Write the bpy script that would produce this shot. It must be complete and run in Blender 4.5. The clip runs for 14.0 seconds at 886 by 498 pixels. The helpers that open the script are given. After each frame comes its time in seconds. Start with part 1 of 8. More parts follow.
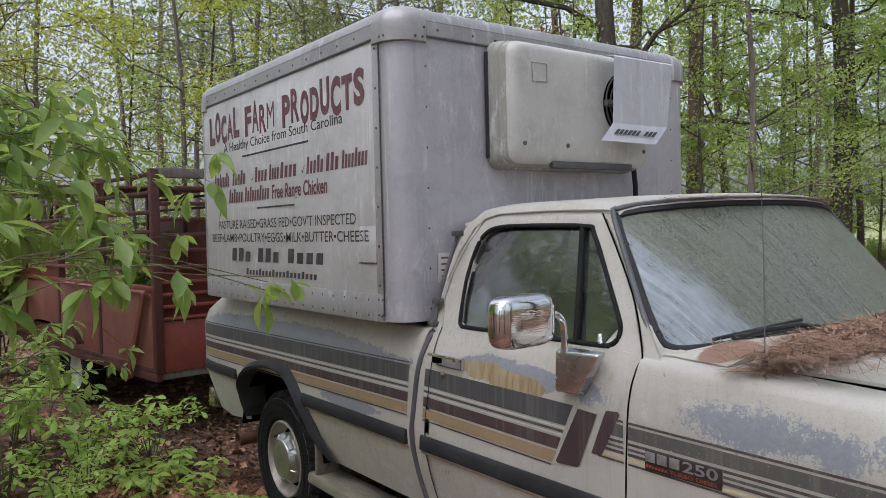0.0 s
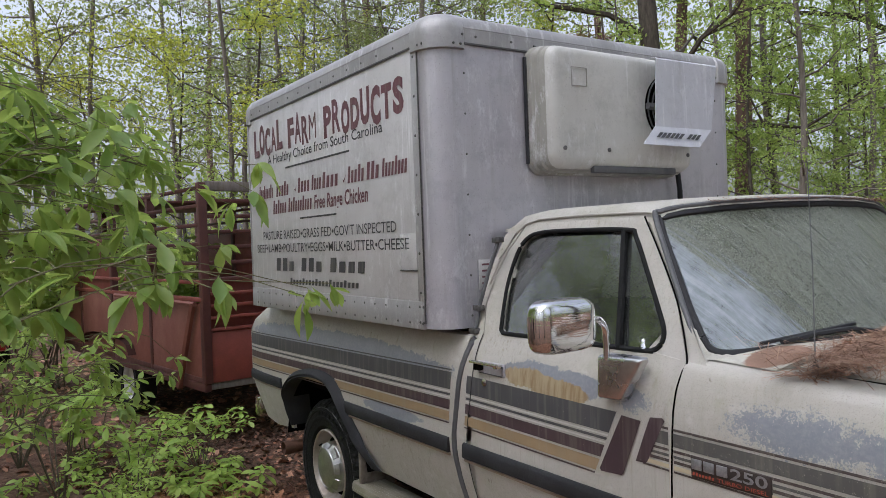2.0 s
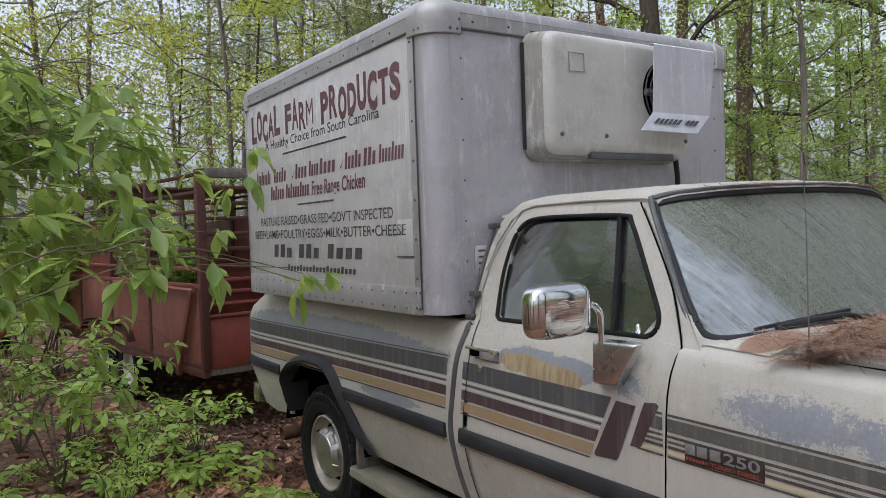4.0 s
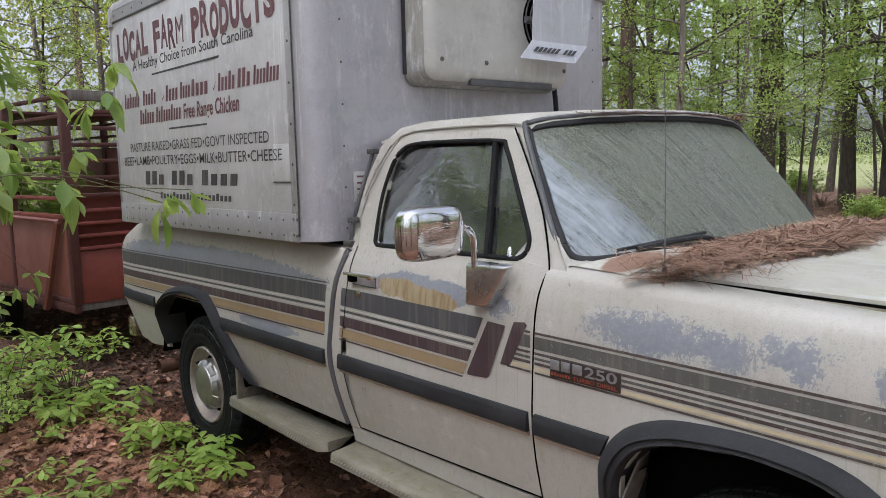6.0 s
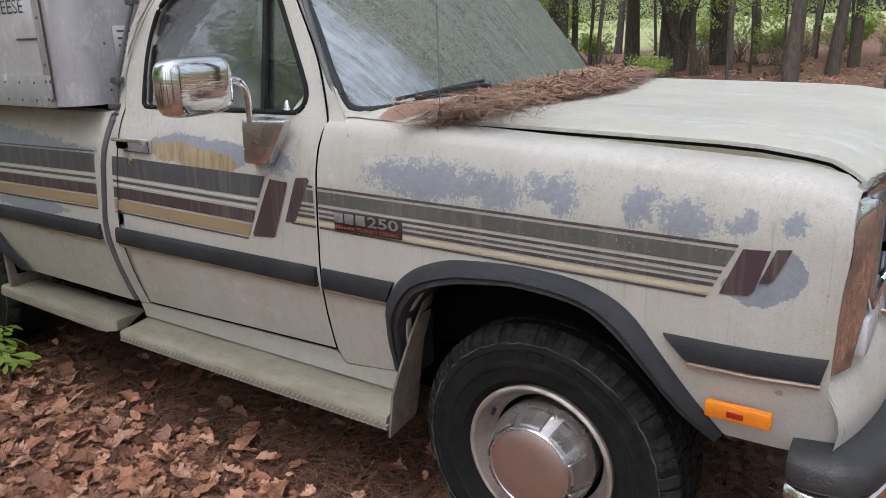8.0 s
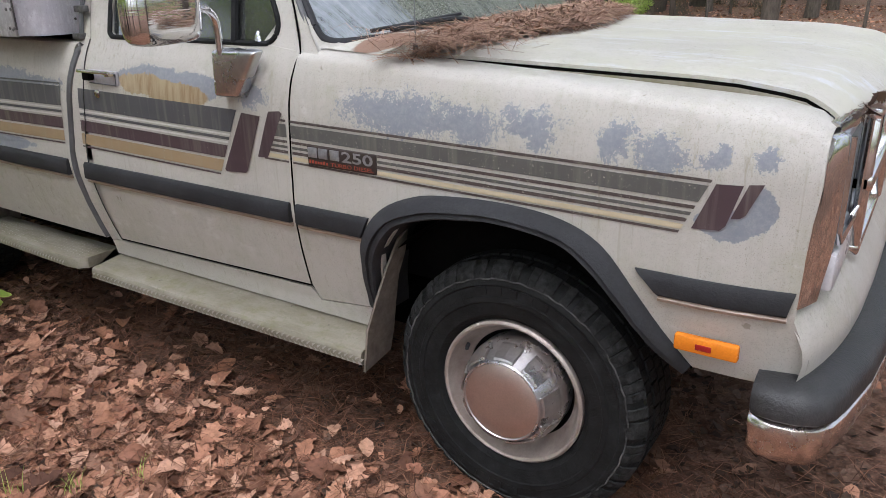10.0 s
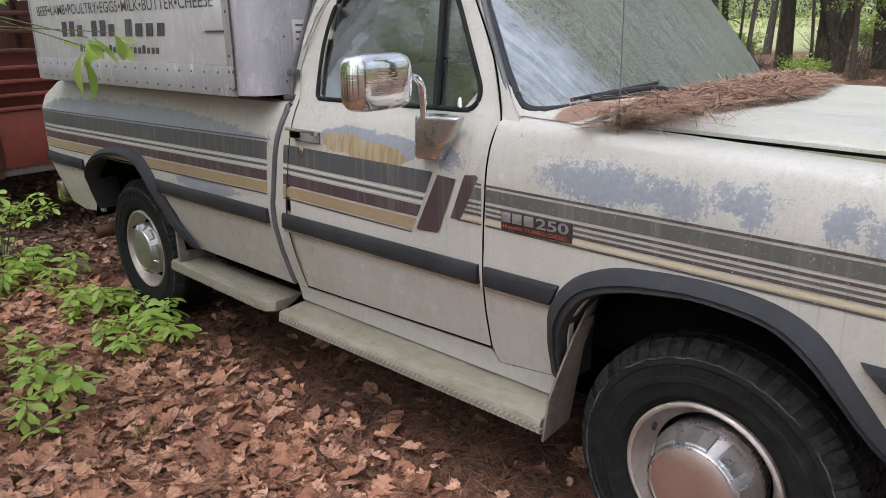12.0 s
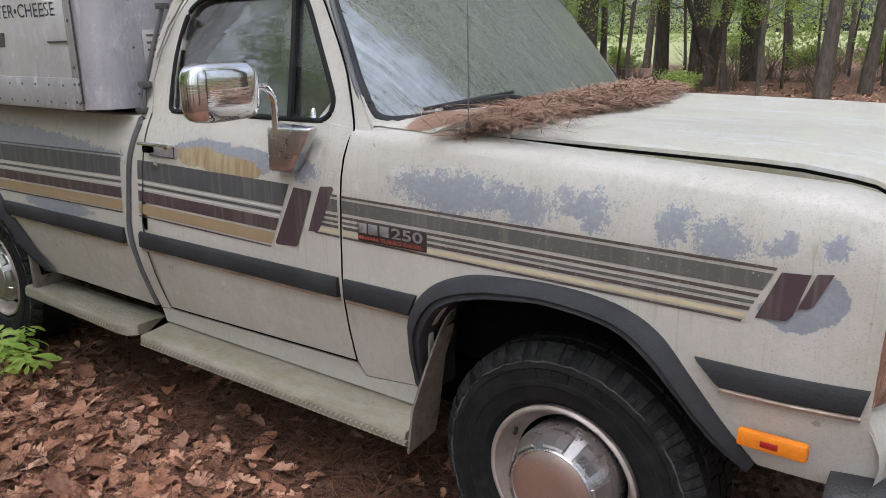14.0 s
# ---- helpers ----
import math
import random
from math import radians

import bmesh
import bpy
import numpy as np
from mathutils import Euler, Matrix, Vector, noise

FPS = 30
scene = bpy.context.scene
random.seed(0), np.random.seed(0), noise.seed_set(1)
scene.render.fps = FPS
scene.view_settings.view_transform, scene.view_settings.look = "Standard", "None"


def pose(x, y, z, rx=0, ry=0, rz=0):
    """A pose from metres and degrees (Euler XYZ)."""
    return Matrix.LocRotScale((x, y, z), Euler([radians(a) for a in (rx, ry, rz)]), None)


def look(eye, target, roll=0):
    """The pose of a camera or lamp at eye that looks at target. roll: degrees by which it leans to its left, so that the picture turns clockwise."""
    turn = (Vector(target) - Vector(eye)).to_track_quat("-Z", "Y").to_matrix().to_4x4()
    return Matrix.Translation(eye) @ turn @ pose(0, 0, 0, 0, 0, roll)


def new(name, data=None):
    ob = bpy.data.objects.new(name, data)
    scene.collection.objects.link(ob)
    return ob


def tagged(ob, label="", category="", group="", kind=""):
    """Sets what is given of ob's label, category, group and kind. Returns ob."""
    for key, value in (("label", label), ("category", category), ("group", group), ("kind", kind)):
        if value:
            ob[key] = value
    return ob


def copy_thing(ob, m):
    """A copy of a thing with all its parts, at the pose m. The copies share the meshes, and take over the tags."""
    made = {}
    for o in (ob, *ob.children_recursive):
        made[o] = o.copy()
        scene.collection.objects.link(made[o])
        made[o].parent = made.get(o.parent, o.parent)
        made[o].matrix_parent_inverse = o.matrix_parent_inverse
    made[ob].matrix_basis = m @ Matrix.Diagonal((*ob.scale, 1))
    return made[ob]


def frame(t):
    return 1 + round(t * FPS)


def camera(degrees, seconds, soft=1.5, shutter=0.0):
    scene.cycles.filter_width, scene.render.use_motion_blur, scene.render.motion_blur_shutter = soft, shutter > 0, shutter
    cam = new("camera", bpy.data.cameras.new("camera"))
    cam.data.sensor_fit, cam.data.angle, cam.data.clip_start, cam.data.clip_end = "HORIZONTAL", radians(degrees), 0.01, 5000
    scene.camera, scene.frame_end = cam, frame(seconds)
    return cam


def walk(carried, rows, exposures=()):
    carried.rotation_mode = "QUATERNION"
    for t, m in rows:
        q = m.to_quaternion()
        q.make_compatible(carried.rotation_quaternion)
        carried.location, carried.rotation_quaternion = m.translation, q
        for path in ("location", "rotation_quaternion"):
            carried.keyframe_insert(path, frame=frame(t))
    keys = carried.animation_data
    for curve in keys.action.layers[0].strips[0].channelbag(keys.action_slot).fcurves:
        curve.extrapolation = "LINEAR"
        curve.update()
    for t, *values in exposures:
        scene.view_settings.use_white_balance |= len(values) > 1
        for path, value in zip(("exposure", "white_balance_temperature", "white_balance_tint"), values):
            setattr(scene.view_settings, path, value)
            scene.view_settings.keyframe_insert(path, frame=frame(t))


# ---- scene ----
# the camera: seconds, place, and turn in degrees
cam = camera(60.33, 14.0, 0.6)
PATH = [
    (0.00, 0.7836, -1.7777, 1.7014, 88.498, 1.384, 53.328),
    (0.50, 0.7875, -1.7708, 1.7056, 88.947, 1.443, 54.126),
    (1.00, 0.8034, -1.7564, 1.7147, 90.813, 1.918, 55.652),
    (1.50, 0.7921, -1.7453, 1.6927, 91.393, 2.038, 56.406),
    (2.00, 0.7885, -1.7565, 1.6797, 89.486, 2.066, 56.725),
    (2.50, 0.7916, -1.7465, 1.6709, 88.728, 2.157, 56.833),
    (5.00, 0.8043, -1.7391, 1.6723, 88.272, 1.615, 56.283),
    (5.50, 0.8172, -1.7229, 1.6593, 87.363, 1.657, 53.537),
    (6.00, 0.8211, -1.6931, 1.6318, 83.475, 1.396, 48.697),
    (6.50, 0.8386, -1.6680, 1.6210, 81.212, 1.754, 45.384),
    (7.00, 0.8581, -1.6376, 1.6010, 79.103, 1.814, 40.335),
    (7.50, 0.8660, -1.6213, 1.5849, 75.765, 2.067, 37.117),
    (8.00, 0.8803, -1.6155, 1.5655, 73.525, 1.954, 34.502),
    (8.50, 0.8901, -1.6152, 1.5280, 70.873, 1.561, 33.528),
    (8.70, 0.8927, -1.6118, 1.5376, 70.082, 1.666, 33.239),
    (10.80, 0.8558, -1.6197, 1.5522, 69.040, 0.793, 33.284),
    (11.00, 0.8340, -1.6427, 1.5667, 70.241, 1.170, 35.773),
    (11.50, 0.7888, -1.6585, 1.5937, 73.253, 1.848, 41.781),
    (12.00, 0.7645, -1.6835, 1.5810, 73.402, 1.111, 44.154),
    (12.50, 0.7228, -1.6837, 1.5695, 73.315, -0.774, 47.655),
    (13.00, 0.7149, -1.6987, 1.5619, 73.192, -0.462, 49.217),
    (13.50, 0.7683, -1.6416, 1.5816, 73.229, 1.825, 45.422),
    (14.00, 0.8472, -1.5811, 1.5623, 74.313, 0.998, 36.523),
]
walk(cam, [(t, pose(x, y, z, rx, ry, rz)) for t, x, y, z, rx, ry, rz in PATH], exposures=[(0.0, 0.88, 5810, 14), (5.0, 0.88, 5810, 14), (5.5, 0.92, 5810, 14), (6.0, 1.05, 5810, 14), (6.5, 1.12, 5810, 14), (7.5, 1.10, 5810, 14), (8.5, 1.19, 5810, 14), (11.0, 1.28, 5810, 14), (12.0, 1.33, 5810, 14), (12.5, 1.36, 5810, 14), (13.4, 1.47, 5810, 14), (14.0, 1.17, 5810, 14)])

# ---------------------------------------------------------------- world and light
SUN_ELEV, SUN_ROT = radians(61), radians(173)
world = bpy.data.worlds.new("overcast_sky")
scene.world = world
world.use_nodes = True
wt = world.node_tree
wbg = wt.nodes["Background"]
sky = wt.nodes.new("ShaderNodeTexSky")
sky.sky_type = "NISHITA"
sky.sun_disc = False
sky.sun_elevation, sky.sun_rotation = SUN_ELEV, SUN_ROT
sky.air_density, sky.dust_density = 1.0, 6.0
pale = wt.nodes.new("ShaderNodeHueSaturation")
pale.inputs["Saturation"].default_value = 0.3
wt.links.new(sky.outputs[0], pale.inputs["Color"])
wt.links.new(pale.outputs[0], wbg.inputs["Color"])
wbg.inputs["Strength"].default_value = 0.15
sun_data = bpy.data.lights.new("sun", "SUN")
sun_data.energy, sun_data.angle, sun_data.color = 0.42, radians(60), (1.0, 0.97, 0.93)
sun = new("sun", sun_data)
sun.matrix_world = look((0.5, -4.13, 7.5), (0, 0, 0))


# ---------------------------------------------------------------- node helpers
class Nodes:
    """A small builder for node materials."""

    def __init__(self, name):
        self.mat = bpy.data.materials.new(name)
        self.mat.use_nodes = True
        self.t = self.mat.node_tree
        self.bsdf = self.t.nodes["Principled BSDF"]
        self.tc = self.t.nodes.new("ShaderNodeTexCoord")

    def add(self, kind, **ins):
        n = self.t.nodes.new(kind)
        for k, v in ins.items():
            self.put(n.inputs[k.replace("_", " ")] if not k.startswith("i") or not k[1:].isdigit() else n.inputs[int(k[1:])], v)
        return n

    def put(self, socket, v):
        if isinstance(v, bpy.types.NodeSocket):
            self.t.links.new(v, socket)
        elif isinstance(v, (tuple, list)) and len(v) == 3 and socket.type == "RGBA":
            socket.default_value = (*v, 1)
        else:
            socket.default_value = v

    def coords(self, scale=(1, 1, 1), kind="Object"):
        return self.add("ShaderNodeMapping", i0=self.tc.outputs[kind], Scale=scale).outputs[0]

    def noise(self, scale, detail=4, rough=0.6, vec=None, distort=0.0):
        n = self.add("ShaderNodeTexNoise", Scale=scale, Detail=detail, Roughness=rough, Distortion=distort)
        self.put(n.inputs["Vector"], vec if vec is not None else self.tc.outputs["Object"])
        return n.outputs[0]

    def ramp(self, fac, lo, hi, a=0.0, b=1.0):
        n = self.add("ShaderNodeMapRange", i0=fac, i1=lo, i2=hi, i3=a, i4=b)
        return n.outputs[0]

    def mix(self, fac, a, b, blend="MIX"):
        n = self.t.nodes.new("ShaderNodeMix")
        n.data_type, n.blend_type = "RGBA", blend
        self.put(n.inputs[0], fac)
        self.put(n.inputs[6], a)
        self.put(n.inputs[7], b)
        return n.outputs[2]

    def math(self, op, a, b=0.0):
        n = self.t.nodes.new("ShaderNodeMath")
        n.operation = op
        self.put(n.inputs[0], a)
        self.put(n.inputs[1], b)
        return n.outputs[0]

    def bump(self, height, strength=0.3, dist=0.01):
        n = self.add("ShaderNodeBump", Strength=strength, Distance=dist, Height=height)
        self.put(self.bsdf.inputs["Normal"], n.outputs[0])

    def out(self, color=None, rough=None, metal=None, **more):
        for key, v in (("Base Color", color), ("Roughness", rough), ("Metallic", metal)):
            if v is not None:
                self.put(self.bsdf.inputs[key], v)
        for k, v in more.items():
            self.put(self.bsdf.inputs[k.replace("_", " ")], v)
        return self.mat


def plain(name, c1, c2, scale=8.0, rough=0.6, metal=0.0, bump=0.15, fine=120.0, stretch=(1, 1, 1), spread=0.12, spec=0.5):
    """A surface of two tones with grain at two scales."""
    n = Nodes(name)
    v = n.coords(stretch)
    big = n.ramp(n.noise(scale, 5, 0.65, v), 0.35, 0.68)
    small = n.noise(fine, 3, 0.6, v)
    col = n.mix(big, c1, c2)
    col = n.mix(n.ramp(small, 0.3, 0.75, 0.0, 0.35), col, tuple(x * 0.55 for x in c1))
    n.bump(small, bump, 0.004)
    return n.out(col, n.ramp(big, 0, 1, rough - spread / 2, rough + spread / 2), metal, Specular_IOR_Level=spec)


def ellipse_field(n, vec, spots):
    """The largest of 1 - distance over ellipses (x, z, rx, rz) on the side of the body."""
    best = None
    for x, z, rx, rz in spots:
        m = n.t.nodes.new("ShaderNodeVectorMath")
        m.operation = "MULTIPLY_ADD"
        n.put(m.inputs[0], vec)
        m.inputs[1].default_value = (1 / rx, 0, 1 / rz)
        m.inputs[2].default_value = (-x / rx, 0, -z / rz)
        ln = n.t.nodes.new("ShaderNodeVectorMath")
        ln.operation = "LENGTH"
        n.put(ln.inputs[0], m.outputs[0])
        d = n.math("SUBTRACT", 1.0, ln.outputs["Value"])
        best = d if best is None else n.math("MAXIMUM", best, d)
    return best


def warped(n, scale, amount):
    nz = n.t.nodes.new("ShaderNodeTexNoise")
    n.put(nz.inputs["Vector"], n.tc.outputs["Object"])
    nz.inputs["Scale"].default_value, nz.inputs["Detail"].default_value = scale, 6
    nz.inputs["Roughness"].default_value = 0.7
    s = n.t.nodes.new("ShaderNodeVectorMath")
    s.operation = "MULTIPLY_ADD"
    n.put(s.inputs[0], nz.outputs["Color"])
    s.inputs[1].default_value = (amount,) * 3
    s.inputs[2].default_value = (-amount / 2,) * 3
    a = n.t.nodes.new("ShaderNodeVectorMath")
    a.operation = "ADD"
    n.put(a.inputs[0], n.tc.outputs["Object"])
    n.put(a.inputs[1], s.outputs[0])
    return a.outputs[0]


# ---------------------------------------------------------------- materials
def body_paint(name="cream_paint", hood=False):
    n = Nodes(name)
    big = n.ramp(n.noise(1.6, 5, 0.6), 0.35, 0.7)
    streak = n.noise(1.0, 5, 0.65, n.coords((26, 26, 1.1)))
    speck = n.noise(170, 2, 0.5)
    col = n.mix(big, (0.478, 0.452, 0.414), (0.432, 0.403, 0.352))
    col = n.mix(n.ramp(streak, 0.50, 0.80, 0, 0.5), col, (0.36, 0.34, 0.27))
    col = n.mix(n.ramp(n.noise(6.0, 6, 0.75), 0.52, 0.74, 0, 0.6), col, (0.36, 0.35, 0.25))
    # mottled pitting
    pit = n.noise(75, 6, 0.85)
    patch = n.ramp(n.noise(3.2, 4, 0.6), 0.32, 0.56)
    col = n.mix(n.math("MULTIPLY", n.ramp(pit, 0.49, 0.60, 0, 0.26), patch), col, (0.285, 0.28, 0.245))
    col = n.mix(n.ramp(speck, 0.60, 0.74, 0, 0.34), col, (0.27, 0.255, 0.20))
    col = n.mix(n.ramp(n.noise(420, 2, 0.5), 0.60, 0.68, 0, 0.6), col, (0.19, 0.18, 0.13))
    col = n.mix(n.ramp(n.noise(28, 3, 0.5), 0.71, 0.75, 0, 0.55), col, (0.15, 0.13, 0.09))
    drip = n.math("MULTIPLY", n.ramp(n.noise(1.0, 3, 0.6, n.coords((75, 75, 2.2))), 0.56, 0.70), n.ramp(n.noise(2.4, 3, 0.5), 0.42, 0.62))
    col = n.mix(n.math("MULTIPLY", drip, 0.6), col, (0.27, 0.24, 0.165))
    # pale chalking
    col = n.mix(n.ramp(n.noise(9.0, 5, 0.7, n.coords((1, 1, 1.6))), 0.58, 0.70, 0, 0.5), col, (0.57, 0.555, 0.53))
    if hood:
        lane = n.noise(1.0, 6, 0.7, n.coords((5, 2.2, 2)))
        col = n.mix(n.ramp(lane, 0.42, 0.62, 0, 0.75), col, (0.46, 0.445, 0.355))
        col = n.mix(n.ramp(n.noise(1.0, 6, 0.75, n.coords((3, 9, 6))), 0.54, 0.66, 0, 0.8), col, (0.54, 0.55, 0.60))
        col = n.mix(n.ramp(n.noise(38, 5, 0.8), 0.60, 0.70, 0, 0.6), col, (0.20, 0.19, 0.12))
    # bare primer where the paint came off
    grit = n.math("ADD", n.ramp(n.noise(48, 6, 0.85), 0.25, 0.75, -0.75, 0.60), n.ramp(n.noise(150, 3, 0.7), 0.3, 0.7, -0.34, 0.34))
    flakes = n.math("ADD", ellipse_field(n, warped(n, 11.0, 0.12), [
        (-0.29, 1.160, 0.235, 0.055), (-0.12, 1.155, 0.12, 0.050), (0.075, 1.180, 0.085, 0.036), (0.11, 1.145, 0.05, 0.04),
        (0.285, 1.155, 0.045, 0.05), (0.39, 1.135, 0.07, 0.04), (0.505, 1.15, 0.03, 0.028), (0.61, 1.145, 0.028, 0.026),
        (-0.86, 1.165, 0.065, 0.03)]), grit)
    sheet = n.math("ADD", ellipse_field(n, warped(n, 7.0, 0.045), [
        (-3.10, 1.135, 1.22, 0.085), (-2.40, 0.885, 0.29, 0.030), (0.545, 1.000, 0.068, 0.036), (0.608, 1.040, 0.034, 0.048),
        (-1.34, 1.190, 0.19, 0.050), (-1.17, 1.180, 0.19, 0.045)]), n.ramp(n.noise(24, 6, 0.8), 0.3, 0.7, -0.20, 0.18))
    primer = n.mix(n.noise(7, 6, 0.75), (0.170, 0.184, 0.220), (0.28, 0.294, 0.322))
    primer = n.mix(n.ramp(pit, 0.46, 0.62, 0, 0.4), primer, (0.37, 0.37, 0.36))
    bare = n.math("MAXIMUM", n.ramp(flakes, 0.0, 0.10), n.ramp(sheet, 0.0, 0.04))
    col = n.mix(bare, col, primer)
    tan = n.ramp(n.math("ADD", ellipse_field(n, warped(n, 14.0, 0.07), [(-1.37, 1.172, 0.14, 0.038), (-1.21, 1.150, 0.17, 0.040)]), 0), 0, 0.08)
    tan_col = n.mix(n.ramp(n.noise(1.0, 4, 0.6, n.coords((60, 60, 3))), 0.4, 0.65), (0.37, 0.295, 0.185), (0.26, 0.18, 0.095))
    col = n.mix(tan, col, tan_col)
    n.bump(n.math("ADD", n.math("MULTIPLY", bare, -0.6), n.math("ADD", n.math("MULTIPLY", speck, 0.3), n.math("MULTIPLY", pit, 0.35))), 0.4, 0.0015)
    return n.out(col, n.ramp(big, 0, 1, 0.36, 0.55), 0, Specular_IOR_Level=0.45)


def cowl_paint():
    """Cream paint with one bare, rusted corner."""
    n = Nodes("cowl_paint")
    col = n.mix(n.ramp(n.noise(14, 5, 0.7), 0.4, 0.65), (0.50, 0.48, 0.43), (0.40, 0.38, 0.30))
    col = n.mix(n.ramp(n.noise(190, 3, 0.6), 0.58, 0.7, 0, 0.6), col, (0.22, 0.20, 0.15))
    v = warped(n, 12.0, 0.05)
    m = n.t.nodes.new("ShaderNodeVectorMath")
    m.operation = "MULTIPLY_ADD"
    n.put(m.inputs[0], v)
    m.inputs[1].default_value = (1 / 0.07, 1 / 0.13, 0)
    m.inputs[2].default_value = (0.50 / 0.07, -0.21 / 0.13, 0)
    ln = n.t.nodes.new("ShaderNodeVectorMath")
    ln.operation = "LENGTH"
    n.put(ln.inputs[0], m.outputs[0])
    spot = n.ramp(ln.outputs["Value"], 1.04, 0.94)
    rust = n.mix(n.noise(26, 5, 0.75), (0.22, 0.115, 0.072), (0.33, 0.21, 0.15))
    return n.out(n.mix(spot, col, rust), 0.6)


def algae_board():
    n = Nodes("algae_stained_running_board")
    big = n.ramp(n.noise(5.0, 6, 0.7, n.coords((1, 3, 1))), 0.38, 0.66)
    col = n.mix(big, (0.30, 0.270, 0.218), (0.20, 0.178, 0.128))
    col = n.mix(n.ramp(n.noise(16, 6, 0.8), 0.52, 0.66, 0, 0.7), col, (0.185, 0.175, 0.085))
    col = n.mix(n.ramp(n.noise(90, 5, 0.8), 0.55, 0.66, 0, 0.7), col, (0.17, 0.16, 0.10))
    col = n.mix(n.ramp(n.noise(34, 4, 0.6), 0.66, 0.72, 0, 0.8), col, (0.09, 0.075, 0.05))
    n.bump(n.noise(130, 4, 0.7), 0.5, 0.003)
    return n.out(col, 0.5, 0.1)


def decal(name, c, wear=0.3):
    n = Nodes(name)
    f = n.noise(95, 6, 0.85)
    col = n.mix(n.noise(4, 4, 0.7), c, tuple(min(1, x * 1.45 + 0.012) for x in c))
    col = n.mix(n.ramp(n.noise(1.0, 4, 0.6, n.coords((40, 40, 1.5))), 0.5, 0.8, 0, 0.35), col, (0.30, 0.28, 0.22))
    col = n.mix(n.ramp(f, 0.70 - wear * 0.22, 0.74 - wear * 0.2, 0, 0.85), col, (0.52, 0.49, 0.40))
    return n.out(col, 0.5)


def sheet_metal(name, c1, c2, rough, metal):
    n = Nodes(name)
    big = n.ramp(n.noise(1.8, 6, 0.65), 0.35, 0.68)
    run = n.noise(1.0, 6, 0.7, n.coords((34, 34, 1.6)))
    col = n.mix(big, c1, c2)
    chalk = n.math("MULTIPLY", n.ramp(run, 0.55, 0.72), n.ramp(n.noise(2.2, 4, 0.6), 0.42, 0.6))
    col = n.mix(n.math("MULTIPLY", chalk, 0.75), col, (0.80, 0.79, 0.80))
    col = n.mix(n.ramp(n.noise(1.0, 5, 0.65, n.coords((20, 20, 0.9))), 0.58, 0.8, 0, 0.5), col, (0.30, 0.29, 0.26))
    # chalky bloom with ragged edges, and dark mottling
    bloom = n.math("MULTIPLY", n.ramp(n.noise(14, 7, 0.8, n.coords((1, 1, 0.45))), 0.53, 0.64), n.ramp(n.noise(1.7, 4, 0.6), 0.45, 0.58))
    col = n.mix(n.math("MULTIPLY", bloom, 0.55), col, (0.72, 0.72, 0.74))
    col = n.mix(n.ramp(n.noise(5.0, 7, 0.8), 0.50, 0.72, 0, 0.5), col, tuple(0.62 * c for c in c2))
    col = n.mix(n.ramp(n.noise(140, 3, 0.7), 0.60, 0.72, 0, 0.5), col, (0.20, 0.195, 0.18))
    n.bump(n.noise(60, 3, 0.6), 0.08, 0.002)
    return n.out(col, n.ramp(big, 0, 1, rough - 0.08, rough + 0.1), metal)


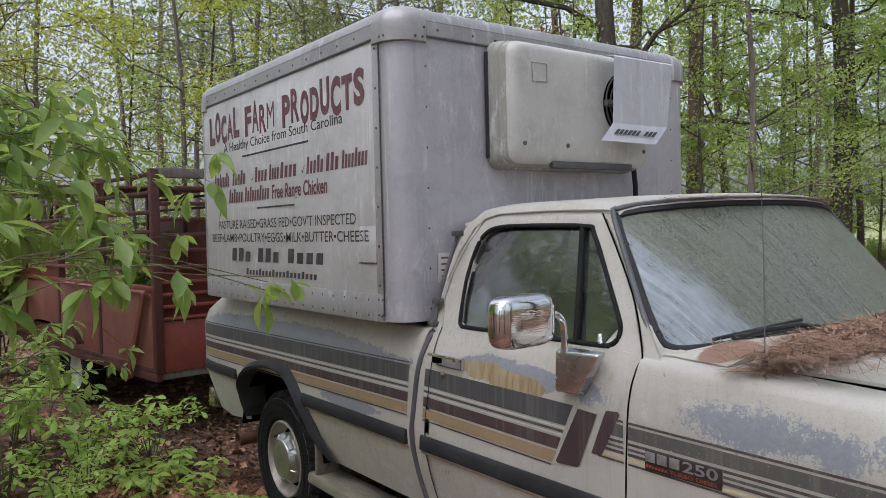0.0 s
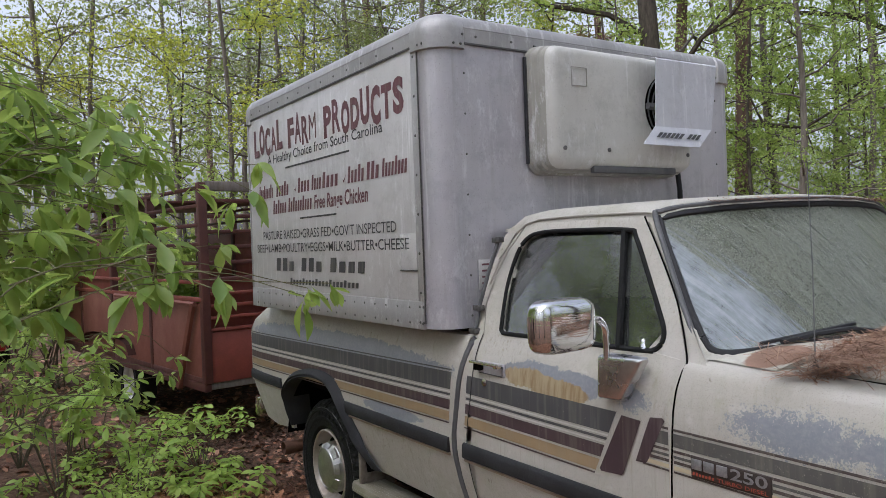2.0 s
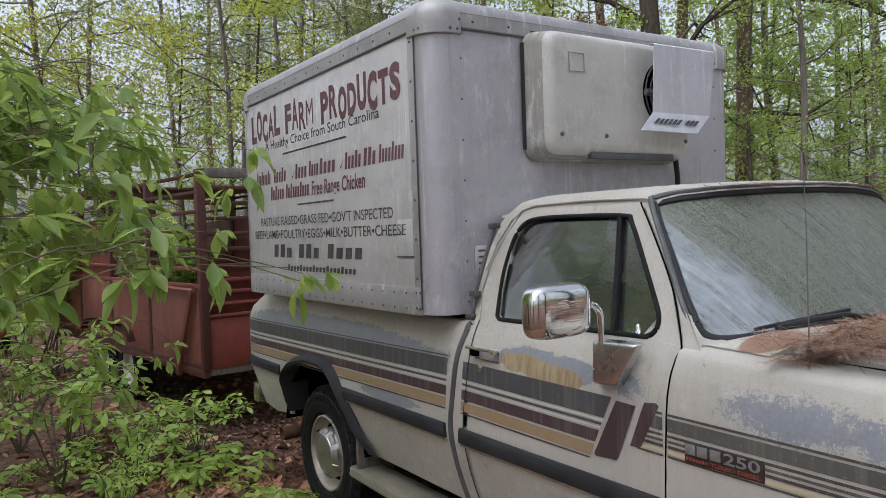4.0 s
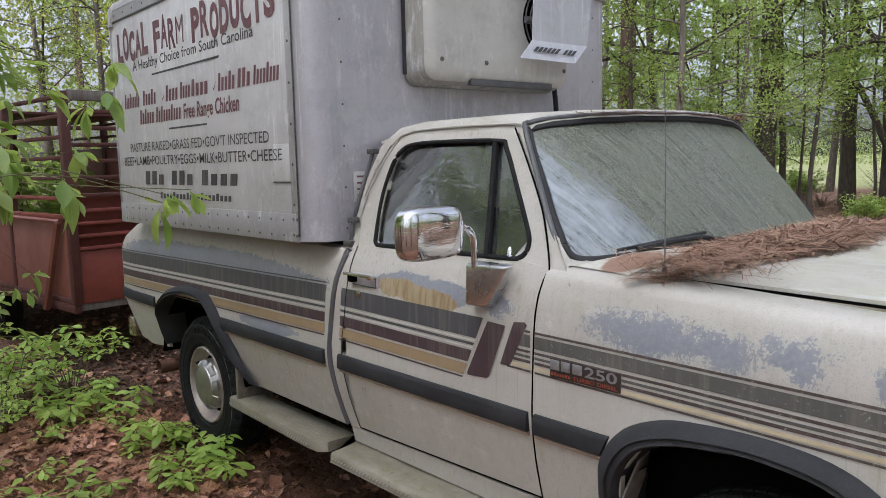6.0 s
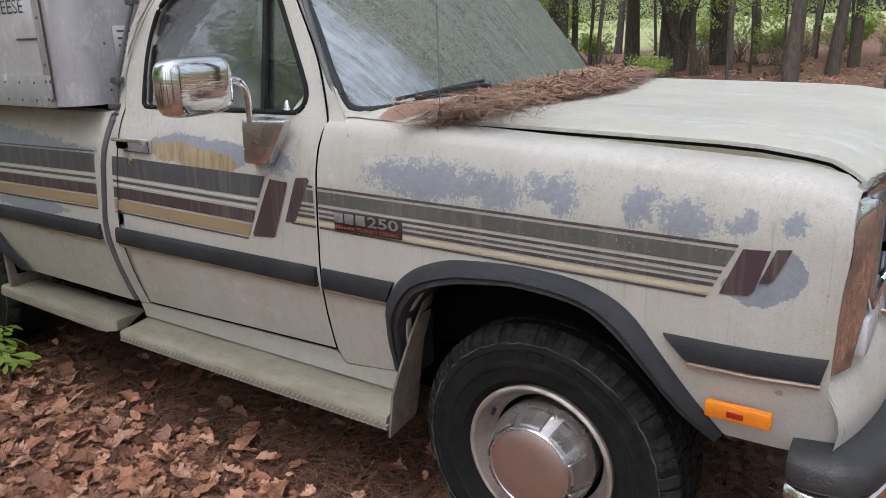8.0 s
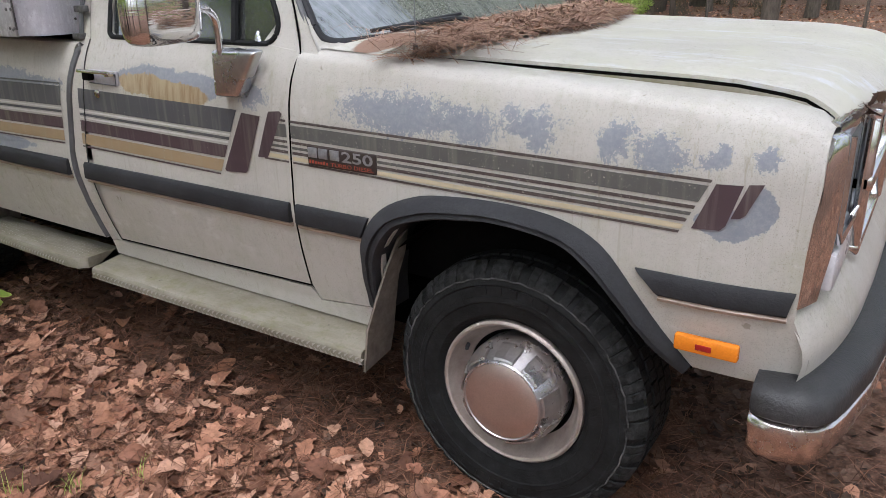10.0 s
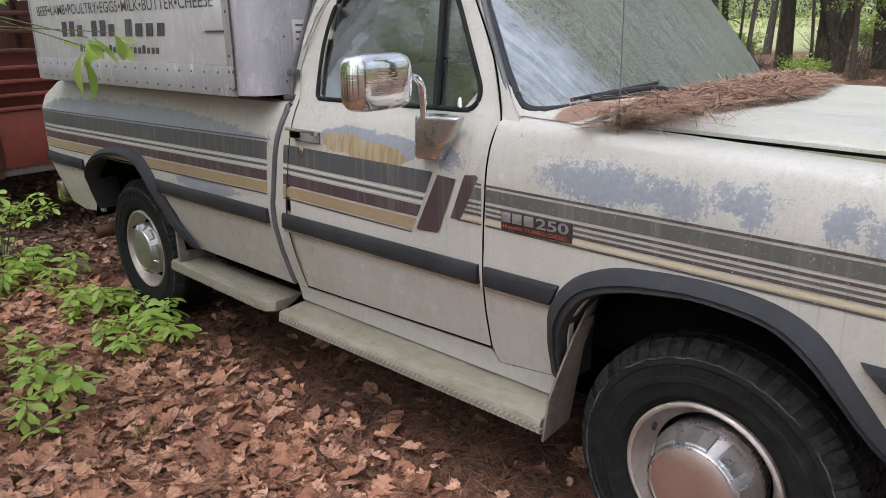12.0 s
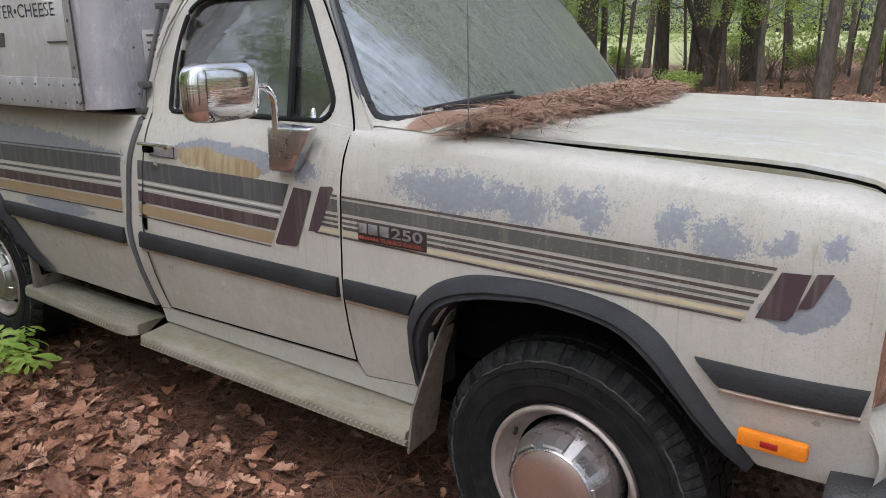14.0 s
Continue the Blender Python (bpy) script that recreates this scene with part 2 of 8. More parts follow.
def glass_mat(name, tint, film, ior, screen=False):
    """Glass with a film of dust and algae; on the windscreen a painted sky sheen streaks one corner."""
    n = Nodes(name)
    n.out(tint, 0.015, 0, Transmission_Weight=1.0, IOR=ior)
    wave = n.noise(1.0, 3, 0.5, n.coords((9, 5, 26)))
    drops = n.noise(150, 2, 0.5)
    bead = n.math("MULTIPLY", n.ramp(drops, 0.58, 0.66), 0.10)
    n.bump(bead if screen else n.math("ADD", wave, bead), 0.30, 0.004)
    d = n.t.nodes.new("ShaderNodeBsdfPrincipled")
    d.inputs["Roughness"].default_value = 0.8
    spots = n.noise(150, 4, 0.75)
    fine = n.noise(330, 2, 0.6)
    if screen:
        turned = n.add("ShaderNodeMapping", i0=n.tc.outputs["Object"], Rotation=(radians(60), 0, 0)).outputs[0]
        turned = n.add("ShaderNodeMapping", i0=turned, Scale=(3, 3.2, 52)).outputs[0]
        streak = n.noise(1.0, 7, 0.75, turned)
        col = n.mix(n.ramp(streak, 0.35, 0.65), (0.150, 0.162, 0.118), (0.190, 0.200, 0.155))
        col = n.mix(n.ramp(spots, 0.50, 0.57, 0, 0.9), col, (0.030, 0.035, 0.024))
        col = n.mix(n.ramp(fine, 0.56, 0.63, 0, 0.9), col, (0.47, 0.48, 0.43))
        # pale bluish film at the near corner, painted for the sky's reflection
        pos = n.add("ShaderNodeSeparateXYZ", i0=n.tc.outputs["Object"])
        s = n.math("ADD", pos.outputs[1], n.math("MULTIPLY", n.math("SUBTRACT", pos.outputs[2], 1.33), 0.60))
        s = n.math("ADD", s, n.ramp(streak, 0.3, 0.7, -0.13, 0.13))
        sky_sheen = n.ramp(s, 0.48, 0.40)
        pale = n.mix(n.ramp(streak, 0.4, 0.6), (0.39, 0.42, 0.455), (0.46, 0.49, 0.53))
        col = n.mix(sky_sheen, col, pale)
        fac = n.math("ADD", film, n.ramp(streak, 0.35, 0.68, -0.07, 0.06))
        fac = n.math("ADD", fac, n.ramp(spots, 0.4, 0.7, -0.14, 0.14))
        fac = n.mix(sky_sheen, fac, n.math("ADD", n.ramp(streak, 0.40, 0.64, 0.40, 0.60), n.ramp(n.noise(9.0, 5, 0.75), 0.35, 0.65, -0.12, 0.10)))
    else:
        blotch = n.noise(6.0, 6, 0.75)
        col = n.mix(n.noise(3.0, 5, 0.7), (0.20, 0.21, 0.17), (0.46, 0.48, 0.45))
        fac = n.math("ADD", film, n.math("MULTIPLY", n.ramp(blotch, 0.44, 0.62, 0.25, 1.0), n.ramp(spots, 0.50, 0.58, 0.0, 0.34)))
        fac = n.math("ADD", fac, n.ramp(fine, 0.60, 0.68, 0.0, 0.25))
    n.put(d.inputs["Base Color"], col)
    fac = n.ramp(fac, 0.0, 1.0)
    m = n.add("ShaderNodeMixShader", i0=fac, i1=n.bsdf.outputs[0], i2=d.outputs[0])
    n.t.links.new(m.outputs[0], n.t.nodes["Material Output"].inputs["Surface"])
    return n.mat


def leaf_mat(name, c1, c2, trans=0.45):
    n = Nodes(name)
    rnd = n.add("ShaderNodeNewGeometry").outputs["Random Per Island"]
    inf = n.add("ShaderNodeObjectInfo").outputs["Random"]
    col = n.mix(n.math("FRACT", n.math("ADD", rnd, inf)), c1, c2)
    col = n.mix(n.ramp(n.noise(30, 3, 0.6), 0.35, 0.75, 0, 0.4), col, tuple(x * 0.6 for x in c1))
    n.out(col, 0.38, Specular_IOR_Level=0.5)
    tr = n.add("ShaderNodeBsdfTranslucent", Color=n.mix(0.5, col, (0.50, 0.58, 0.12), "MIX"))
    m = n.add("ShaderNodeMixShader", i0=trans, i1=n.bsdf.outputs[0], i2=tr.outputs[0])
    n.t.links.new(m.outputs[0], n.t.nodes["Material Output"].inputs["Surface"])
    return n.mat


def litter_mat(name, cols):
    n = Nodes(name)
    rnd = n.add("ShaderNodeNewGeometry").outputs["Random Per Island"]
    r = n.t.nodes.new("ShaderNodeValToRGB")
    n.put(r.inputs[0], rnd)
    el = r.color_ramp.elements
    el[0].color, el[1].color = (*cols[0], 1), (*cols[-1], 1)
    for i, c in enumerate(cols[1:-1]):
        e = el.new((i + 1) / (len(cols) - 1))
        e.color = (*c, 1)
    col = n.mix(n.ramp(n.noise(60, 4, 0.7), 0.4, 0.75, 0, 0.55), r.outputs[0], tuple(x * 0.4 for x in cols[0]))
    n.bump(n.noise(120, 3, 0.6), 0.3, 0.003)
    return n.out(col, 0.75, Specular_IOR_Level=0.3)


def ground_mat():
    n = Nodes("forest_floor")
    a = n.noise(0.35, 5, 0.6)
    b = n.noise(9.0, 6, 0.75)
    c = n.noise(55.0, 4, 0.7)
    vor = n.add("ShaderNodeTexVoronoi", Scale=16.0, i0=n.tc.outputs["Object"])
    col = n.mix(n.ramp(b, 0.35, 0.65), (0.055, 0.028, 0.019), (0.165, 0.088, 0.058))
    col = n.mix(n.ramp(c, 0.5, 0.7, 0, 0.7), col, (0.30, 0.18, 0.125))
    col = n.mix(n.ramp(vor.outputs["Color"], 0.3, 0.9, 0, 0.5), col, (0.32, 0.20, 0.145))
    col = n.mix(n.ramp(c, 0.42, 0.3, 0, 0.7), col, (0.035, 0.022, 0.017))
    col = n.mix(n.ramp(a, 0.55, 0.7, 0, 0.35), col, (0.09, 0.09, 0.035))
    # open meadow beyond the wood
    pos = n.add("ShaderNodeSeparateXYZ", i0=n.tc.outputs["Object"])
    edge = n.math("ADD", pos.outputs[1], n.math("MULTIPLY", a, 5.0))
    meadow = n.math("MULTIPLY", n.ramp(edge, 36.0, 39.0), n.ramp(n.math("ADD", pos.outputs[0], n.math("MULTIPLY", a, 4.0)), -7.0, -9.0))
    grass = n.mix(n.ramp(n.noise(0.5, 5, 0.7), 0.35, 0.65), (0.19, 0.215, 0.085), (0.29, 0.285, 0.14))
    col = n.mix(meadow, col, grass)
    n.bump(n.math("ADD", b, n.math("MULTIPLY", c, 0.5)), 0.9, 0.03)
    return n.out(col, 0.9, Specular_IOR_Level=0.2)


PAINT = body_paint()
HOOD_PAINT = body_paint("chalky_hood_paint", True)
COWL_PAINT = cowl_paint()
GREY_STRIPE = decal("grey_stripe_vinyl", (0.052, 0.051, 0.055), 0.2)
MAROON = decal("maroon_vinyl", (0.046, 0.026, 0.031), 0.2)
TAN_STRIPE = decal("tan_stripe_vinyl", (0.235, 0.165, 0.092), 0.3)
OLIVE_STRIPE = decal("faded_grey_stripe", (0.072, 0.069, 0.064), 0.42)
WORN_MAROON = decal("worn_maroon_stripe", (0.050, 0.036, 0.033), 0.45)
SILVER_LINE = decal("silver_pinstripe", (0.48, 0.46, 0.43), 0.4)
PAD_RUBBER = plain("scuffed_bumper_rubber", (0.018, 0.018, 0.019), (0.050, 0.048, 0.048), 16, 0.5, 0, 0.7, 130, spec=0.5)
BUMPER_CHROME = plain("hazed_bumper_chrome", (0.80, 0.75, 0.72), (0.62, 0.54, 0.50), 10, 0.24, 1.0, 0.10, 120, spread=0.16)
RUBBER = plain("weathered_black_rubber", (0.018, 0.018, 0.020), (0.042, 0.042, 0.046), 5, 0.78, 0, 0.35, 140, spec=0.35)
GREY_TRIM = plain("grey_weathered_trim", (0.075, 0.075, 0.080), (0.13, 0.13, 0.135), 6, 0.6, 0, 0.2, 90)
TYRE = plain("aged_tyre_rubber", (0.008, 0.008, 0.008), (0.021, 0.021, 0.021), 26, 0.75, 0, 0.8, 150, spec=0.16)
TYRE_WORN = plain("scuffed_grey_tyre_lug", (0.010, 0.010, 0.010), (0.040, 0.040, 0.039), 46, 0.88, 0, 0.8, 150, spec=0.15)
TYRE_RIDGE = plain("pale_scuffed_rubber", (0.020, 0.020, 0.020), (0.15, 0.145, 0.14), 16, 0.9, 0, 0.6, 150, spec=0.12)
# near-black: the shade in arches, gaps and undersides is put into this colour
DARK = plain("black_underside_and_shade", (0.0025, 0.0025, 0.0025), (0.006, 0.0055, 0.005), 4, 0.95, 0, 0.3, 60, spec=0.03)
CHROME = plain("chrome", (0.82, 0.82, 0.83), (0.74, 0.73, 0.72), 4, 0.09, 1.0, 0.02, 60, spread=0.06)
MIRROR_CHROME = plain("rippled_chrome", (0.82, 0.82, 0.83), (0.74, 0.73, 0.72), 4, 0.08, 1.0, 0.30, 9, (0.6, 0.6, 5), spread=0.04)
BRACKET_CHROME = plain("hazed_bracket_chrome", (0.72, 0.73, 0.74), (0.60, 0.60, 0.60), 5, 0.30, 1.0, 0.05, 60, spread=0.10)
CREAM_STRIPE = decal("pale_tan_stripe_vinyl", (0.40, 0.335, 0.225), 0.4)
CHROME_DULL = plain("pitted_chrome", (0.70, 0.68, 0.66), (0.55, 0.50, 0.46), 9, 0.2, 1.0, 0.08, 140, spread=0.12)
WHEEL_STEEL = plain("dull_painted_steel", (0.50, 0.435, 0.39), (0.31, 0.255, 0.22), 9, 0.42, 0.45, 0.15, 120)
HUB_FACE = plain("brushed_hub_face", (0.74, 0.63, 0.58), (0.62, 0.51, 0.46), 3, 0.42, 1.0, 0.03, 200)
BOARD = algae_board()
TREAD = plain("aluminium_tread_plate", (0.52, 0.50, 0.45), (0.38, 0.36, 0.29), 9, 0.40, 0.45, 0.2, 120)
FLAP = plain("dirty_grey_mud_flap", (0.20, 0.168, 0.138), (0.10, 0.082, 0.066), 22, 0.75, 0, 0.3, 90)
AMBER = plain("amber_lens", (0.80, 0.25, 0.015), (0.72, 0.20, 0.012), 30, 0.22, 0, 0.1, 200)
RED_LENS = plain("red_lens", (0.35, 0.02, 0.015), (0.28, 0.015, 0.012), 30, 0.25, 0, 0.1, 200)
LAMP_WHITE = plain("clouded_lamp_lens", (0.62, 0.60, 0.62), (0.48, 0.45, 0.46), 14, 0.3, 0.0, 0.2, 90)
HUB_SKIRT = plain("dull_silver_hub", (0.66, 0.64, 0.64), (0.46, 0.43, 0.42), 14, 0.30, 0.9, 0.06, 140)
REAR_HUB = plain("dull_bright_hub", (0.52, 0.51, 0.50), (0.36, 0.35, 0.34), 12, 0.36, 0.9, 0.1, 120)
CAVITY = plain("grey_lamp_cavity", (0.30, 0.325, 0.355), (0.20, 0.22, 0.245), 6, 0.35, 0.2, 0.1, 90)
INTERIOR = plain("dark_grey_upholstery", (0.035, 0.038, 0.042), (0.055, 0.056, 0.058), 7, 0.85, 0, 0.4, 120)
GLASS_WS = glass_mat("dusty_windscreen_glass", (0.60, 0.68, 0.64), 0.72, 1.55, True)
GLASS_SIDE = glass_mat("dusty_side_glass", (0.26, 0.31, 0.28), 0.0, 3.0)
BOX_METAL = sheet_metal("oxidised_aluminium", (0.52, 0.50, 0.53), (0.42, 0.405, 0.44), 0.42, 0.35)
BOX_WHITE = sheet_metal("weathered_white_panel", (0.54, 0.53, 0.525), (0.46, 0.45, 0.445), 0.48, 0.0)
BOX_RAIL = sheet_metal("dull_aluminium_rail", (0.43, 0.42, 0.42), (0.34, 0.33, 0.33), 0.5, 0.35)
RIVET = plain("rivet_metal", (0.075, 0.072, 0.070), (0.17, 0.165, 0.16), 60, 0.5, 0.4, 0.1, 200)
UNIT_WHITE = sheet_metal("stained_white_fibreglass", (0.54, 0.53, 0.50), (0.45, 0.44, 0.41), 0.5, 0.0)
UNIT_GREY = sheet_metal("darker_grey_side", (0.25, 0.24, 0.21), (0.33, 0.32, 0.285), 0.55, 0.0)
UNIT_PLATE = sheet_metal("pale_steel_plate", (0.56, 0.56, 0.60), (0.48, 0.48, 0.52), 0.4, 0.1)
INK_MAROON = decal("faded_maroon_lettering", (0.105, 0.036, 0.046), 0.35)
INK_BLACK = decal("black_lettering", (0.030, 0.030, 0.034), 0.12)
TRAILER_RED = plain("rusty_red_trailer_paint", (0.26, 0.058, 0.040), (0.17, 0.042, 0.030), 3.5, 0.6, 0, 0.3, 60)
TRAILER_DARK = plain("dark_red_steel", (0.11, 0.032, 0.024), (0.07, 0.022, 0.018), 5, 0.65, 0, 0.3, 60)
TRAILER_PINK = plain("faded_red_panel", (0.27, 0.098, 0.070), (0.20, 0.062, 0.045), 2.5, 0.6, 0, 0.2, 60)
GREY_WOOD = plain("weathered_grey_board", (0.24, 0.21, 0.19), (0.15, 0.12, 0.10), 6, 0.85, 0, 0.4, 70, (1, 6, 1))
RUST = plain("rusted_iron", (0.16, 0.075, 0.045), (0.09, 0.045, 0.03), 14, 0.85, 0.1, 0.5, 90)
WHITE_RIM = plain("white_painted_rim", (0.62, 0.61, 0.58), (0.45, 0.43, 0.40), 9, 0.5, 0, 0.2, 90)
BARK_PINE = plain("pine_bark", (0.17, 0.105, 0.080), (0.085, 0.055, 0.045), 7, 0.95, 0, 1.0, 26, (2.2, 2.2, 0.5))
BARK_GREY = plain("grey_bark", (0.185, 0.160, 0.132), (0.095, 0.080, 0.064), 6, 0.95, 0, 1.0, 24, (2.2, 2.2, 0.5))
BARK_DARK = plain("dark_bark", (0.098, 0.080, 0.062), (0.036, 0.029, 0.022), 9, 0.95, 0, 1.0, 24, (2.2, 2.2, 0.5))
TWIG = plain("grey_brown_twig", (0.150, 0.125, 0.085), (0.085, 0.068, 0.046), 20, 0.9, 0, 0.3, 80)
GREEN_TWIG = plain("green_brown_twig", (0.17, 0.165, 0.075), (0.10, 0.085, 0.045), 20, 0.8, 0, 0.2, 80)
LEAF_NEAR = leaf_mat("fresh_green_leaf", (0.18, 0.32, 0.070), (0.36, 0.49, 0.130), 0.6)
LEAF_LOW = leaf_mat("seedling_leaf", (0.29, 0.46, 0.080), (0.52, 0.67, 0.165), 0.5)
LEAF_GREEN = leaf_mat("bright_canopy_leaf", (0.15, 0.27, 0.065), (0.42, 0.54, 0.150), 0.6)
LEAF_YELLOW = leaf_mat("yellow_green_spring_leaf", (0.34, 0.38, 0.030), (0.48, 0.50, 0.060), 0.5)
LEAF_DULL = leaf_mat("grey_green_needle", (0.085, 0.115, 0.055), (0.22, 0.255, 0.12), 0.4)
LITTER = litter_mat("dead_oak_leaf", [(0.090, 0.039, 0.024), (0.41, 0.190, 0.112), (0.57, 0.300, 0.188), (0.16, 0.067, 0.041), (0.63, 0.365, 0.247), (0.48, 0.230, 0.138), (0.28, 0.122, 0.075)])
HEAP_NEEDLES = litter_mat("pale_pine_needle", [(0.10, 0.050, 0.032), (0.34, 0.205, 0.140), (0.52, 0.36, 0.26), (0.20, 0.105, 0.068), (0.42, 0.265, 0.18), (0.28, 0.155, 0.10)])
# crumb litter whose colour carries the shade under and beside the truck
SHADED_CRUMBS = litter_mat("shaded_leaf_crumb", [(0.030, 0.018, 0.013), (0.11, 0.060, 0.040), (0.055, 0.032, 0.022), (0.19, 0.115, 0.08), (0.040, 0.024, 0.017)])
NEEDLES = litter_mat("dead_pine_needle", [(0.075, 0.033, 0.020), (0.20, 0.092, 0.054), (0.40, 0.205, 0.125), (0.12, 0.052, 0.031), (0.27, 0.128, 0.076)])
GROUND = ground_mat()


# ---------------------------------------------------------------- mesh helpers
def link(name, bm, material, parent=None, smooth=True, label=""):
    me = bpy.data.meshes.new(name)
    bm.to_mesh(me)
    bm.free()
    if smooth:
        me.shade_smooth()
        me.set_sharp_from_angle(angle=radians(38))
    me.materials.append(material)
    ob = new(name, me)
    if parent is not None:
        ob.parent = parent
    if label:
        tagged(ob, label)
    return ob


def part(name, bm, material, parent, label="", smooth=True):
    return link(name, bm, material, parent, smooth, label)


def thing(name, label, category, group="", at=(0, 0, 0), kind=""):
    e = new(name)
    e.empty_display_size = 0.2
    e.location = at
    return tagged(e, label, category, group, kind)


def block(bm, lo, hi, bevel=0.0, seg=2, m=None):
    """A box between two corners with rounded edges, in bm."""
    lo, hi = Vector(lo), Vector(hi)
    res = bmesh.ops.create_cube(bm, size=1)
    vs = res["verts"]
    for v in vs:
        v.co = Vector(((lo.x + hi.x) / 2 + v.co.x * (hi.x - lo.x), (lo.y + hi.y) / 2 + v.co.y * (hi.y - lo.y), (lo.z + hi.z) / 2 + v.co.z * (hi.z - lo.z)))
    es = list({e for v in vs for e in v.link_edges})
    if bevel:
        out = bmesh.ops.bevel(bm, geom=es, offset=bevel, segments=seg, affect="EDGES", profile=0.5)
        vs = list({v for f in out["faces"] for v in f.verts} | {v for v in vs if v.is_valid})
    if m is not None:
        bmesh.ops.transform(bm, matrix=m, verts=[v for v in vs if v.is_valid])
    return vs


def boxed(name, lo, hi, material, parent, bevel=0.006, label=""):
    bm = bmesh.new()
    block(bm, lo, hi, bevel)
    return part(name, bm, material, parent, label)


def tube(bm, pts, radii, n=8, cap=True):
    """A tube along points; radii: one or one a point."""
    pts = [Vector(p) for p in pts]
    if not isinstance(radii, (list, tuple)):
        radii = [radii] * len(pts)
    rings, up = [], Vector((0.31, 0.17, 0.93)).normalized()
    for i, p in enumerate(pts):
        d = (pts[min(i + 1, len(pts) - 1)] - pts[max(i - 1, 0)]).normalized()
        if abs(d.dot(up)) > 0.97:
            side = d.cross(Vector((1, 0, 0))).normalized()
        else:
            side = d.cross(up).normalized()
        other = d.cross(side)
        rings.append([bm.verts.new(p + radii[i] * (math.cos(a) * side + math.sin(a) * other)) for a in [2 * math.pi * k / n for k in range(n)]])
    for a, b in zip(rings, rings[1:]):
        for k in range(n):
            bm.faces.new((a[k], a[(k + 1) % n], b[(k + 1) % n], b[k]))
    if cap:
        bm.faces.new(rings[0][::-1])
        bm.faces.new(rings[-1])


def lathe(bm, profile, n, centre, axis="y"):
    """Turns (radius, along) round an axis through centre."""
    c = Vector(centre)
    rings = []
    for r, h in profile:
        ring = []
        for k in range(n):
            a = 2 * math.pi * k / n
            u, w = r * math.cos(a), r * math.sin(a)
            off = {"y": (u, h, w), "x": (h, u, w), "z": (u, w, h)}[axis]
            ring.append(bm.verts.new(c + Vector(off)))
        rings.append(ring)
    for a, b in zip(rings, rings[1:]):
        for k in range(n):
            bm.faces.new((a[k], a[(k + 1) % n], b[(k + 1) % n], b[k]))
    return rings


def sheet(bm, outline, yfun, step=(0.12, 0.03), flange=0.018, mirror=False):
    """A pressed panel: an outline in x and z, laid on the surface y = yfun(x, z), with its edges turned in."""
    vs = [bm.verts.new((x, 0, z)) for x, z in outline]
    f = bm.faces.new(vs)
    faces = bmesh.ops.triangulate(bm, faces=[f], ngon_method="EAR_CLIP")["faces"]
    geom = set(faces) | {e for q in faces for e in q.edges} | {v for q in faces for v in q.verts}
    xs, zs = [p[0] for p in outline], [p[1] for p in outline]
    for axis, lo, hi, st in ((0, min(xs), max(xs), step[0]), (2, min(zs), max(zs), step[1])):
        k = math.ceil(lo / st) * st
        while k < hi:
            co, no = [0, 0, 0], [0, 0, 0]
            co[axis], no[axis] = k, 1
            r = bmesh.ops.bisect_plane(bm, geom=[g for g in geom if g.is_valid], dist=1e-5, plane_co=co, plane_no=no)
            geom = set(r["geom"])
            k += st
    faces = [g for g in geom if isinstance(g, bmesh.types.BMFace) and g.is_valid]
    verts = {v for q in faces for v in q.verts}
    for v in verts:
        v.co.y = yfun(v.co.x, v.co.z)
    for q in faces:
        q.normal_update()
        if q.normal.y > 0:
            q.normal_flip()
    if flange:
        rim = [e for e in {e for q in faces for e in q.edges} if len(e.link_faces) == 1]
        r = bmesh.ops.extrude_edge_only(bm, edges=rim)
        for v in r["geom"]:
            if isinstance(v, bmesh.types.BMVert):
                v.co.y += flange
    if mirror:
        for v in bm.verts:
            v.co.y = 2 * MID - v.co.y
        bmesh.ops.reverse_faces(bm, faces=bm.faces)


def lettering(name, text, x, z, width, height, material, parent, y, bold=0.0, shear=0.0, label=""):
    """A line of lettering on a side wall at y, from x to x + width, its foot at z, with capitals of that height."""
    cu = bpy.data.curves.new(name, "FONT")
    cu.body, cu.size, cu.offset, cu.shear = text, 1.0, bold, shear
    cu.extrude = 0.0
    cu.resolution_u = 3
    tmp = bpy.data.objects.new(name, cu)
    scene.collection.objects.link(tmp)
    bpy.context.view_layer.update()
    me = bpy.data.meshes.new_from_object(tmp.evaluated_get(bpy.context.evaluated_depsgraph_get()))
    bpy.data.objects.remove(tmp)
    co = np.empty(len(me.vertices) * 3)
    me.vertices.foreach_get("co", co)
    co = co.reshape(-1, 3)
    lo, hi = co[:, 0].min(), co[:, 0].max()
    out = np.empty_like(co)
    out[:, 0] = x + (co[:, 0] - lo) / (hi - lo) * width
    out[:, 1] = y
    out[:, 2] = z + co[:, 1] / 0.70 * height
    # faces that touch in x belong to one letter; a gap wider than a third of a capital parts two words
    polys = sorted(((min(out[i, 0] for i in p.vertices), max(out[i, 0] for i in p.vertices), list(p.vertices)) for p in me.polygons), key=lambda q: q[0])
    words, reach = [], -1e9
    for x0_, x1_, vs in polys:
        if x0_ - reach > height * 0.34:
            words.append([])
        words[-1].append(vs)
        reach = max(reach, x1_)
    bpy.data.meshes.remove(me)
    for word in words:
        used = sorted({i for vs in word for i in vs})
        at = {i: k for k, i in enumerate(used)}
        m = bpy.data.meshes.new(name)
        m.from_pydata([tuple(out[i]) for i in used], [], [[at[i] for i in vs] for vs in word])
        m.materials.append(material)
        ob = new(name, m)
        ob.parent = parent
        if label:
            tagged(ob, label)
    return ob


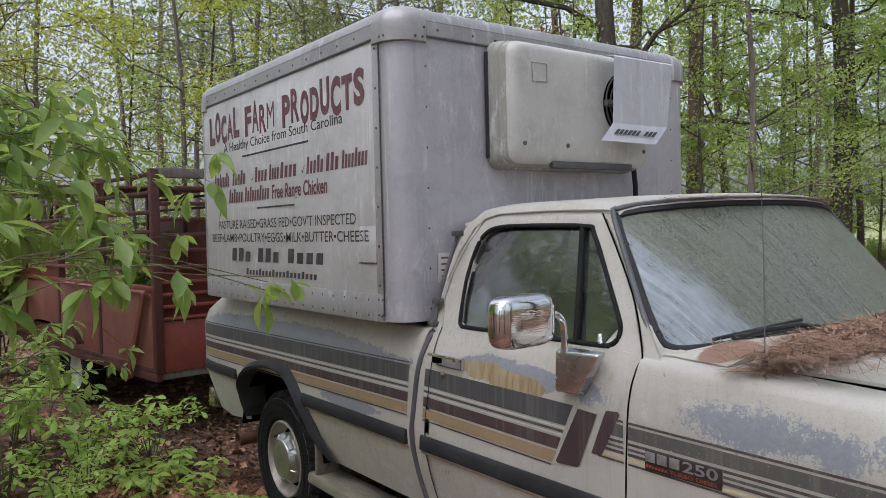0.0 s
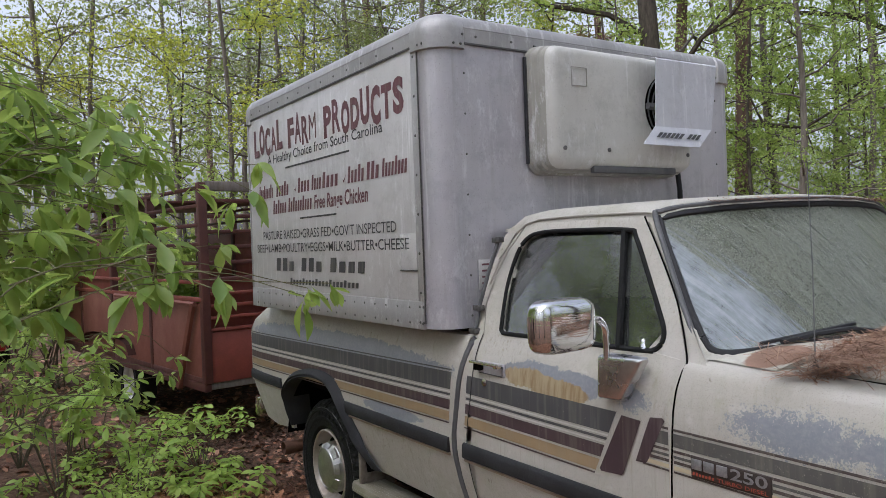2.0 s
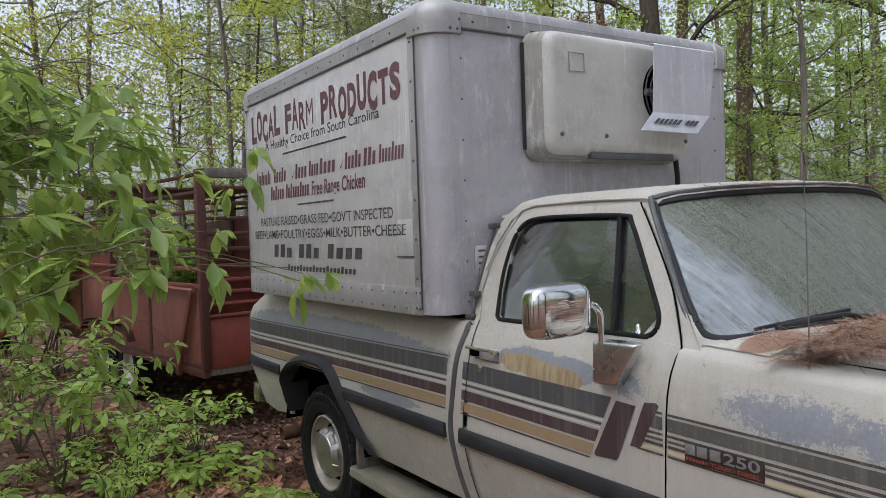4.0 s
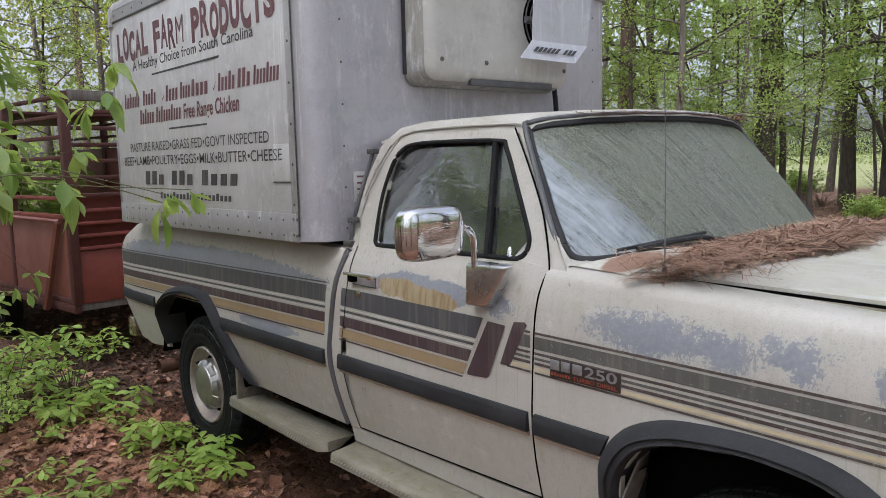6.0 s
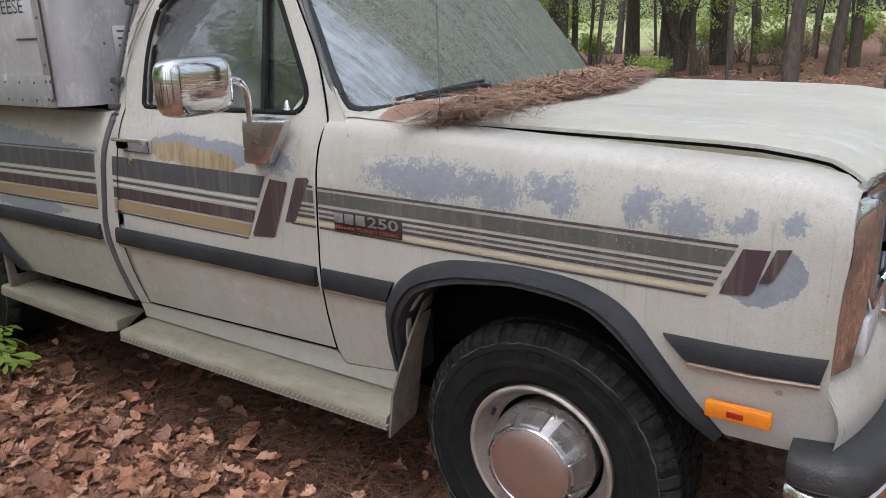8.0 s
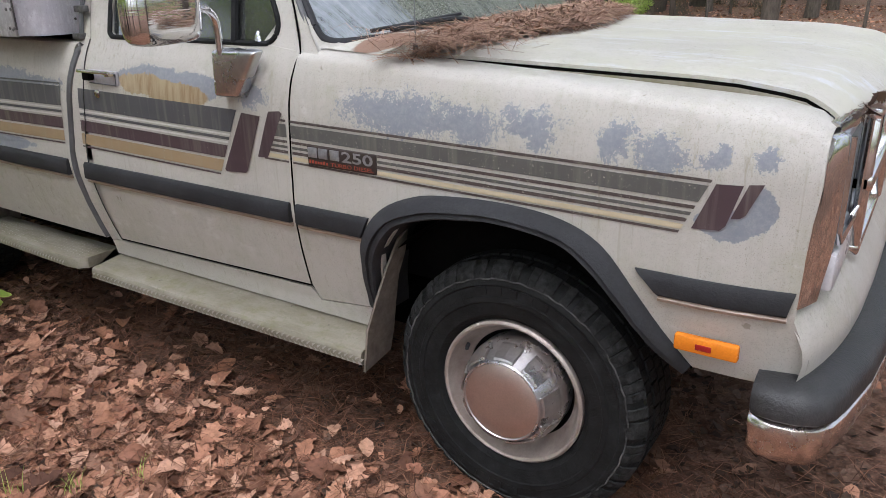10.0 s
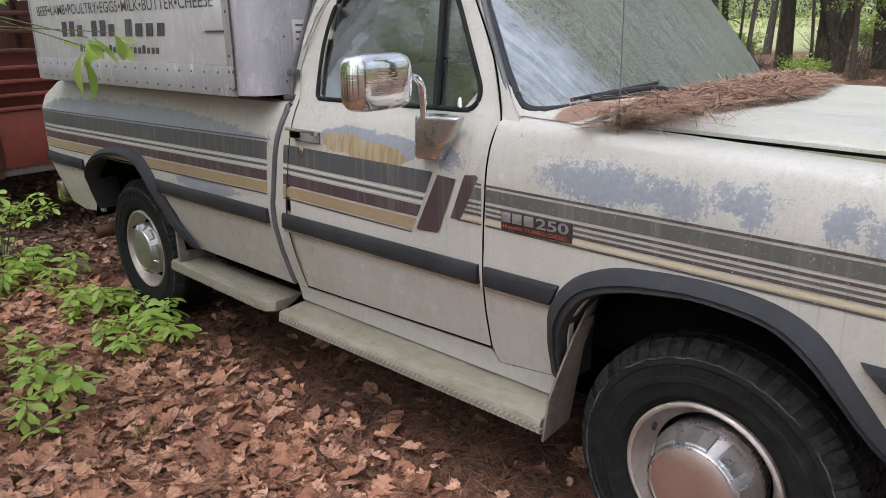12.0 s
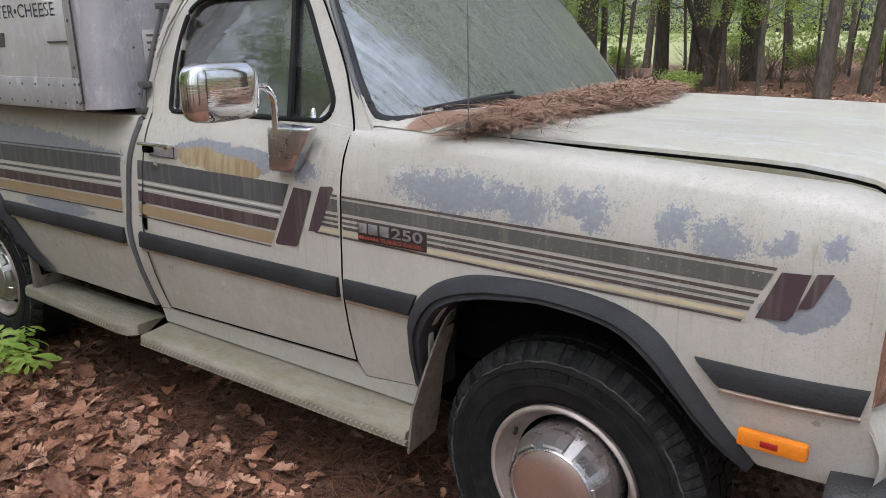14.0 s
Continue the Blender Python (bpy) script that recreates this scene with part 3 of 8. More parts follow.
def word_bars(name, x, z, width, height, material, parent, y, letters):
    """A word that is not lettered: a row of plain upright bars."""
    cell = width / letters
    for k in range(letters):
        bm = bmesh.new()
        w = cell * 0.66
        h = height * (1.0 if k == 0 or (k * 5 + letters) % 4 == 0 else 0.74)
        a = x + k * cell
        lean_ = 0.16 * h
        vs = [bm.verts.new(p) for p in ((a, y, z), (a + w, y, z), (a + w + lean_, y, z + h), (a + lean_, y, z + h))]
        bm.faces.new(vs)
        part(name, bm, material, parent, smooth=False)


def smooth_line(pts, n=4):
    """A curve through points, n steps between two of them."""
    out = []
    q = [Vector(p) for p in pts]
    q = [2 * q[0] - q[1]] + q + [2 * q[-1] - q[-2]]
    for i in range(1, len(q) - 2):
        for k in range(n):
            t = k / n
            out.append(tuple(0.5 * (2 * q[i] + (q[i + 1] - q[i - 1]) * t + (2 * q[i - 1] - 5 * q[i] + 4 * q[i + 1] - q[i + 2]) * t * t + (3 * q[i] - q[i - 1] - 3 * q[i + 1] + q[i + 2]) * t ** 3)))
    out.append(tuple(q[-2]))
    return out


def flat(bm, pts, y):
    bm.faces.new([bm.verts.new((x, y, z)) for x, z in pts])


# ---------------------------------------------------------------- pickup truck: forms
MID = 0.96          # the truck's middle line
FRONT_AXLE, REAR_AXLE, AXLE_Z = 0.0, -3.327, 0.385


def bump_at(x, a, b):
    return max(0.0, min(1.0, (x - a) / (b - a)))


def side_y(x, z):
    """The body side below the belt line, widest along the stripes."""
    y = float(np.interp(z, [0.40, 0.50, 0.58, 0.68, 0.76, 0.80, 0.86, 0.95, 1.10, 1.16, 1.22, 1.27, 1.30],
                        [0.105, 0.085, 0.058, 0.030, 0.012, 0.004, 0.0, 0.0, 0.0, 0.004, 0.016, 0.034, 0.050]))
    return y + 0.10 * bump_at(x, 0.50, 1.0) ** 1.5 + 0.10 * bump_at(-x, 4.15, 4.9) ** 1.5


def fender_top(x):
    return float(np.interp(x, [-0.75, -0.14, 0.38, 0.60, 0.68, 0.73], [1.315, 1.288, 1.262, 1.250, 1.232, 1.195]))


def fender_y(x, z):
    return side_y(x, z + (1.30 - fender_top(x)) * bump_at(z, 1.08, 1.25))


def cab_y(x, z):
    """Door and cab side, leaning in above the belt line."""
    if z < 1.30:
        return side_y(x, z)
    return float(np.interp(z, [1.30, 1.33, 1.74, 1.82], [0.050, 0.058, 0.150, 0.215]))


def lean(bm):
    """The glasshouse narrows above the belt line: sides lean in, the pillars with them."""
    for v in bm.verts:
        s = max(0.0, min(1.05, (v.co.z - 1.30) / 0.44))
        side = max(-1.0, min(1.0, (MID - v.co.y) / 0.75))
        back = max(abs(side), bump_at(-v.co.x, 0.95, 1.35))
        v.co.x -= 0.09 * s * back * (0.78 - v.co.x) / 1.95
        v.co.y += 0.09 * s * side
    return bm


truck = thing("pickup_truck", "cream pickup truck with peeling paint and maroon stripes on leaf litter", "pickup truck")


def both_sides(name, outline, yfun, material, label="", **kw):
    for mirror in (False, True):
        bm = bmesh.new()
        sheet(bm, outline, yfun, mirror=mirror, **kw)
        part(name, lean(bm), material, truck, label)


# ---- front fenders
FENDER_XS = [-0.690, -0.6, -0.48, -0.36, -0.24, -0.12, 0.0, 0.12, 0.24, 0.36, 0.48, 0.60, 0.68, 0.714]
FENDER = [(x, fender_top(x) - 0.03) for x in FENDER_XS] + [(0.716, 1.10), (0.708, 1.0), (0.698, 0.81), (0.703, 0.77), (0.728, 0.735), (0.742, 0.70), (0.738, 0.66), (0.70, 0.612), (0.50, 0.622), (0.45, 0.65), (0.33, 0.77), (0.255, 0.85),
          (0.16, 0.905), (0.0, 0.925), (-0.21, 0.90), (-0.325, 0.855), (-0.40, 0.755), (-0.435, 0.54), (-0.715, 0.505), (-0.733, 0.56), (-0.725, 0.70),
          (-0.718, 0.80), (-0.712, 0.98), (-0.705, 1.09), (-0.699, 1.20)]
for mirror in (False, True):
    bm = bmesh.new()
    sheet(bm, FENDER, fender_y, flange=0.0)
    rows_ = []
    for x in FENDER_XS:
        zt = fender_top(x)
        y0 = fender_y(x, zt - 0.03)
        rows_.append([bm.verts.new((x, y, z)) for y, z in ((y0, zt - 0.03), (y0 + 0.012, zt - 0.014), (y0 + 0.03, zt - 0.004), (y0 + 0.06, zt), (0.165, zt), (0.172, zt - 0.004), (0.174, zt - 0.06))])
    for a, b in zip(rows_, rows_[1:]):
        for k in range(6):
            bm.faces.new((a[k], a[k + 1], b[k + 1], b[k]))
    bmesh.ops.remove_doubles(bm, verts=bm.verts, dist=0.002)
    bmesh.ops.recalc_face_normals(bm, faces=bm.faces)
    rim = [e for e in bm.edges if len(e.link_faces) == 1 and max(v.co.y for v in e.verts) < 0.16]
    r = bmesh.ops.extrude_edge_only(bm, edges=rim)
    for v in r["geom"]:
        if isinstance(v, bmesh.types.BMVert):
            v.co.y += 0.02
    if mirror:
        for v in bm.verts:
            v.co.y = 2 * MID - v.co.y
        bmesh.ops.reverse_faces(bm, faces=bm.faces)
    part("front_fender", bm, PAINT, truck, "cream fender with flaking grey primer patches")

# ---- hood, with a turned-down edge and a raised middle
bm = bmesh.new()
HX = [-0.42, -0.3, -0.1, 0.1, 0.3, 0.42, 0.5, 0.55, 0.60, 0.63, 0.655, 0.675, 0.695, 0.712, 0.725, 0.735]
HT = np.linspace(0, 1, 25)
grid_ = []
for x in HX:
    row = []
    for t in HT:
        y = 0.185 + t * (2 * MID - 0.37)
        d = min(t, 1 - t)
        crown = 0.014 * min(1, d / 0.10) ** 0.6 + 0.005 * bump_at(d, 0.10, 0.18) - 0.005 * bump_at(d, 0.30, 0.36)
        nose = 0.014 * bump_at(x, 0.5, 0.68) + 0.085 * bump_at(x, 0.60, 0.75) ** 2.2
        xx = x + 0.05 * (1 - (2 * t - 1) ** 2) * bump_at(x, 0.2, 0.7)
        row.append(bm.verts.new((xx, y, fender_top(min(x, 0.6)) + 0.005 + 0.021 * bump_at(x, -0.35, 0.40) + crown - nose)))
    grid_.append(row)
for a, b in zip(grid_, grid_[1:]):
    for k in range(len(HT) - 1):
        bm.faces.new((a[k], b[k], b[k + 1], a[k + 1]))
rim = [e for e in bm.edges if len(e.link_faces) == 1]
r = bmesh.ops.extrude_edge_only(bm, edges=rim)
for v in r["geom"]:
    if isinstance(v, bmesh.types.BMVert):
        v.co.z -= 0.011
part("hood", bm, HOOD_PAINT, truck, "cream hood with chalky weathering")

# shaded gap beside and under the hood, as black strips and a block; the cowl
def hood_edge(x):
    return fender_top(min(x, 0.6)) + 0.005 + 0.021 * bump_at(x, -0.35, 0.40) - 0.014 * bump_at(x, 0.5, 0.68) - 0.085 * bump_at(x, 0.60, 0.75) ** 2.2


for mirror in (False, True):
    f = (lambda y: 2 * MID - y) if mirror else (lambda y: y)
    for name, y_, lo_, hi_, m_, lab in (("hood_ledge", 0.1765, None, -0.0165, BOARD, "grimy fender ledge below the hood edge"), ("hood_gap", 0.181, -0.0195, -0.009, DARK, "black strip for the shaded slot under the hood edge")):
        bm = bmesh.new()
        prev = None
        for x in np.linspace(-0.41, 0.69, 24):
            z1 = hood_edge(x) + hi_
            z0 = min(fender_top(x) - 0.004, z1 - 0.002) if lo_ is None else hood_edge(x) + lo_
            row = [bm.verts.new((x, f(y_), z0)), bm.verts.new((x, f(y_ + 0.001), z1)), bm.verts.new((x, f(y_ + 0.012), z1 - 0.002))]
            if prev:
                for k in range(2):
                    bm.faces.new((prev[k], row[k], row[k + 1], prev[k + 1]))
            prev = row
        bmesh.ops.recalc_face_normals(bm, faces=bm.faces)
        part(name, bm, m_, truck, lab)
boxed("engine_bay", (-0.5, 0.176, 0.62), (0.68, 2 * MID - 0.176, 1.225), DARK, truck, 0.01)
bm = bmesh.new()
cowl = []
for x, z in ((-0.72, 1.335), (-0.66, 1.327), (-0.58, 1.322), (-0.50, 1.317), (-0.43, 1.312), (-0.425, 1.25)):
    cowl.append([bm.verts.new((x + 0.14 * (1 - (2 * t - 1) ** 2) * (x < -0.6), 0.088 + t * (2 * MID - 0.176), min(z, fender_top(x) + 0.003) + 0.030 * min(1, 9 * t * (1 - t)))) for t in np.linspace(0, 1, 25)])
for a, b in zip(cowl, cowl[1:]):
    for k in range(24):
        bm.faces.new((a[k], b[k], b[k + 1], a[k + 1]))
part("cowl", bm, COWL_PAINT, truck, "cream cowl with a bare rusted corner")

# ---- doors
DOOR_LOW = [(-1.752, 0.532), (-1.763, 0.70), (-1.757, 0.897), (-1.735, 1.0), (-1.716, 1.088), (-1.70, 1.19), (-1.69, 1.305), (-1.56, 1.316), (-0.83, 1.320), (-0.692, 1.305), (-0.706, 1.25), (-0.712, 1.09), (-0.718, 0.98),
            (-0.724, 0.80), (-0.731, 0.70), (-0.739, 0.56)]
WIN = [(-1.584, 1.330), (-1.586, 1.40), (-1.580, 1.51), (-1.548, 1.625), (-1.505, 1.680), (-1.43, 1.703), (-1.232, 1.706), (-0.985, 1.699), (-0.945, 1.672), (-0.86, 1.523), (-0.798, 1.412), (-0.786, 1.384), (-0.784, 1.366), (-0.789, 1.348), (-0.802, 1.333), (-0.820, 1.324), (-0.845, 1.320)]
DOOR_TOP = [(-1.69, 1.305), (-1.702, 1.42), (-1.675, 1.52), (-1.605, 1.64), (-1.53, 1.722), (-1.44, 1.746), (-1.19, 1.750), (-0.925, 1.745), (-0.845, 1.622), (-0.752, 1.466), (-0.692, 1.305)]
for mirror in (False, True):
    door = new("door")
    door.parent = truck
    bm = bmesh.new()
    sheet(bm, DOOR_LOW, cab_y, mirror=mirror)
    part("door_skin", bm, PAINT, door, "cream door skin with a tan stain and stripes" if not mirror else "")
    bm = bmesh.new()
    for lo_, hi_, w0, w1 in ((0, 5, 0, 5), (5, 6, 5, 6), (6, 7, 6, 7), (7, 8, 7, 9), (8, 9, 9, 11), (9, 10, 11, 16)):
        sheet(bm, DOOR_TOP[lo_:hi_ + 1] + WIN[w0:w1 + 1][::-1], cab_y, flange=0.0)
    sheet(bm, [DOOR_TOP[0], WIN[0], (-1.56, 1.316)], cab_y, flange=0.0)
    bmesh.ops.remove_doubles(bm, verts=bm.verts, dist=0.0004)
    rim = bmesh.ops.extrude_edge_only(bm, edges=[e for e in bm.edges if len(e.link_faces) == 1])
    for v in rim["geom"]:
        if isinstance(v, bmesh.types.BMVert):
            v.co.y += 0.018
    if mirror:
        for v in bm.verts:
            v.co.y = 2 * MID - v.co.y
        bmesh.ops.reverse_faces(bm, faces=bm.faces)
    part("door_frame", lean(bm), PAINT, door)
    bm = bmesh.new()
    sheet(bm, WIN + [(-1.56, 1.318)], lambda x, z: cab_y(x, z) + 0.014, flange=0.004, mirror=mirror)
    w = part("window_glass", lean(bm), GLASS_SIDE, door, "dusty side window reflecting trees")
    w.visible_shadow = False
    bm = bmesh.new()
    flip = (lambda y: 2 * MID - y) if mirror else (lambda y: y)
    tube(bm, [(x, flip(cab_y(x, z) - 0.001), z) for x, z in smooth_line(WIN + [(-1.2, 1.318), (-1.53, 1.316), (-1.570, 1.320), WIN[0]], 4)], 0.0085, 8)
    part("window_seal", lean(bm), TYRE, door)
    bm = bmesh.new()
    tube(bm, [(-1.003, flip(0.142), 1.70), (-0.985, flip(0.105), 1.53), (-0.960, flip(0.052), 1.318)], 0.012, 6)
    part("vent_post", lean(bm), TYRE, door)

# black sheets behind the door gaps, for the shade in them
both_sides("door_gap_backing", [(-0.715, 1.295), (-0.668, 1.295), (-0.678, 1.09), (-0.695, 0.80), (-0.705, 0.53), (-0.755, 0.53), (-0.755, 0.80), (-0.735, 1.09)], lambda x, z: cab_y(x, z) + 0.008, DARK, flange=0.0)
both_sides("door_gap_backing", [(-1.745, 0.535), (-0.73, 0.562), (-0.73, 0.535), (-1.745, 0.515)], lambda x, z: cab_y(x, z) + 0.007, DARK, flange=0.0)

# dark lines laid on the door gaps, drawing the shade in them
for s_ in (0, 1):
    f = (lambda y: 2 * MID - y) if s_ else (lambda y: y)
    for line, fun in (([(-0.922, 1.742), (-0.841, 1.620), (-0.748, 1.466), (-0.690, 1.312), (-0.694, 1.28), (-0.703, 1.22), (-0.7085, 1.09), (-0.7145, 0.98), (-0.721, 0.80), (-0.728, 0.70), (-0.736, 0.56)], cab_y),
                      ([(-1.692, 1.305), (-1.702, 1.19), (-1.718, 1.088), (-1.737, 1.0), (-1.759, 0.897), (-1.765, 0.70), (-1.754, 0.532)], cab_y),
                      ([(-1.754, 0.530), (-1.25, 0.543), (-0.738, 0.557)], cab_y)):
        bm = bmesh.new()
        rear = line[0][0] < -1.6 and line[-1][0] < -1.6
        tube(bm, [(x, f(fun(x, z) - (0.0022 if rear else 0.0004)), z) for x, z in smooth_line(line, 8)], 0.0018 if rear else 0.0028, 6)
        part("door_gap_line", lean(bm), RUBBER if rear else DARK, truck)

# ---- cab shell behind the door, roof, pillars
CAB_REAR = [(-1.752, 0.525), (-1.766, 0.70), (-1.760, 0.897), (-1.738, 1.0), (-1.720, 1.088), (-1.704, 1.19), (-1.694, 1.305), (-1.706, 1.42), (-1.679, 1.52), (-1.609, 1.64), (-1.535, 1.726),
            (-1.600, 1.735), (-1.645, 1.70), (-1.705, 1.57), (-1.735, 1.42), (-1.748, 1.298), (-1.775, 1.19), (-1.798, 1.085), (-1.838, 0.892), (-1.842, 0.70), (-1.83, 0.515)]
both_sides("cab_corner", CAB_REAR, cab_y, PAINT)
both_sides("rocker_panel", [(-1.83, 0.512), (-1.75, 0.522), (-0.745, 0.548), (-0.72, 0.50), (-0.45, 0.535), (-0.45, 0.45), (-1.83, 0.45)], side_y, PAINT)
PILLAR = [(-0.705, 1.262), (-0.682, 1.31), (-0.744, 1.466), (-0.838, 1.622), (-0.916, 1.745), (-0.875, 1.748), (-0.800, 1.59), (-0.702, 1.416), (-0.640, 1.318), (-0.610, 1.285)]
both_sides("windshield_pillar", PILLAR, lambda x, z: cab_y(x, z) + 0.004, PAINT)

# roof: rounded sides, with a drip rail
bm = bmesh.new()
RX = [-1.655, -1.63, -1.56, -1.45, -1.25, -1.05, -0.95, -0.90, -0.872]
PROF = [(0.150, 1.738), (0.158, 1.765), (0.178, 1.785), (0.215, 1.794), (0.30, 1.801), (0.50, 1.810), (0.75, 1.815), (MID, 1.816)]
PROF = PROF + [(2 * MID - y, z) for y, z in PROF[-2::-1]]
ring = []
for x in RX:
    drop = 0.075 * bump_at(-x, 1.50, 1.655) ** 2 + 0.035 * bump_at(x, -0.98, -0.872) ** 2
    row = []
    for y, z in PROF:
        bulge = 0.085 * (1 - ((y - MID) / 0.81) ** 2) * bump_at(x, -1.2, -0.872)
        zz = z - drop * (1.0 if z > 1.76 else 0.25)
        row.append(bm.verts.new((x + bulge, y, max(zz, 1.725))))
    ring.append(row)
for a, b in zip(ring, ring[1:]):
    for k in range(len(PROF) - 1):
        bm.faces.new((a[k], b[k], b[k + 1], a[k + 1]))
rim = [e for e in bm.edges if len(e.link_faces) == 1]
r = bmesh.ops.extrude_edge_only(bm, edges=rim)
for v in r["geom"]:
    if isinstance(v, bmesh.types.BMVert):
        v.co.z -= 0.012
part("roof", lean(bm), PAINT, truck, "cream cab roof with leaf debris stains")
for s in (0, 1):
    f = (lambda y: 2 * MID - y) if s else (lambda y: y)
    bm = bmesh.new()
    tube(bm, [(-1.70, f(0.092), 1.50), (-1.655, f(0.116), 1.60), (-1.575, f(0.142), 1.706), (-1.52, f(0.148), 1.742), (-1.44, f(0.150), 1.758), (-1.19, f(0.150), 1.762), (-0.92, f(0.150), 1.757), (-0.86, f(0.15), 1.748)], 0.005, 6)
    part("drip_rail", lean(bm), PAINT, truck)
# cab back wall
bm = bmesh.new()
block(bm, (-1.765, 0.11, 0.55), (-1.735, 2 * MID - 0.11, 1.36), 0.01)
part("cab_back", bm, PAINT, truck)
bm = bmesh.new()
vs = [bm.verts.new(p) for p in ((-1.745, 0.07, 1.36), (-1.63, 0.16, 1.72), (-1.63, 2 * MID - 0.16, 1.72), (-1.745, 2 * MID - 0.07, 1.36))]
bm.faces.new(vs)
part("rear_cab_panel", lean(bm), PAINT, truck)

# ---- windshield, curved, with its black seal
WS_LOW = [(-0.668, 0.095, 1.372), (-0.648, 0.106, 1.338), (-0.612, 0.152, 1.324), (-0.55, 0.34, 1.330), (-0.515, 0.62, 1.336), (-0.505, MID, 1.338)]
WS_TOP = [(-0.862, 0.152, 1.722), (-0.857, 0.170, 1.736), (-0.835, 0.23, 1.748), (-0.805, 0.40, 1.760), (-0.785, 0.65, 1.768), (-0.780, MID, 1.770)]
WS_LOW = WS_LOW + [(x, 2 * MID - y, z) for x, y, z in WS_LOW[-2::-1]]
WS_TOP = WS_TOP + [(x, 2 * MID - y, z) for x, y, z in WS_TOP[-2::-1]]
bm = bmesh.new()
cols_ = []
for a, b in zip(WS_LOW, WS_TOP):
    cols_.append([bm.verts.new(Vector(a).lerp(Vector(b), t) + Vector((0.012 * math.sin(math.pi * t), 0, 0))) for t in np.linspace(0, 1, 7)])
for a, b in zip(cols_, cols_[1:]):
    for k in range(6):
        bm.faces.new((a[k], b[k], b[k + 1], a[k + 1]))
bmesh.ops.recalc_face_normals(bm, faces=bm.faces)
bmesh.ops.solidify(bm, geom=bm.faces, thickness=0.005)
ws = part("windshield", lean(bm), GLASS_WS, truck, "dusty windshield with green algae streaks and a painted sky sheen")
ws.visible_shadow = False
bm = bmesh.new()
loop = WS_LOW + [(-0.725, 2 * MID - 0.108, 1.465), (-0.80, 2 * MID - 0.131, 1.60)] + WS_TOP[::-1] + [(-0.80, 0.131, 1.60), (-0.725, 0.108, 1.465), WS_LOW[0]]
tube(bm, smooth_line(loop, 3), 0.012, 8)
part("windshield_seal", lean(bm), RUBBER, truck)
bm = bmesh.new()
c_ = Vector((-0.66, MID, 1.54))
tube(bm, smooth_line([tuple(Vector(p) + Vector((-0.004, 0.016 * (1 if p[1] < MID else -1) * min(1, abs(p[1] - MID) / 0.75) * -1, 0.020 * max(-1, min(1, (p[2] - 1.54) / 0.17))))) for p in loop], 3), 0.009, 8)
part("outer_seal_lip", lean(bm), GREY_TRIM, truck)
for s_ in (0, 1):
    f = (lambda y: 2 * MID - y) if s_ else (lambda y: y)
    bm = bmesh.new()
    bm.faces.new([bm.verts.new((x, f(y), z)) for x, y, z in ((-0.640, 0.070, 1.312), (-0.686, 0.078, 1.40), (-0.668, 0.098, 1.376), (-0.650, 0.108, 1.340), (-0.612, 0.155, 1.324), (-0.575, 0.150, 1.312))])
    part("pillar_foot", lean(bm), PAINT, truck)
bm = bmesh.new()
for k in range(len(WS_TOP) - 1):
    a, b = Vector(WS_TOP[k]), Vector(WS_TOP[k + 1])
    up = Vector((-0.015, 0, 0.022))
    o = Vector((0.010, 0, 0.012))
    bm.faces.new([bm.verts.new(p) for p in (a + o, b + o, b + o + up, a + o + up)])
part("windshield_header", lean(bm), PAINT, truck)

# wiper, antenna
bm = bmesh.new()
tube(bm, [(-0.545, 0.30, 1.350), (-0.532, 0.45, 1.360), (-0.520, 0.62, 1.362), (-0.490, 0.74, 1.345)], 0.008, 6)
tube(bm, [(-0.56, 0.22, 1.352), (-0.545, 0.50, 1.364), (-0.535, 0.68, 1.372)], 0.006, 6)
part("wiper", bm, RUBBER, truck)
bm = bmesh.new()
tube(bm, [(-0.36, 0.16, 1.29), (-0.36, 0.16, 1.33)], [0.011, 0.006], 8)
tube(bm, [(-0.36, 0.16, 1.33), (-0.363, 0.165, 1.60), (-0.372, 0.17, 1.86)], [0.0019, 0.0016, 0.0012], 5)
part("antenna", bm, GREY_TRIM, truck, "thin whip antenna")

# ---- bed sides
BED_LOW = ([-4.385, -4.31, -4.10, -3.80, -3.775, -3.745, -3.66, -3.52, -3.25, -3.06, -2.95, -2.87, -2.78, -2.70, -1.865], [0.76, 0.52, 0.50, 0.53, 0.60, 0.78, 0.87, 0.925, 0.955, 0.935, 0.86, 0.75, 0.62, 0.52, 0.515])
BED_TOP = ([-4.385, -4.375, -4.30, -4.12, -1.77], [1.11, 1.13, 1.20, 1.285, 1.285])
BED_FRONT = ([0.515, 0.70, 0.85, 0.95, 1.09, 1.20, 1.285], [-1.865, -1.868, -1.868, -1.85, -1.82, -1.79, -1.77])
BED_XS = sorted(set(BED_LOW[0] + [-4.375, -4.30, -4.12, -4.0, -3.9, -3.7, -3.6, -3.45, -3.38, -3.32, -3.18, -3.12, -3.0, -2.91, -2.82, -2.74, -2.6, -2.45, -2.3, -2.15, -2.0]) - {-1.865}) + [-1.93, -1.865]
BED_ZS = [0.40, 0.50, 0.54, 0.58, 0.63, 0.68, 0.72, 0.76, 0.80, 0.86, 0.95, 1.03, 1.10, 1.16, 1.19, 1.22, 1.245, 1.27, 1.285]
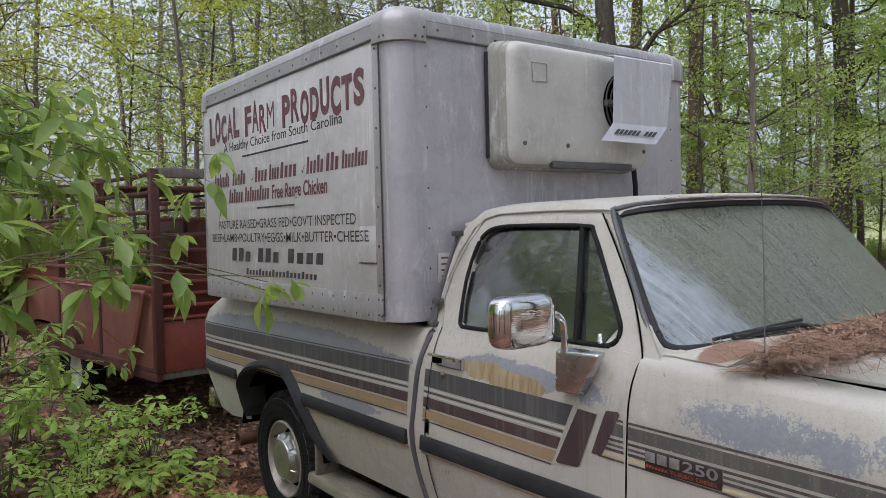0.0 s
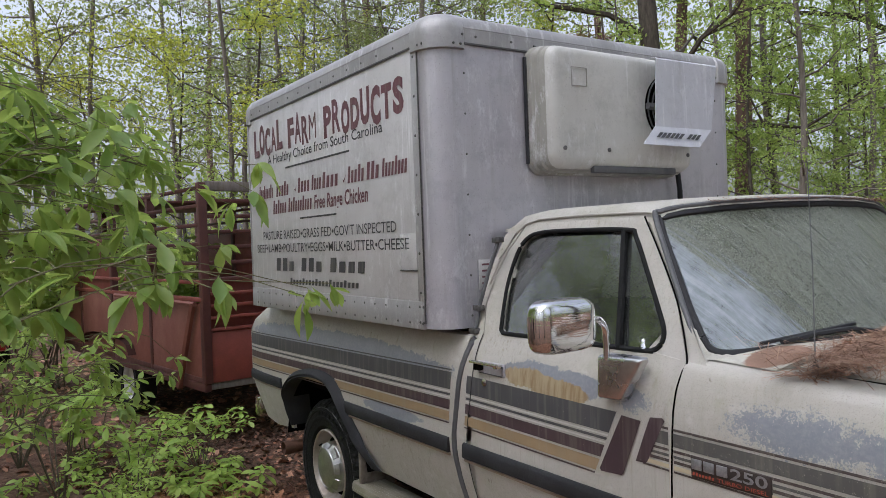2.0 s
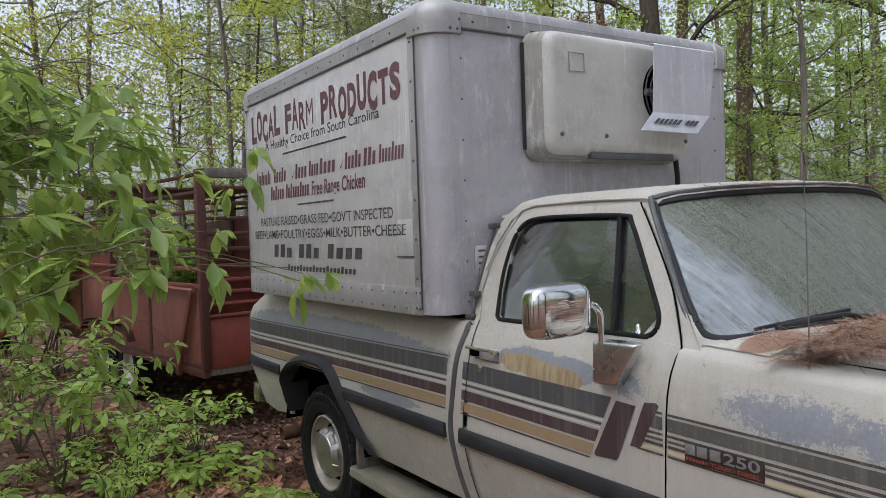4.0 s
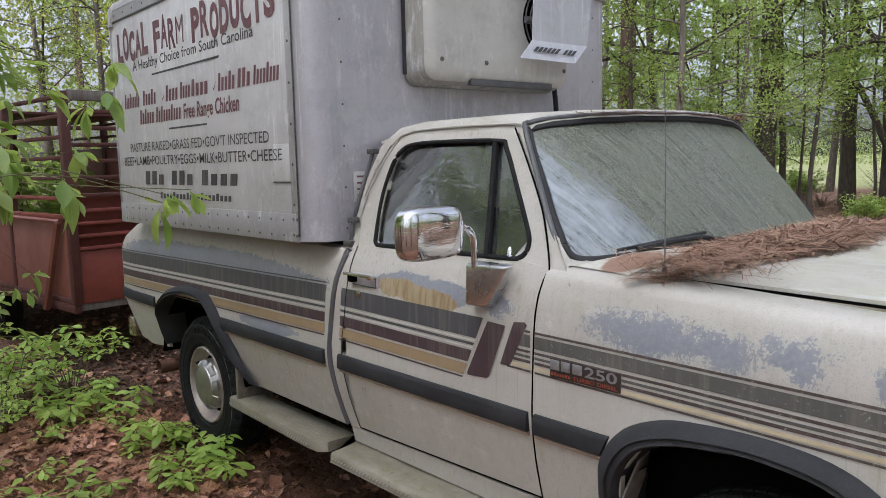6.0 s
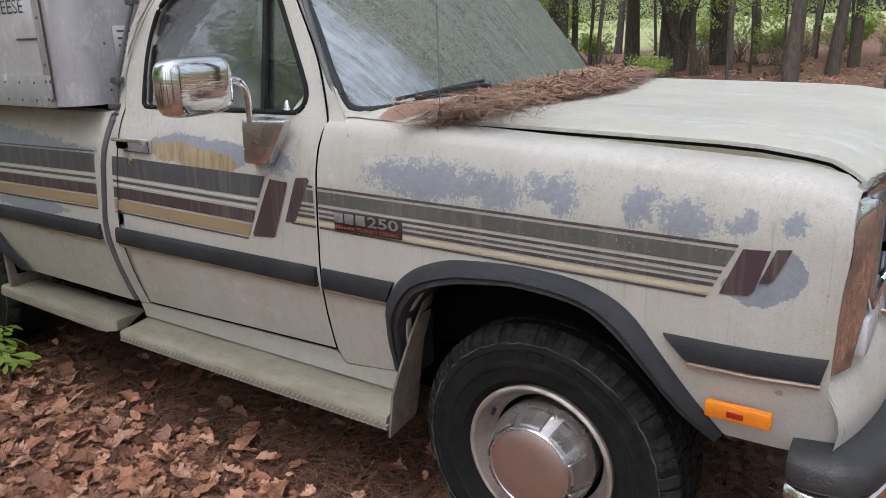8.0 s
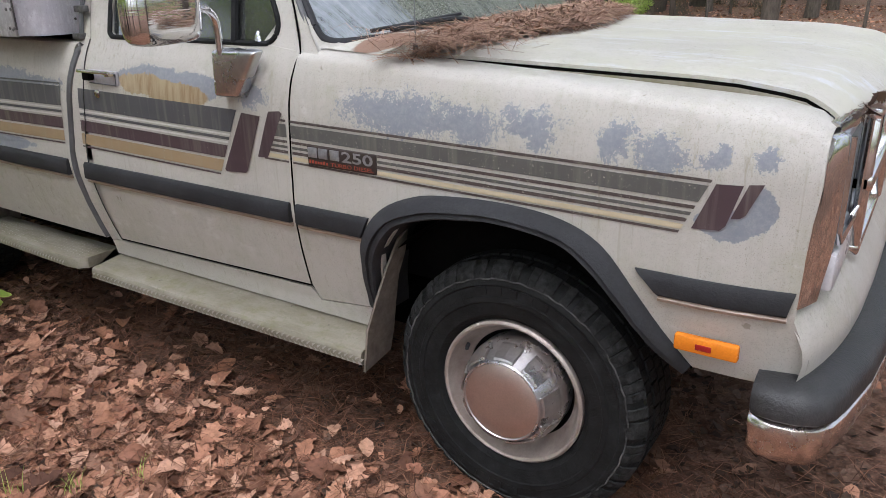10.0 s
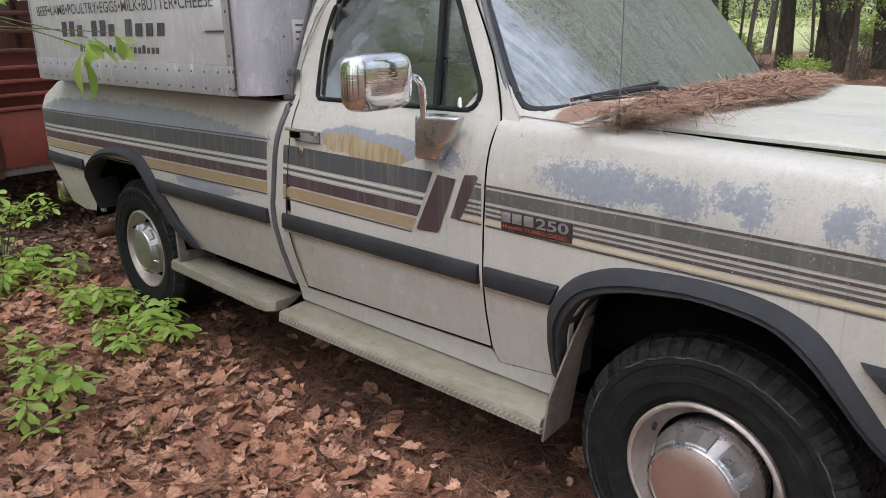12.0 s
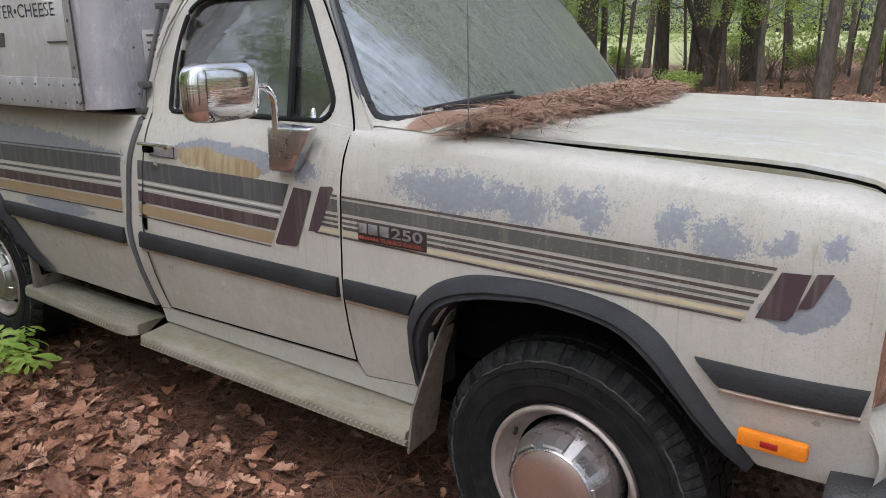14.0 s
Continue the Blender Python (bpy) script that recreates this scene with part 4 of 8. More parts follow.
for s_ in (0, 1):
    bm = bmesh.new()
    cols_ = []
    for x in BED_XS:
        lo, hi = float(np.interp(x, *BED_LOW)), float(np.interp(x, *BED_TOP))
        col_ = []
        for z in BED_ZS:
            z = min(max(z, lo), hi)
            u = max(0.0, (x + 2.0) / 0.135)
            xx = x + u * (float(np.interp(z, *BED_FRONT)) + 1.865)
            y = side_y(xx, z)
            col_.append(bm.verts.new((xx, 2 * MID - y if s_ else y, z)))
        cols_.append(col_)
    for a, b in zip(cols_, cols_[1:]):
        for k in range(len(BED_ZS) - 1):
            bm.faces.new((a[k], b[k], b[k + 1], a[k + 1]))
    bmesh.ops.remove_doubles(bm, verts=bm.verts, dist=1e-4)
    bmesh.ops.dissolve_degenerate(bm, edges=bm.edges, dist=1e-4)
    bmesh.ops.recalc_face_normals(bm, faces=bm.faces)
    rim = [e for e in bm.edges if len(e.link_faces) == 1]
    e_ = bmesh.ops.extrude_edge_only(bm, edges=rim)
    for v in e_["geom"]:
        if isinstance(v, bmesh.types.BMVert):
            v.co.y += -0.018 if s_ else 0.018
    part("bed_side", bm, PAINT, truck, "cream bed side with a torn stripe and bare primer")
both_sides("gap_strip", [(-1.90, 0.55), (-1.90, 0.85), (-1.875, 0.95), (-1.845, 1.09), (-1.80, 1.25), (-1.74, 1.25), (-1.785, 1.09), (-1.825, 0.90), (-1.832, 0.55)], lambda x, z: side_y(x, z) + 0.011, GREY_TRIM, flange=0.0)
for s in (0, 1):
    f = (lambda y: 2 * MID - y) if s else (lambda y: y)
    bm = bmesh.new()
    ys = sorted((f(0.042), f(0.14)))
    block(bm, (-4.12, ys[0], 1.255), (-1.77, ys[1], 1.292), 0.012)
    part("bed_rail", bm, PAINT, truck)
    bm = bmesh.new()
    pts = [(-1.752, 1.287), (-1.795, 1.18), (-1.822, 1.09), (-1.853, 0.95), (-1.872, 0.85), (-1.872, 0.70), (-1.868, 0.62), (-1.862, 0.53)]
    tube(bm, [(x + 0.014, f(side_y(x, z) + 0.006), z) for x, z in smooth_line(pts, 5)], 0.017, 8)
    part("bed_edge_trim", bm, GREY_TRIM, truck, "grey weathered edge strip between bed and cab")
    bm = bmesh.new()
    ys = sorted((f(0.03), f(0.10)))
    block(bm, (-4.40, ys[0], 0.80), (-4.372, ys[1], 1.14), 0.008)
    part("tail_lamp", bm, RED_LENS, truck, "red tail lamp")
boxed("tailgate", (-4.39, 0.10, 0.62), (-4.35, 2 * MID - 0.10, 1.24), PAINT, truck, 0.01)
boxed("rear_bumper", (-4.50, 0.06, 0.50), (-4.40, 2 * MID - 0.06, 0.64), CHROME_DULL, truck, 0.015, "dull chrome rear bumper")
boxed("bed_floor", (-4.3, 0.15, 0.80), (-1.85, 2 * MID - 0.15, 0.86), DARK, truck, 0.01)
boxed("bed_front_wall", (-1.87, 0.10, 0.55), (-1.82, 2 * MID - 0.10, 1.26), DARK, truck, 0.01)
# solid unseen block, added to keep light from under the truck
boxed("underbody_light_block", (-4.2, 0.38, 0.31), (-0.52, 2 * MID - 0.42, 0.62), DARK, truck, 0.02)
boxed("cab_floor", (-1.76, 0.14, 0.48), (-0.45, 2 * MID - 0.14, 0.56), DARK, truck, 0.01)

# ---- wheel arches: liners blackened for the shade inside, and black flares
FLARE_F_OUT = [(-0.486, 0.555), (-0.484, 0.70), (-0.456, 0.80), (-0.385, 0.891), (-0.27, 0.945), (-0.15, 0.964), (0.02, 0.969), (0.165, 0.953), (0.27, 0.905), (0.352, 0.812), (0.425, 0.712), (0.495, 0.628)]
FLARE_F_IN = [(-0.44, 0.53), (-0.425, 0.65), (-0.40, 0.75), (-0.325, 0.85), (-0.21, 0.895), (-0.10, 0.912), (0.0, 0.92), (0.16, 0.90), (0.25, 0.845), (0.325, 0.765), (0.395, 0.675), (0.478, 0.600)]
FLARE_R_OUT = [(-3.80, 0.57), (-3.785, 0.72), (-3.73, 0.82), (-3.60, 0.915), (-3.42, 0.965), (-3.22, 0.985), (-3.02, 0.96), (-2.90, 0.86), (-2.81, 0.74), (-2.72, 0.62), (-2.60, 0.535)]
FLARE_R_IN = [(-3.765, 0.56), (-3.75, 0.70), (-3.70, 0.80), (-3.58, 0.875), (-3.40, 0.92), (-3.22, 0.935), (-3.06, 0.915), (-2.95, 0.83), (-2.87, 0.72), (-2.79, 0.62), (-2.70, 0.53)]


def flare(outer, inner, f):
    """A rubber wheel-arch lip that swells out from the body."""
    bm = bmesh.new()
    rings = []
    pairs = list(zip(smooth_line(outer), smooth_line(inner)))
    for i, ((xo, zo), (xi, zi)) in enumerate(pairs):
        row = []
        swell = min(1.0, 0.25 + 0.75 * i / 6, 0.25 + 0.75 * (len(pairs) - 1 - i) / 6)
        for t, dy in ((0.0, 0.004), (0.04, -0.012), (0.25, -0.026), (0.5, -0.036), (0.62, -0.040), (0.66, -0.030), (0.92, -0.036), (1.0, -0.028), (1.04, 0.14)):
            x, z = xo + (xi - xo) * t, zo + (zi - zo) * t
            row.append(bm.verts.new((x, f(side_y(x, max(z, 0.58)) * (1 - swell) + min(side_y(x, max(z, 0.7)), 0.03) * swell + dy * (swell if dy < 0.1 else 1)), z)))
        rings.append(row)
    for a, b in zip(rings, rings[1:]):
        for k in range(len(a) - 1):
            bm.faces.new((a[k], b[k], b[k + 1], a[k + 1]))
    bmesh.ops.recalc_face_normals(bm, faces=bm.faces)
    return bm


def arch_liner(cx, r, f, lo):
    bm = bmesh.new()
    rows_ = []
    for k in range(17):
        a = lo + (math.pi - 2 * lo) * k / 16
        rows_.append([bm.verts.new((cx - r * math.cos(a), f(y), AXLE_Z + r * math.sin(a))) for y in (0.05, 0.20, 0.42)])
    for a, b in zip(rows_, rows_[1:]):
        for k in range(2):
            bm.faces.new((a[k], b[k], b[k + 1], a[k + 1]))
    bm.faces.new([row[2] for row in rows_])
    return bm


for s in (0, 1):
    f = (lambda y: 2 * MID - y) if s else (lambda y: y)
    part("wheel_arch_flare", flare(FLARE_F_OUT, FLARE_F_IN, f), RUBBER, truck, "weathered black rubber arch flare")
    part("wheel_arch_flare", flare(FLARE_R_OUT, FLARE_R_IN, f), RUBBER, truck, "weathered black rubber arch flare")
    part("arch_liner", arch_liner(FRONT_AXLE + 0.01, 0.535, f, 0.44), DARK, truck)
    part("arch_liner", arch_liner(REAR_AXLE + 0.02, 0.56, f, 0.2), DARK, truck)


# ---- wheels
def wheel(cx, face, front, mirror):
    """A tyre with tread blocks on a steel rim, with a bright faceted hub cover; face: where its outer side lies."""
    w = new("wheel")
    w.parent = truck
    n = 72
    bm = bmesh.new()
    R = 0.393
    lathe(bm, [(0.218, 0.028), (0.228, 0.008), (0.240, 0.000), (0.243, -0.005), (0.262, -0.010), (0.283, -0.013), (0.286, -0.0165), (0.300, -0.016), (0.303, -0.013), (0.330, -0.010), (0.334, -0.013), (0.352, -0.007), (0.372, 0.010), (0.384, 0.028), (R - 0.004, 0.05), (R - 0.002, 0.115), (R - 0.004, 0.185),
               (0.384, 0.205), (0.34, 0.235), (0.26, 0.24), (0.218, 0.21)], n, (0, 0, 0))
    part("tyre", bm, TYRE, w, "cracked black tyre with worn grey shoulder")
    bm = bmesh.new()
    for k in range(n):
        a0 = 2 * math.pi * k / n
        for y0, y1, ph in ((0.030, 0.066, 0.0), (0.074, 0.112, 0.4), (0.120, 0.158, 0.0), (0.166, 0.210, 0.4)):
            q = []
            for r in (R - 0.012 if y0 < 0.04 or y1 > 0.2 else R - 0.006, R + 0.004 - (0.004 if y0 < 0.04 else 0)):
                for da, y in ((0.05 + 0.12 * math.sin(k * 2.7), y0), (0.90, y0), (0.90, y1), (0.05, y1)):
                    a = a0 + (da + ph) * 2 * math.pi / n
                    q.append(bm.verts.new((r * math.cos(a), y, r * math.sin(a))))
            bm.faces.new(q[4:])
            for i in range(4):
                bm.faces.new((q[i], q[(i + 1) % 4], q[4 + (i + 1) % 4], q[4 + i]))
    part("tread", bm, TYRE, w, smooth=False)
    bm = bmesh.new()
    for k in range(64):
        a0 = 2 * math.pi * (k + 0.25 * math.sin(k * 1.9)) / 64
        ext = 0.006 * ((k * 7) % 3)
        pr = ((0.352 - ext, -0.0075), (0.368 - ext * 0.3, 0.0005), (0.382, 0.018), (0.3925, 0.034))
        rows_ = []
        for r, y in pr:
            rows_.append([bm.verts.new(((r + h * 0.6) * math.cos(a0 + da), y - h, (r + h * 0.6) * math.sin(a0 + da))) for da, h in ((0.004, 0.0), (0.010, 0.0034), (0.062 + 0.02 * ((k * 5) % 4) / 3, 0.0034), (0.070 + 0.02 * ((k * 5) % 4) / 3, 0.0))])
        for a, b in zip(rows_, rows_[1:]):
            for c in range(3):
                bm.faces.new((a[c], b[c], b[c + 1], a[c + 1]))
        bm.faces.new(rows_[0])
    part("shoulder_tread", bm, TYRE_WORN, w, "grey scuffed tyre shoulder", smooth=False)
    bm = bmesh.new()
    wave = []
    for k in range(181):
        a = 2 * math.pi * (k % 180) / 180
        r = 0.3510 + 0.0011 * math.sin(31 * a) + 0.0012 * math.sin(53 * a + 1.1)
        wave.append((r * math.cos(a), -0.0095, r * math.sin(a)))
    tube(bm, wave, 0.0024, 6, cap=False)
    part("shoulder_ridge", bm, TYRE_RIDGE, w, "pale scuffed ridge round the tyre shoulder")
    for start, letters in ((54, 8), (222, 8)):
        for k in range(0 if mirror else letters):
            bm = bmesh.new()
            a0 = radians(start + k * 8.5)
            wd = 0.10 if k % 3 else 0.075
            q = []
            for h in (0.004, 0.0):
                for r, da in ((0.305, 0), (0.305, wd), (0.331, wd), (0.331, 0)):
                    q.append(bm.verts.new((r * math.cos(a0 + da), -0.0125 - 0.003 + h, r * math.sin(a0 + da))))
            bm.faces.new(q[4:])
            for c in range(4):
                bm.faces.new((q[c], q[(c + 1) % 4], q[4 + (c + 1) % 4], q[4 + c]))
            part("sidewall_relief", bm, TYRE, w, smooth=False)
    bm = bmesh.new()
    lathe(bm, [(0.218, 0.060), (0.222, 0.020), (0.222, 0.002), (0.215, -0.003), (0.208, 0.001), (0.205, 0.010), (0.199, 0.026), (0.191, 0.044), (0.182, 0.058), (0.170, 0.068)], n, (0, 0, 0))
    part("rim", bm, WHEEL_STEEL, w, "dull steel rim")
    # ring painted black for the shade between rim and hub
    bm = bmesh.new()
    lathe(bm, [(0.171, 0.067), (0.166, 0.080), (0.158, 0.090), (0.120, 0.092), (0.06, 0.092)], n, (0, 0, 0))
    part("shaded_rim_well", bm, DARK, w)
    out = 0.052 if front else 0.016
    big = 1.0 if front else 0.94
    skin = HUB_SKIRT if front else REAR_HUB
    bm = bmesh.new()
    lathe(bm, [(0.155 * big, 0.100), (0.157 * big, 0.030), (0.155 * big, 0.020), (0.147 * big, 0.010), (0.125 * big, 0.004 - out), (0.121 * big, -0.002 - out), (0.117 * big, -0.003 - out), (0.1145 * big, 0.0005 - out)], 54, (0, 0, 0))
    part("hub_cover", bm, skin, w, "dull silver hub cover")
    bm = bmesh.new()
    rings = lathe(bm, [(0.1150 * big, 0.001 - out), (0.112 * big, -0.001 - out), (0.05, -0.002 - out), (0.002, -0.002 - out)], 54, (0, 0, 0))
    bm.faces.new(rings[-1])
    part("hub_face", bm, HUB_FACE if front else REAR_HUB, w, "brushed round hub face")
    for k in range(9):
        a0 = 2 * math.pi * k / 9 + 0.1
        bm = bmesh.new()
        q = []
        for r, y, up in ((0.1265 * big, 0.004 - out, 0.0015), (0.129 * big, 0.009 - out, 0.0055), (0.148 * big, 0.008, 0.0060), (0.153 * big, 0.018, 0.001)):
            q.append([bm.verts.new(((r + up) * math.cos(a), y - up * 0.5, (r + up) * math.sin(a))) for a in (a0, a0 + 0.02, a0 + 0.24, a0 + 0.46, a0 + 0.48)])
            for e in (0, 4):
                v = q[-1][e]
                v.co.x, v.co.z = v.co.x * (r - 0.001) / (r + up), v.co.z * (r - 0.001) / (r + up)
        for u, v in zip(q, q[1:]):
            for e in range(4):
                bm.faces.new((u[e], u[e + 1], v[e + 1], v[e]))
        bmesh.ops.recalc_face_normals(bm, faces=bm.faces)
        part("hub_facet", bm, skin, w, smooth=False)
    bm = bmesh.new()
    a = radians(158)
    tube(bm, [(0.186 * math.cos(a), 0.035, 0.186 * math.sin(a)), (0.178 * math.cos(a), 0.012, 0.178 * math.sin(a))], 0.006, 6)
    part("valve", bm, RUBBER, w)
    w.matrix_basis = Matrix.Translation((cx, 2 * MID - face if mirror else face, AXLE_Z)) @ Matrix.Rotation(math.pi if mirror else 0, 4, "Z") @ Matrix.Rotation(radians(11), 4, "Y")
    return w


wheel(FRONT_AXLE, 0.058, True, False)
wheel(FRONT_AXLE, 0.058, True, True)
wheel(REAR_AXLE, 0.085, False, False)
wheel(REAR_AXLE, 0.085, False, True)
for x in (FRONT_AXLE, REAR_AXLE):
    bm = bmesh.new()
    tube(bm, [(x, 0.3, AXLE_Z), (x, 2 * MID - 0.3, AXLE_Z)], 0.05, 10)
    part("axle", bm, DARK, truck)

# ---- running board, bed step, mud flaps, exhaust
for s in (0, 1):
    f = (lambda y: 2 * MID - y) if s else (lambda y: y)
    bm = bmesh.new()
    secs = []
    for x in np.linspace(-1.835, -0.468, 12):
        secs.append([bm.verts.new((x, f(y), z)) for y, z in ((0.155, 0.50), (0.145, 0.478), (0.12, 0.468), (0.105, 0.440), (0.03, 0.430), (-0.012, 0.428), (-0.024, 0.424), (-0.030, 0.414), (-0.031, 0.385), (-0.024, 0.379), (0.05, 0.379))])
    for a, b in zip(secs, secs[1:]):
        for k in range(len(a) - 1):
            bm.faces.new((a[k], a[k + 1], b[k + 1], b[k]))
    for q in (secs[0], secs[-1]):
        bm.faces.new(q)
    bmesh.ops.recalc_face_normals(bm, faces=bm.faces)
    part("running_board", bm, BOARD, truck, "dirty cream running board with algae")
    bm = bmesh.new()
    for k in range(62):
        x = -1.825 + k * 0.0222
        for j, z in enumerate((0.393, 0.406)):
            xx = x + 0.011 * j
            d = 0.006 * (1 if j else -1)
            q = [bm.verts.new((xx + a, f(-0.0315 - h), z + b)) for a, b, h in ((-0.009, -d, 0.001), (0, 0.005, 0.007), (0.009, d, 0.001), (0, -0.005, 0.007))]
            bm.faces.new(q)
    part("tread_lip", bm, TREAD, truck, "raised tread plate lip")
    bm = bmesh.new()
    pts = [(-2.86, 0.16), (-2.86, 0.02), (-2.84, 0.004), (-2.02, -0.020), (-1.955, -0.012), (-1.925, 0.02), (-1.92, 0.16)]
    top = [bm.verts.new((x, f(y), 0.436)) for x, y in pts]
    mid_ = [bm.verts.new((x, f(y - 0.004), 0.428)) for x, y in pts]
    low = [bm.verts.new((x, f(y - 0.004), 0.392)) for x, y in pts]
    bm.faces.new(top)
    bm.faces.new(low)
    for u, w_ in ((top, mid_), (mid_, low)):
        for k in range(len(pts)):
            bm.faces.new((u[k], u[(k + 1) % len(pts)], w_[(k + 1) % len(pts)], w_[k]))
    bmesh.ops.recalc_face_normals(bm, faces=bm.faces)
    part("bed_step", bm, BOARD, truck, "dirty tread plate step below the bed")
    bm = bmesh.new()
    for k in range(38):
        x = -2.83 + k * 0.0215
        y0 = 0.0005 - 0.0245 * (x + 2.84) / 0.82
        q = [bm.verts.new((x + a, f(y0 - 0.004 - h), 0.410 + b)) for a, b, h in ((-0.009, -0.010, 0), (-0.002, 0.004, 0.003), (0.009, 0.010, 0), (0.002, -0.004, 0.003))]
        bm.faces.new(q)
    part("step_lip", bm, TREAD, truck)
    bm = bmesh.new()
    for k in range(40):
        for j in range(6):
            x, y = -2.82 + k * 0.022 + (j % 2) * 0.011, 0.02 + j * 0.020
            d = 0.006 if (k + j) % 2 else -0.006
            q = [bm.verts.new((x + a, f(y + b), 0.4365 + h)) for a, b, h in ((-0.007, -d, 0), (0, 0.002, 0.002), (0.007, d, 0), (0, -0.002, 0.002))]
            bm.faces.new(q)
    part("step_tread", bm, TREAD, truck)
    bm = bmesh.new()
    prof = [(-0.028, 0.36), (-0.020, 0.50), (-0.004, 0.60), (0.018, 0.70), (0.05, 0.79), (0.09, 0.81), (0.100, 0.73), (0.090, 0.66), (0.094, 0.60), (0.115, 0.52), (0.125, 0.44), (0.105, 0.38)]
    a = [bm.verts.new((-0.455 + 0.10 * bump_at(z, 0.45, 0.82), f(y), z)) for y, z in prof]
    b = [bm.verts.new(v.co - Vector((0.008, 0, 0))) for v in a]
    bm.faces.new(a)
    bm.faces.new(b[::-1])
    for k in range(len(a)):
        bm.faces.new((a[k], b[k], b[(k + 1) % len(a)], a[(k + 1) % len(a)]))
    bmesh.ops.recalc_face_normals(bm, faces=bm.faces)
    part("mud_flap", bm, FLAP, truck, "dirty beige mud flap behind the front wheel")
    boxed("mud_flap", (-2.80, min(f(0.02), f(0.22)), 0.40), (-2.775, max(f(0.02), f(0.22)), 0.66), FLAP, truck, 0.004)
bm = bmesh.new()
lathe(bm, [(0.030, 0.36), (0.036, 0.36), (0.040, 0.33), (0.040, 0.08), (0.043, 0.06), (0.043, 0.02), (0.039, 0.02), (0.036, 0.10)], 20, (-3.86, 0, 0.40))
part("exhaust_tip", bm, RUST, truck, "rusted exhaust tip")

# ---- front end: chrome surround, headlamps, grille, bumper
for s in (0, 1):
    f = (lambda y: 2 * MID - y) if s else (lambda y: y)
    bm = bmesh.new()
    prof = [(1.196, 0.722), (1.193, 0.727), (1.184, 0.731), (1.16, 0.735), (1.10, 0.737), (0.95, 0.736), (0.82, 0.722)]
    across = smooth_line([(0.052, -0.040), (0.054, -0.027), (0.064, -0.018), (0.084, -0.007), (0.108, 0.003), (0.130, 0.006), (0.140, -0.05)], 4)
    secs = []
    for z, x in smooth_line(prof, 4):
        y0 = fender_y(0.715, min(z, 1.188)) - 0.044
        secs.append([bm.verts.new((x + (dx if y > 0.06 else max(dx, -0.036 + 0.030 * bump_at(z, 1.10, 1.19))), f(y + y0 * (0.146 - y) / 0.096), z)) for y, dx in across])
    for a, b in zip(secs, secs[1:]):
        for k in range(len(across) - 1):
            bm.faces.new((a[k], a[k + 1], b[k + 1], b[k]))
    bm.faces.new(secs[0])
    bmesh.ops.recalc_face_normals(bm, faces=bm.faces)
    part("lamp_surround", bm, CHROME, truck, "chrome headlamp surround")
    lamp = new("headlamp")
    lamp.parent = truck
    lamp.location = (0.004, 0, 0)
    lo, hi = min(f(0.14), f(0.40)), max(f(0.14), f(0.40))
    bm = bmesh.new()
    for a, b in (((0.62, 0.132, 0.94), (0.738, 0.146, 1.19)), ((0.62, 0.41, 0.94), (0.735, 0.424, 1.19)), ((0.62, 0.146, 0.925), (0.740, 0.41, 0.95)), ((0.62, 0.146, 1.175), (0.735, 0.41, 1.195)), ((0.61, 0.146, 0.94), (0.63, 0.41, 1.19))):
        block(bm, (a[0], min(f(a[1]), f(b[1])), a[2]), (b[0], max(f(a[1]), f(b[1])), b[2]), 0.004)
    part("lamp_bowl", bm, CAVITY, lamp, "blue-grey headlamp recess")
    bm = bmesh.new()
    block(bm, (0.63, lo + 0.03, 0.965), (0.672, hi - 0.03, 1.160), 0.014)
    part("lens", bm, LAMP_WHITE, lamp, "clouded headlamp lens")
    bm = bmesh.new()
    tube(bm, [(0.742, f(0.150), 1.185), (0.744, f(0.150), 0.975), (0.746, f(0.175), 0.945), (0.750, f(0.40), 0.94), (0.752, f(0.42), 0.965), (0.752, f(0.42), 1.185)], 0.008, 8)
    part("lamp_trim", bm, CHROME, lamp)
    boxed("turn_lamp", (0.715, min(f(0.14), f(0.42)), 0.835), (0.756, max(f(0.14), f(0.42)), 0.925), LAMP_WHITE, truck, 0.012, "clouded white turn lamp")
    boxed("side_marker", (0.462, min(f(-0.012), f(0.01)), 0.688), (0.606, max(f(-0.012), f(0.01)), 0.728), AMBER, truck, 0.006, "amber side marker lamp")
    boxed("marker_window", (0.512, min(f(-0.0145), f(0.0)), 0.700), (0.548, max(f(-0.0145), f(0.0)), 0.714), RED_LENS, truck, 0.001)
bm = bmesh.new()
tube(bm, smooth_line([(0.706, 0.125, 1.196), (0.728, 0.30, 1.200), (0.748, 0.60, 1.204), (0.752, MID, 1.205), (0.748, 2 * MID - 0.60, 1.204), (0.728, 2 * MID - 0.30, 1.200), (0.706, 2 * MID - 0.125, 1.196)]), 0.021, 12)
part("grille_header", bm, CHROME_DULL, truck, "dull chrome header below the hood")
grille = new("grille")
grille.parent = truck
grille.location = (0.022, 0, 0)
boxed("grille_back", (0.68, 0.44, 0.84), (0.70, 2 * MID - 0.44, 1.19), DARK, grille, 0.004)
for lo, hi in (((0.70, 0.43, 1.17), (0.755, 2 * MID - 0.43, 1.20)), ((0.70, 0.43, 0.83), (0.755, 2 * MID - 0.43, 0.86)), ((0.70, 0.43, 0.995), (0.76, 2 * MID - 0.43, 1.035)),
               ((0.70, MID - 0.03, 0.85), (0.76, MID + 0.03, 1.18)), ((0.70, 0.43, 0.85), (0.755, 0.46, 1.18)), ((0.70, 2 * MID - 0.46, 0.85), (0.755, 2 * MID - 0.43, 1.18))):
    boxed("grille_bar", lo, hi, CHROME, grille, 0.008)
bm = bmesh.new()
rows_ = []
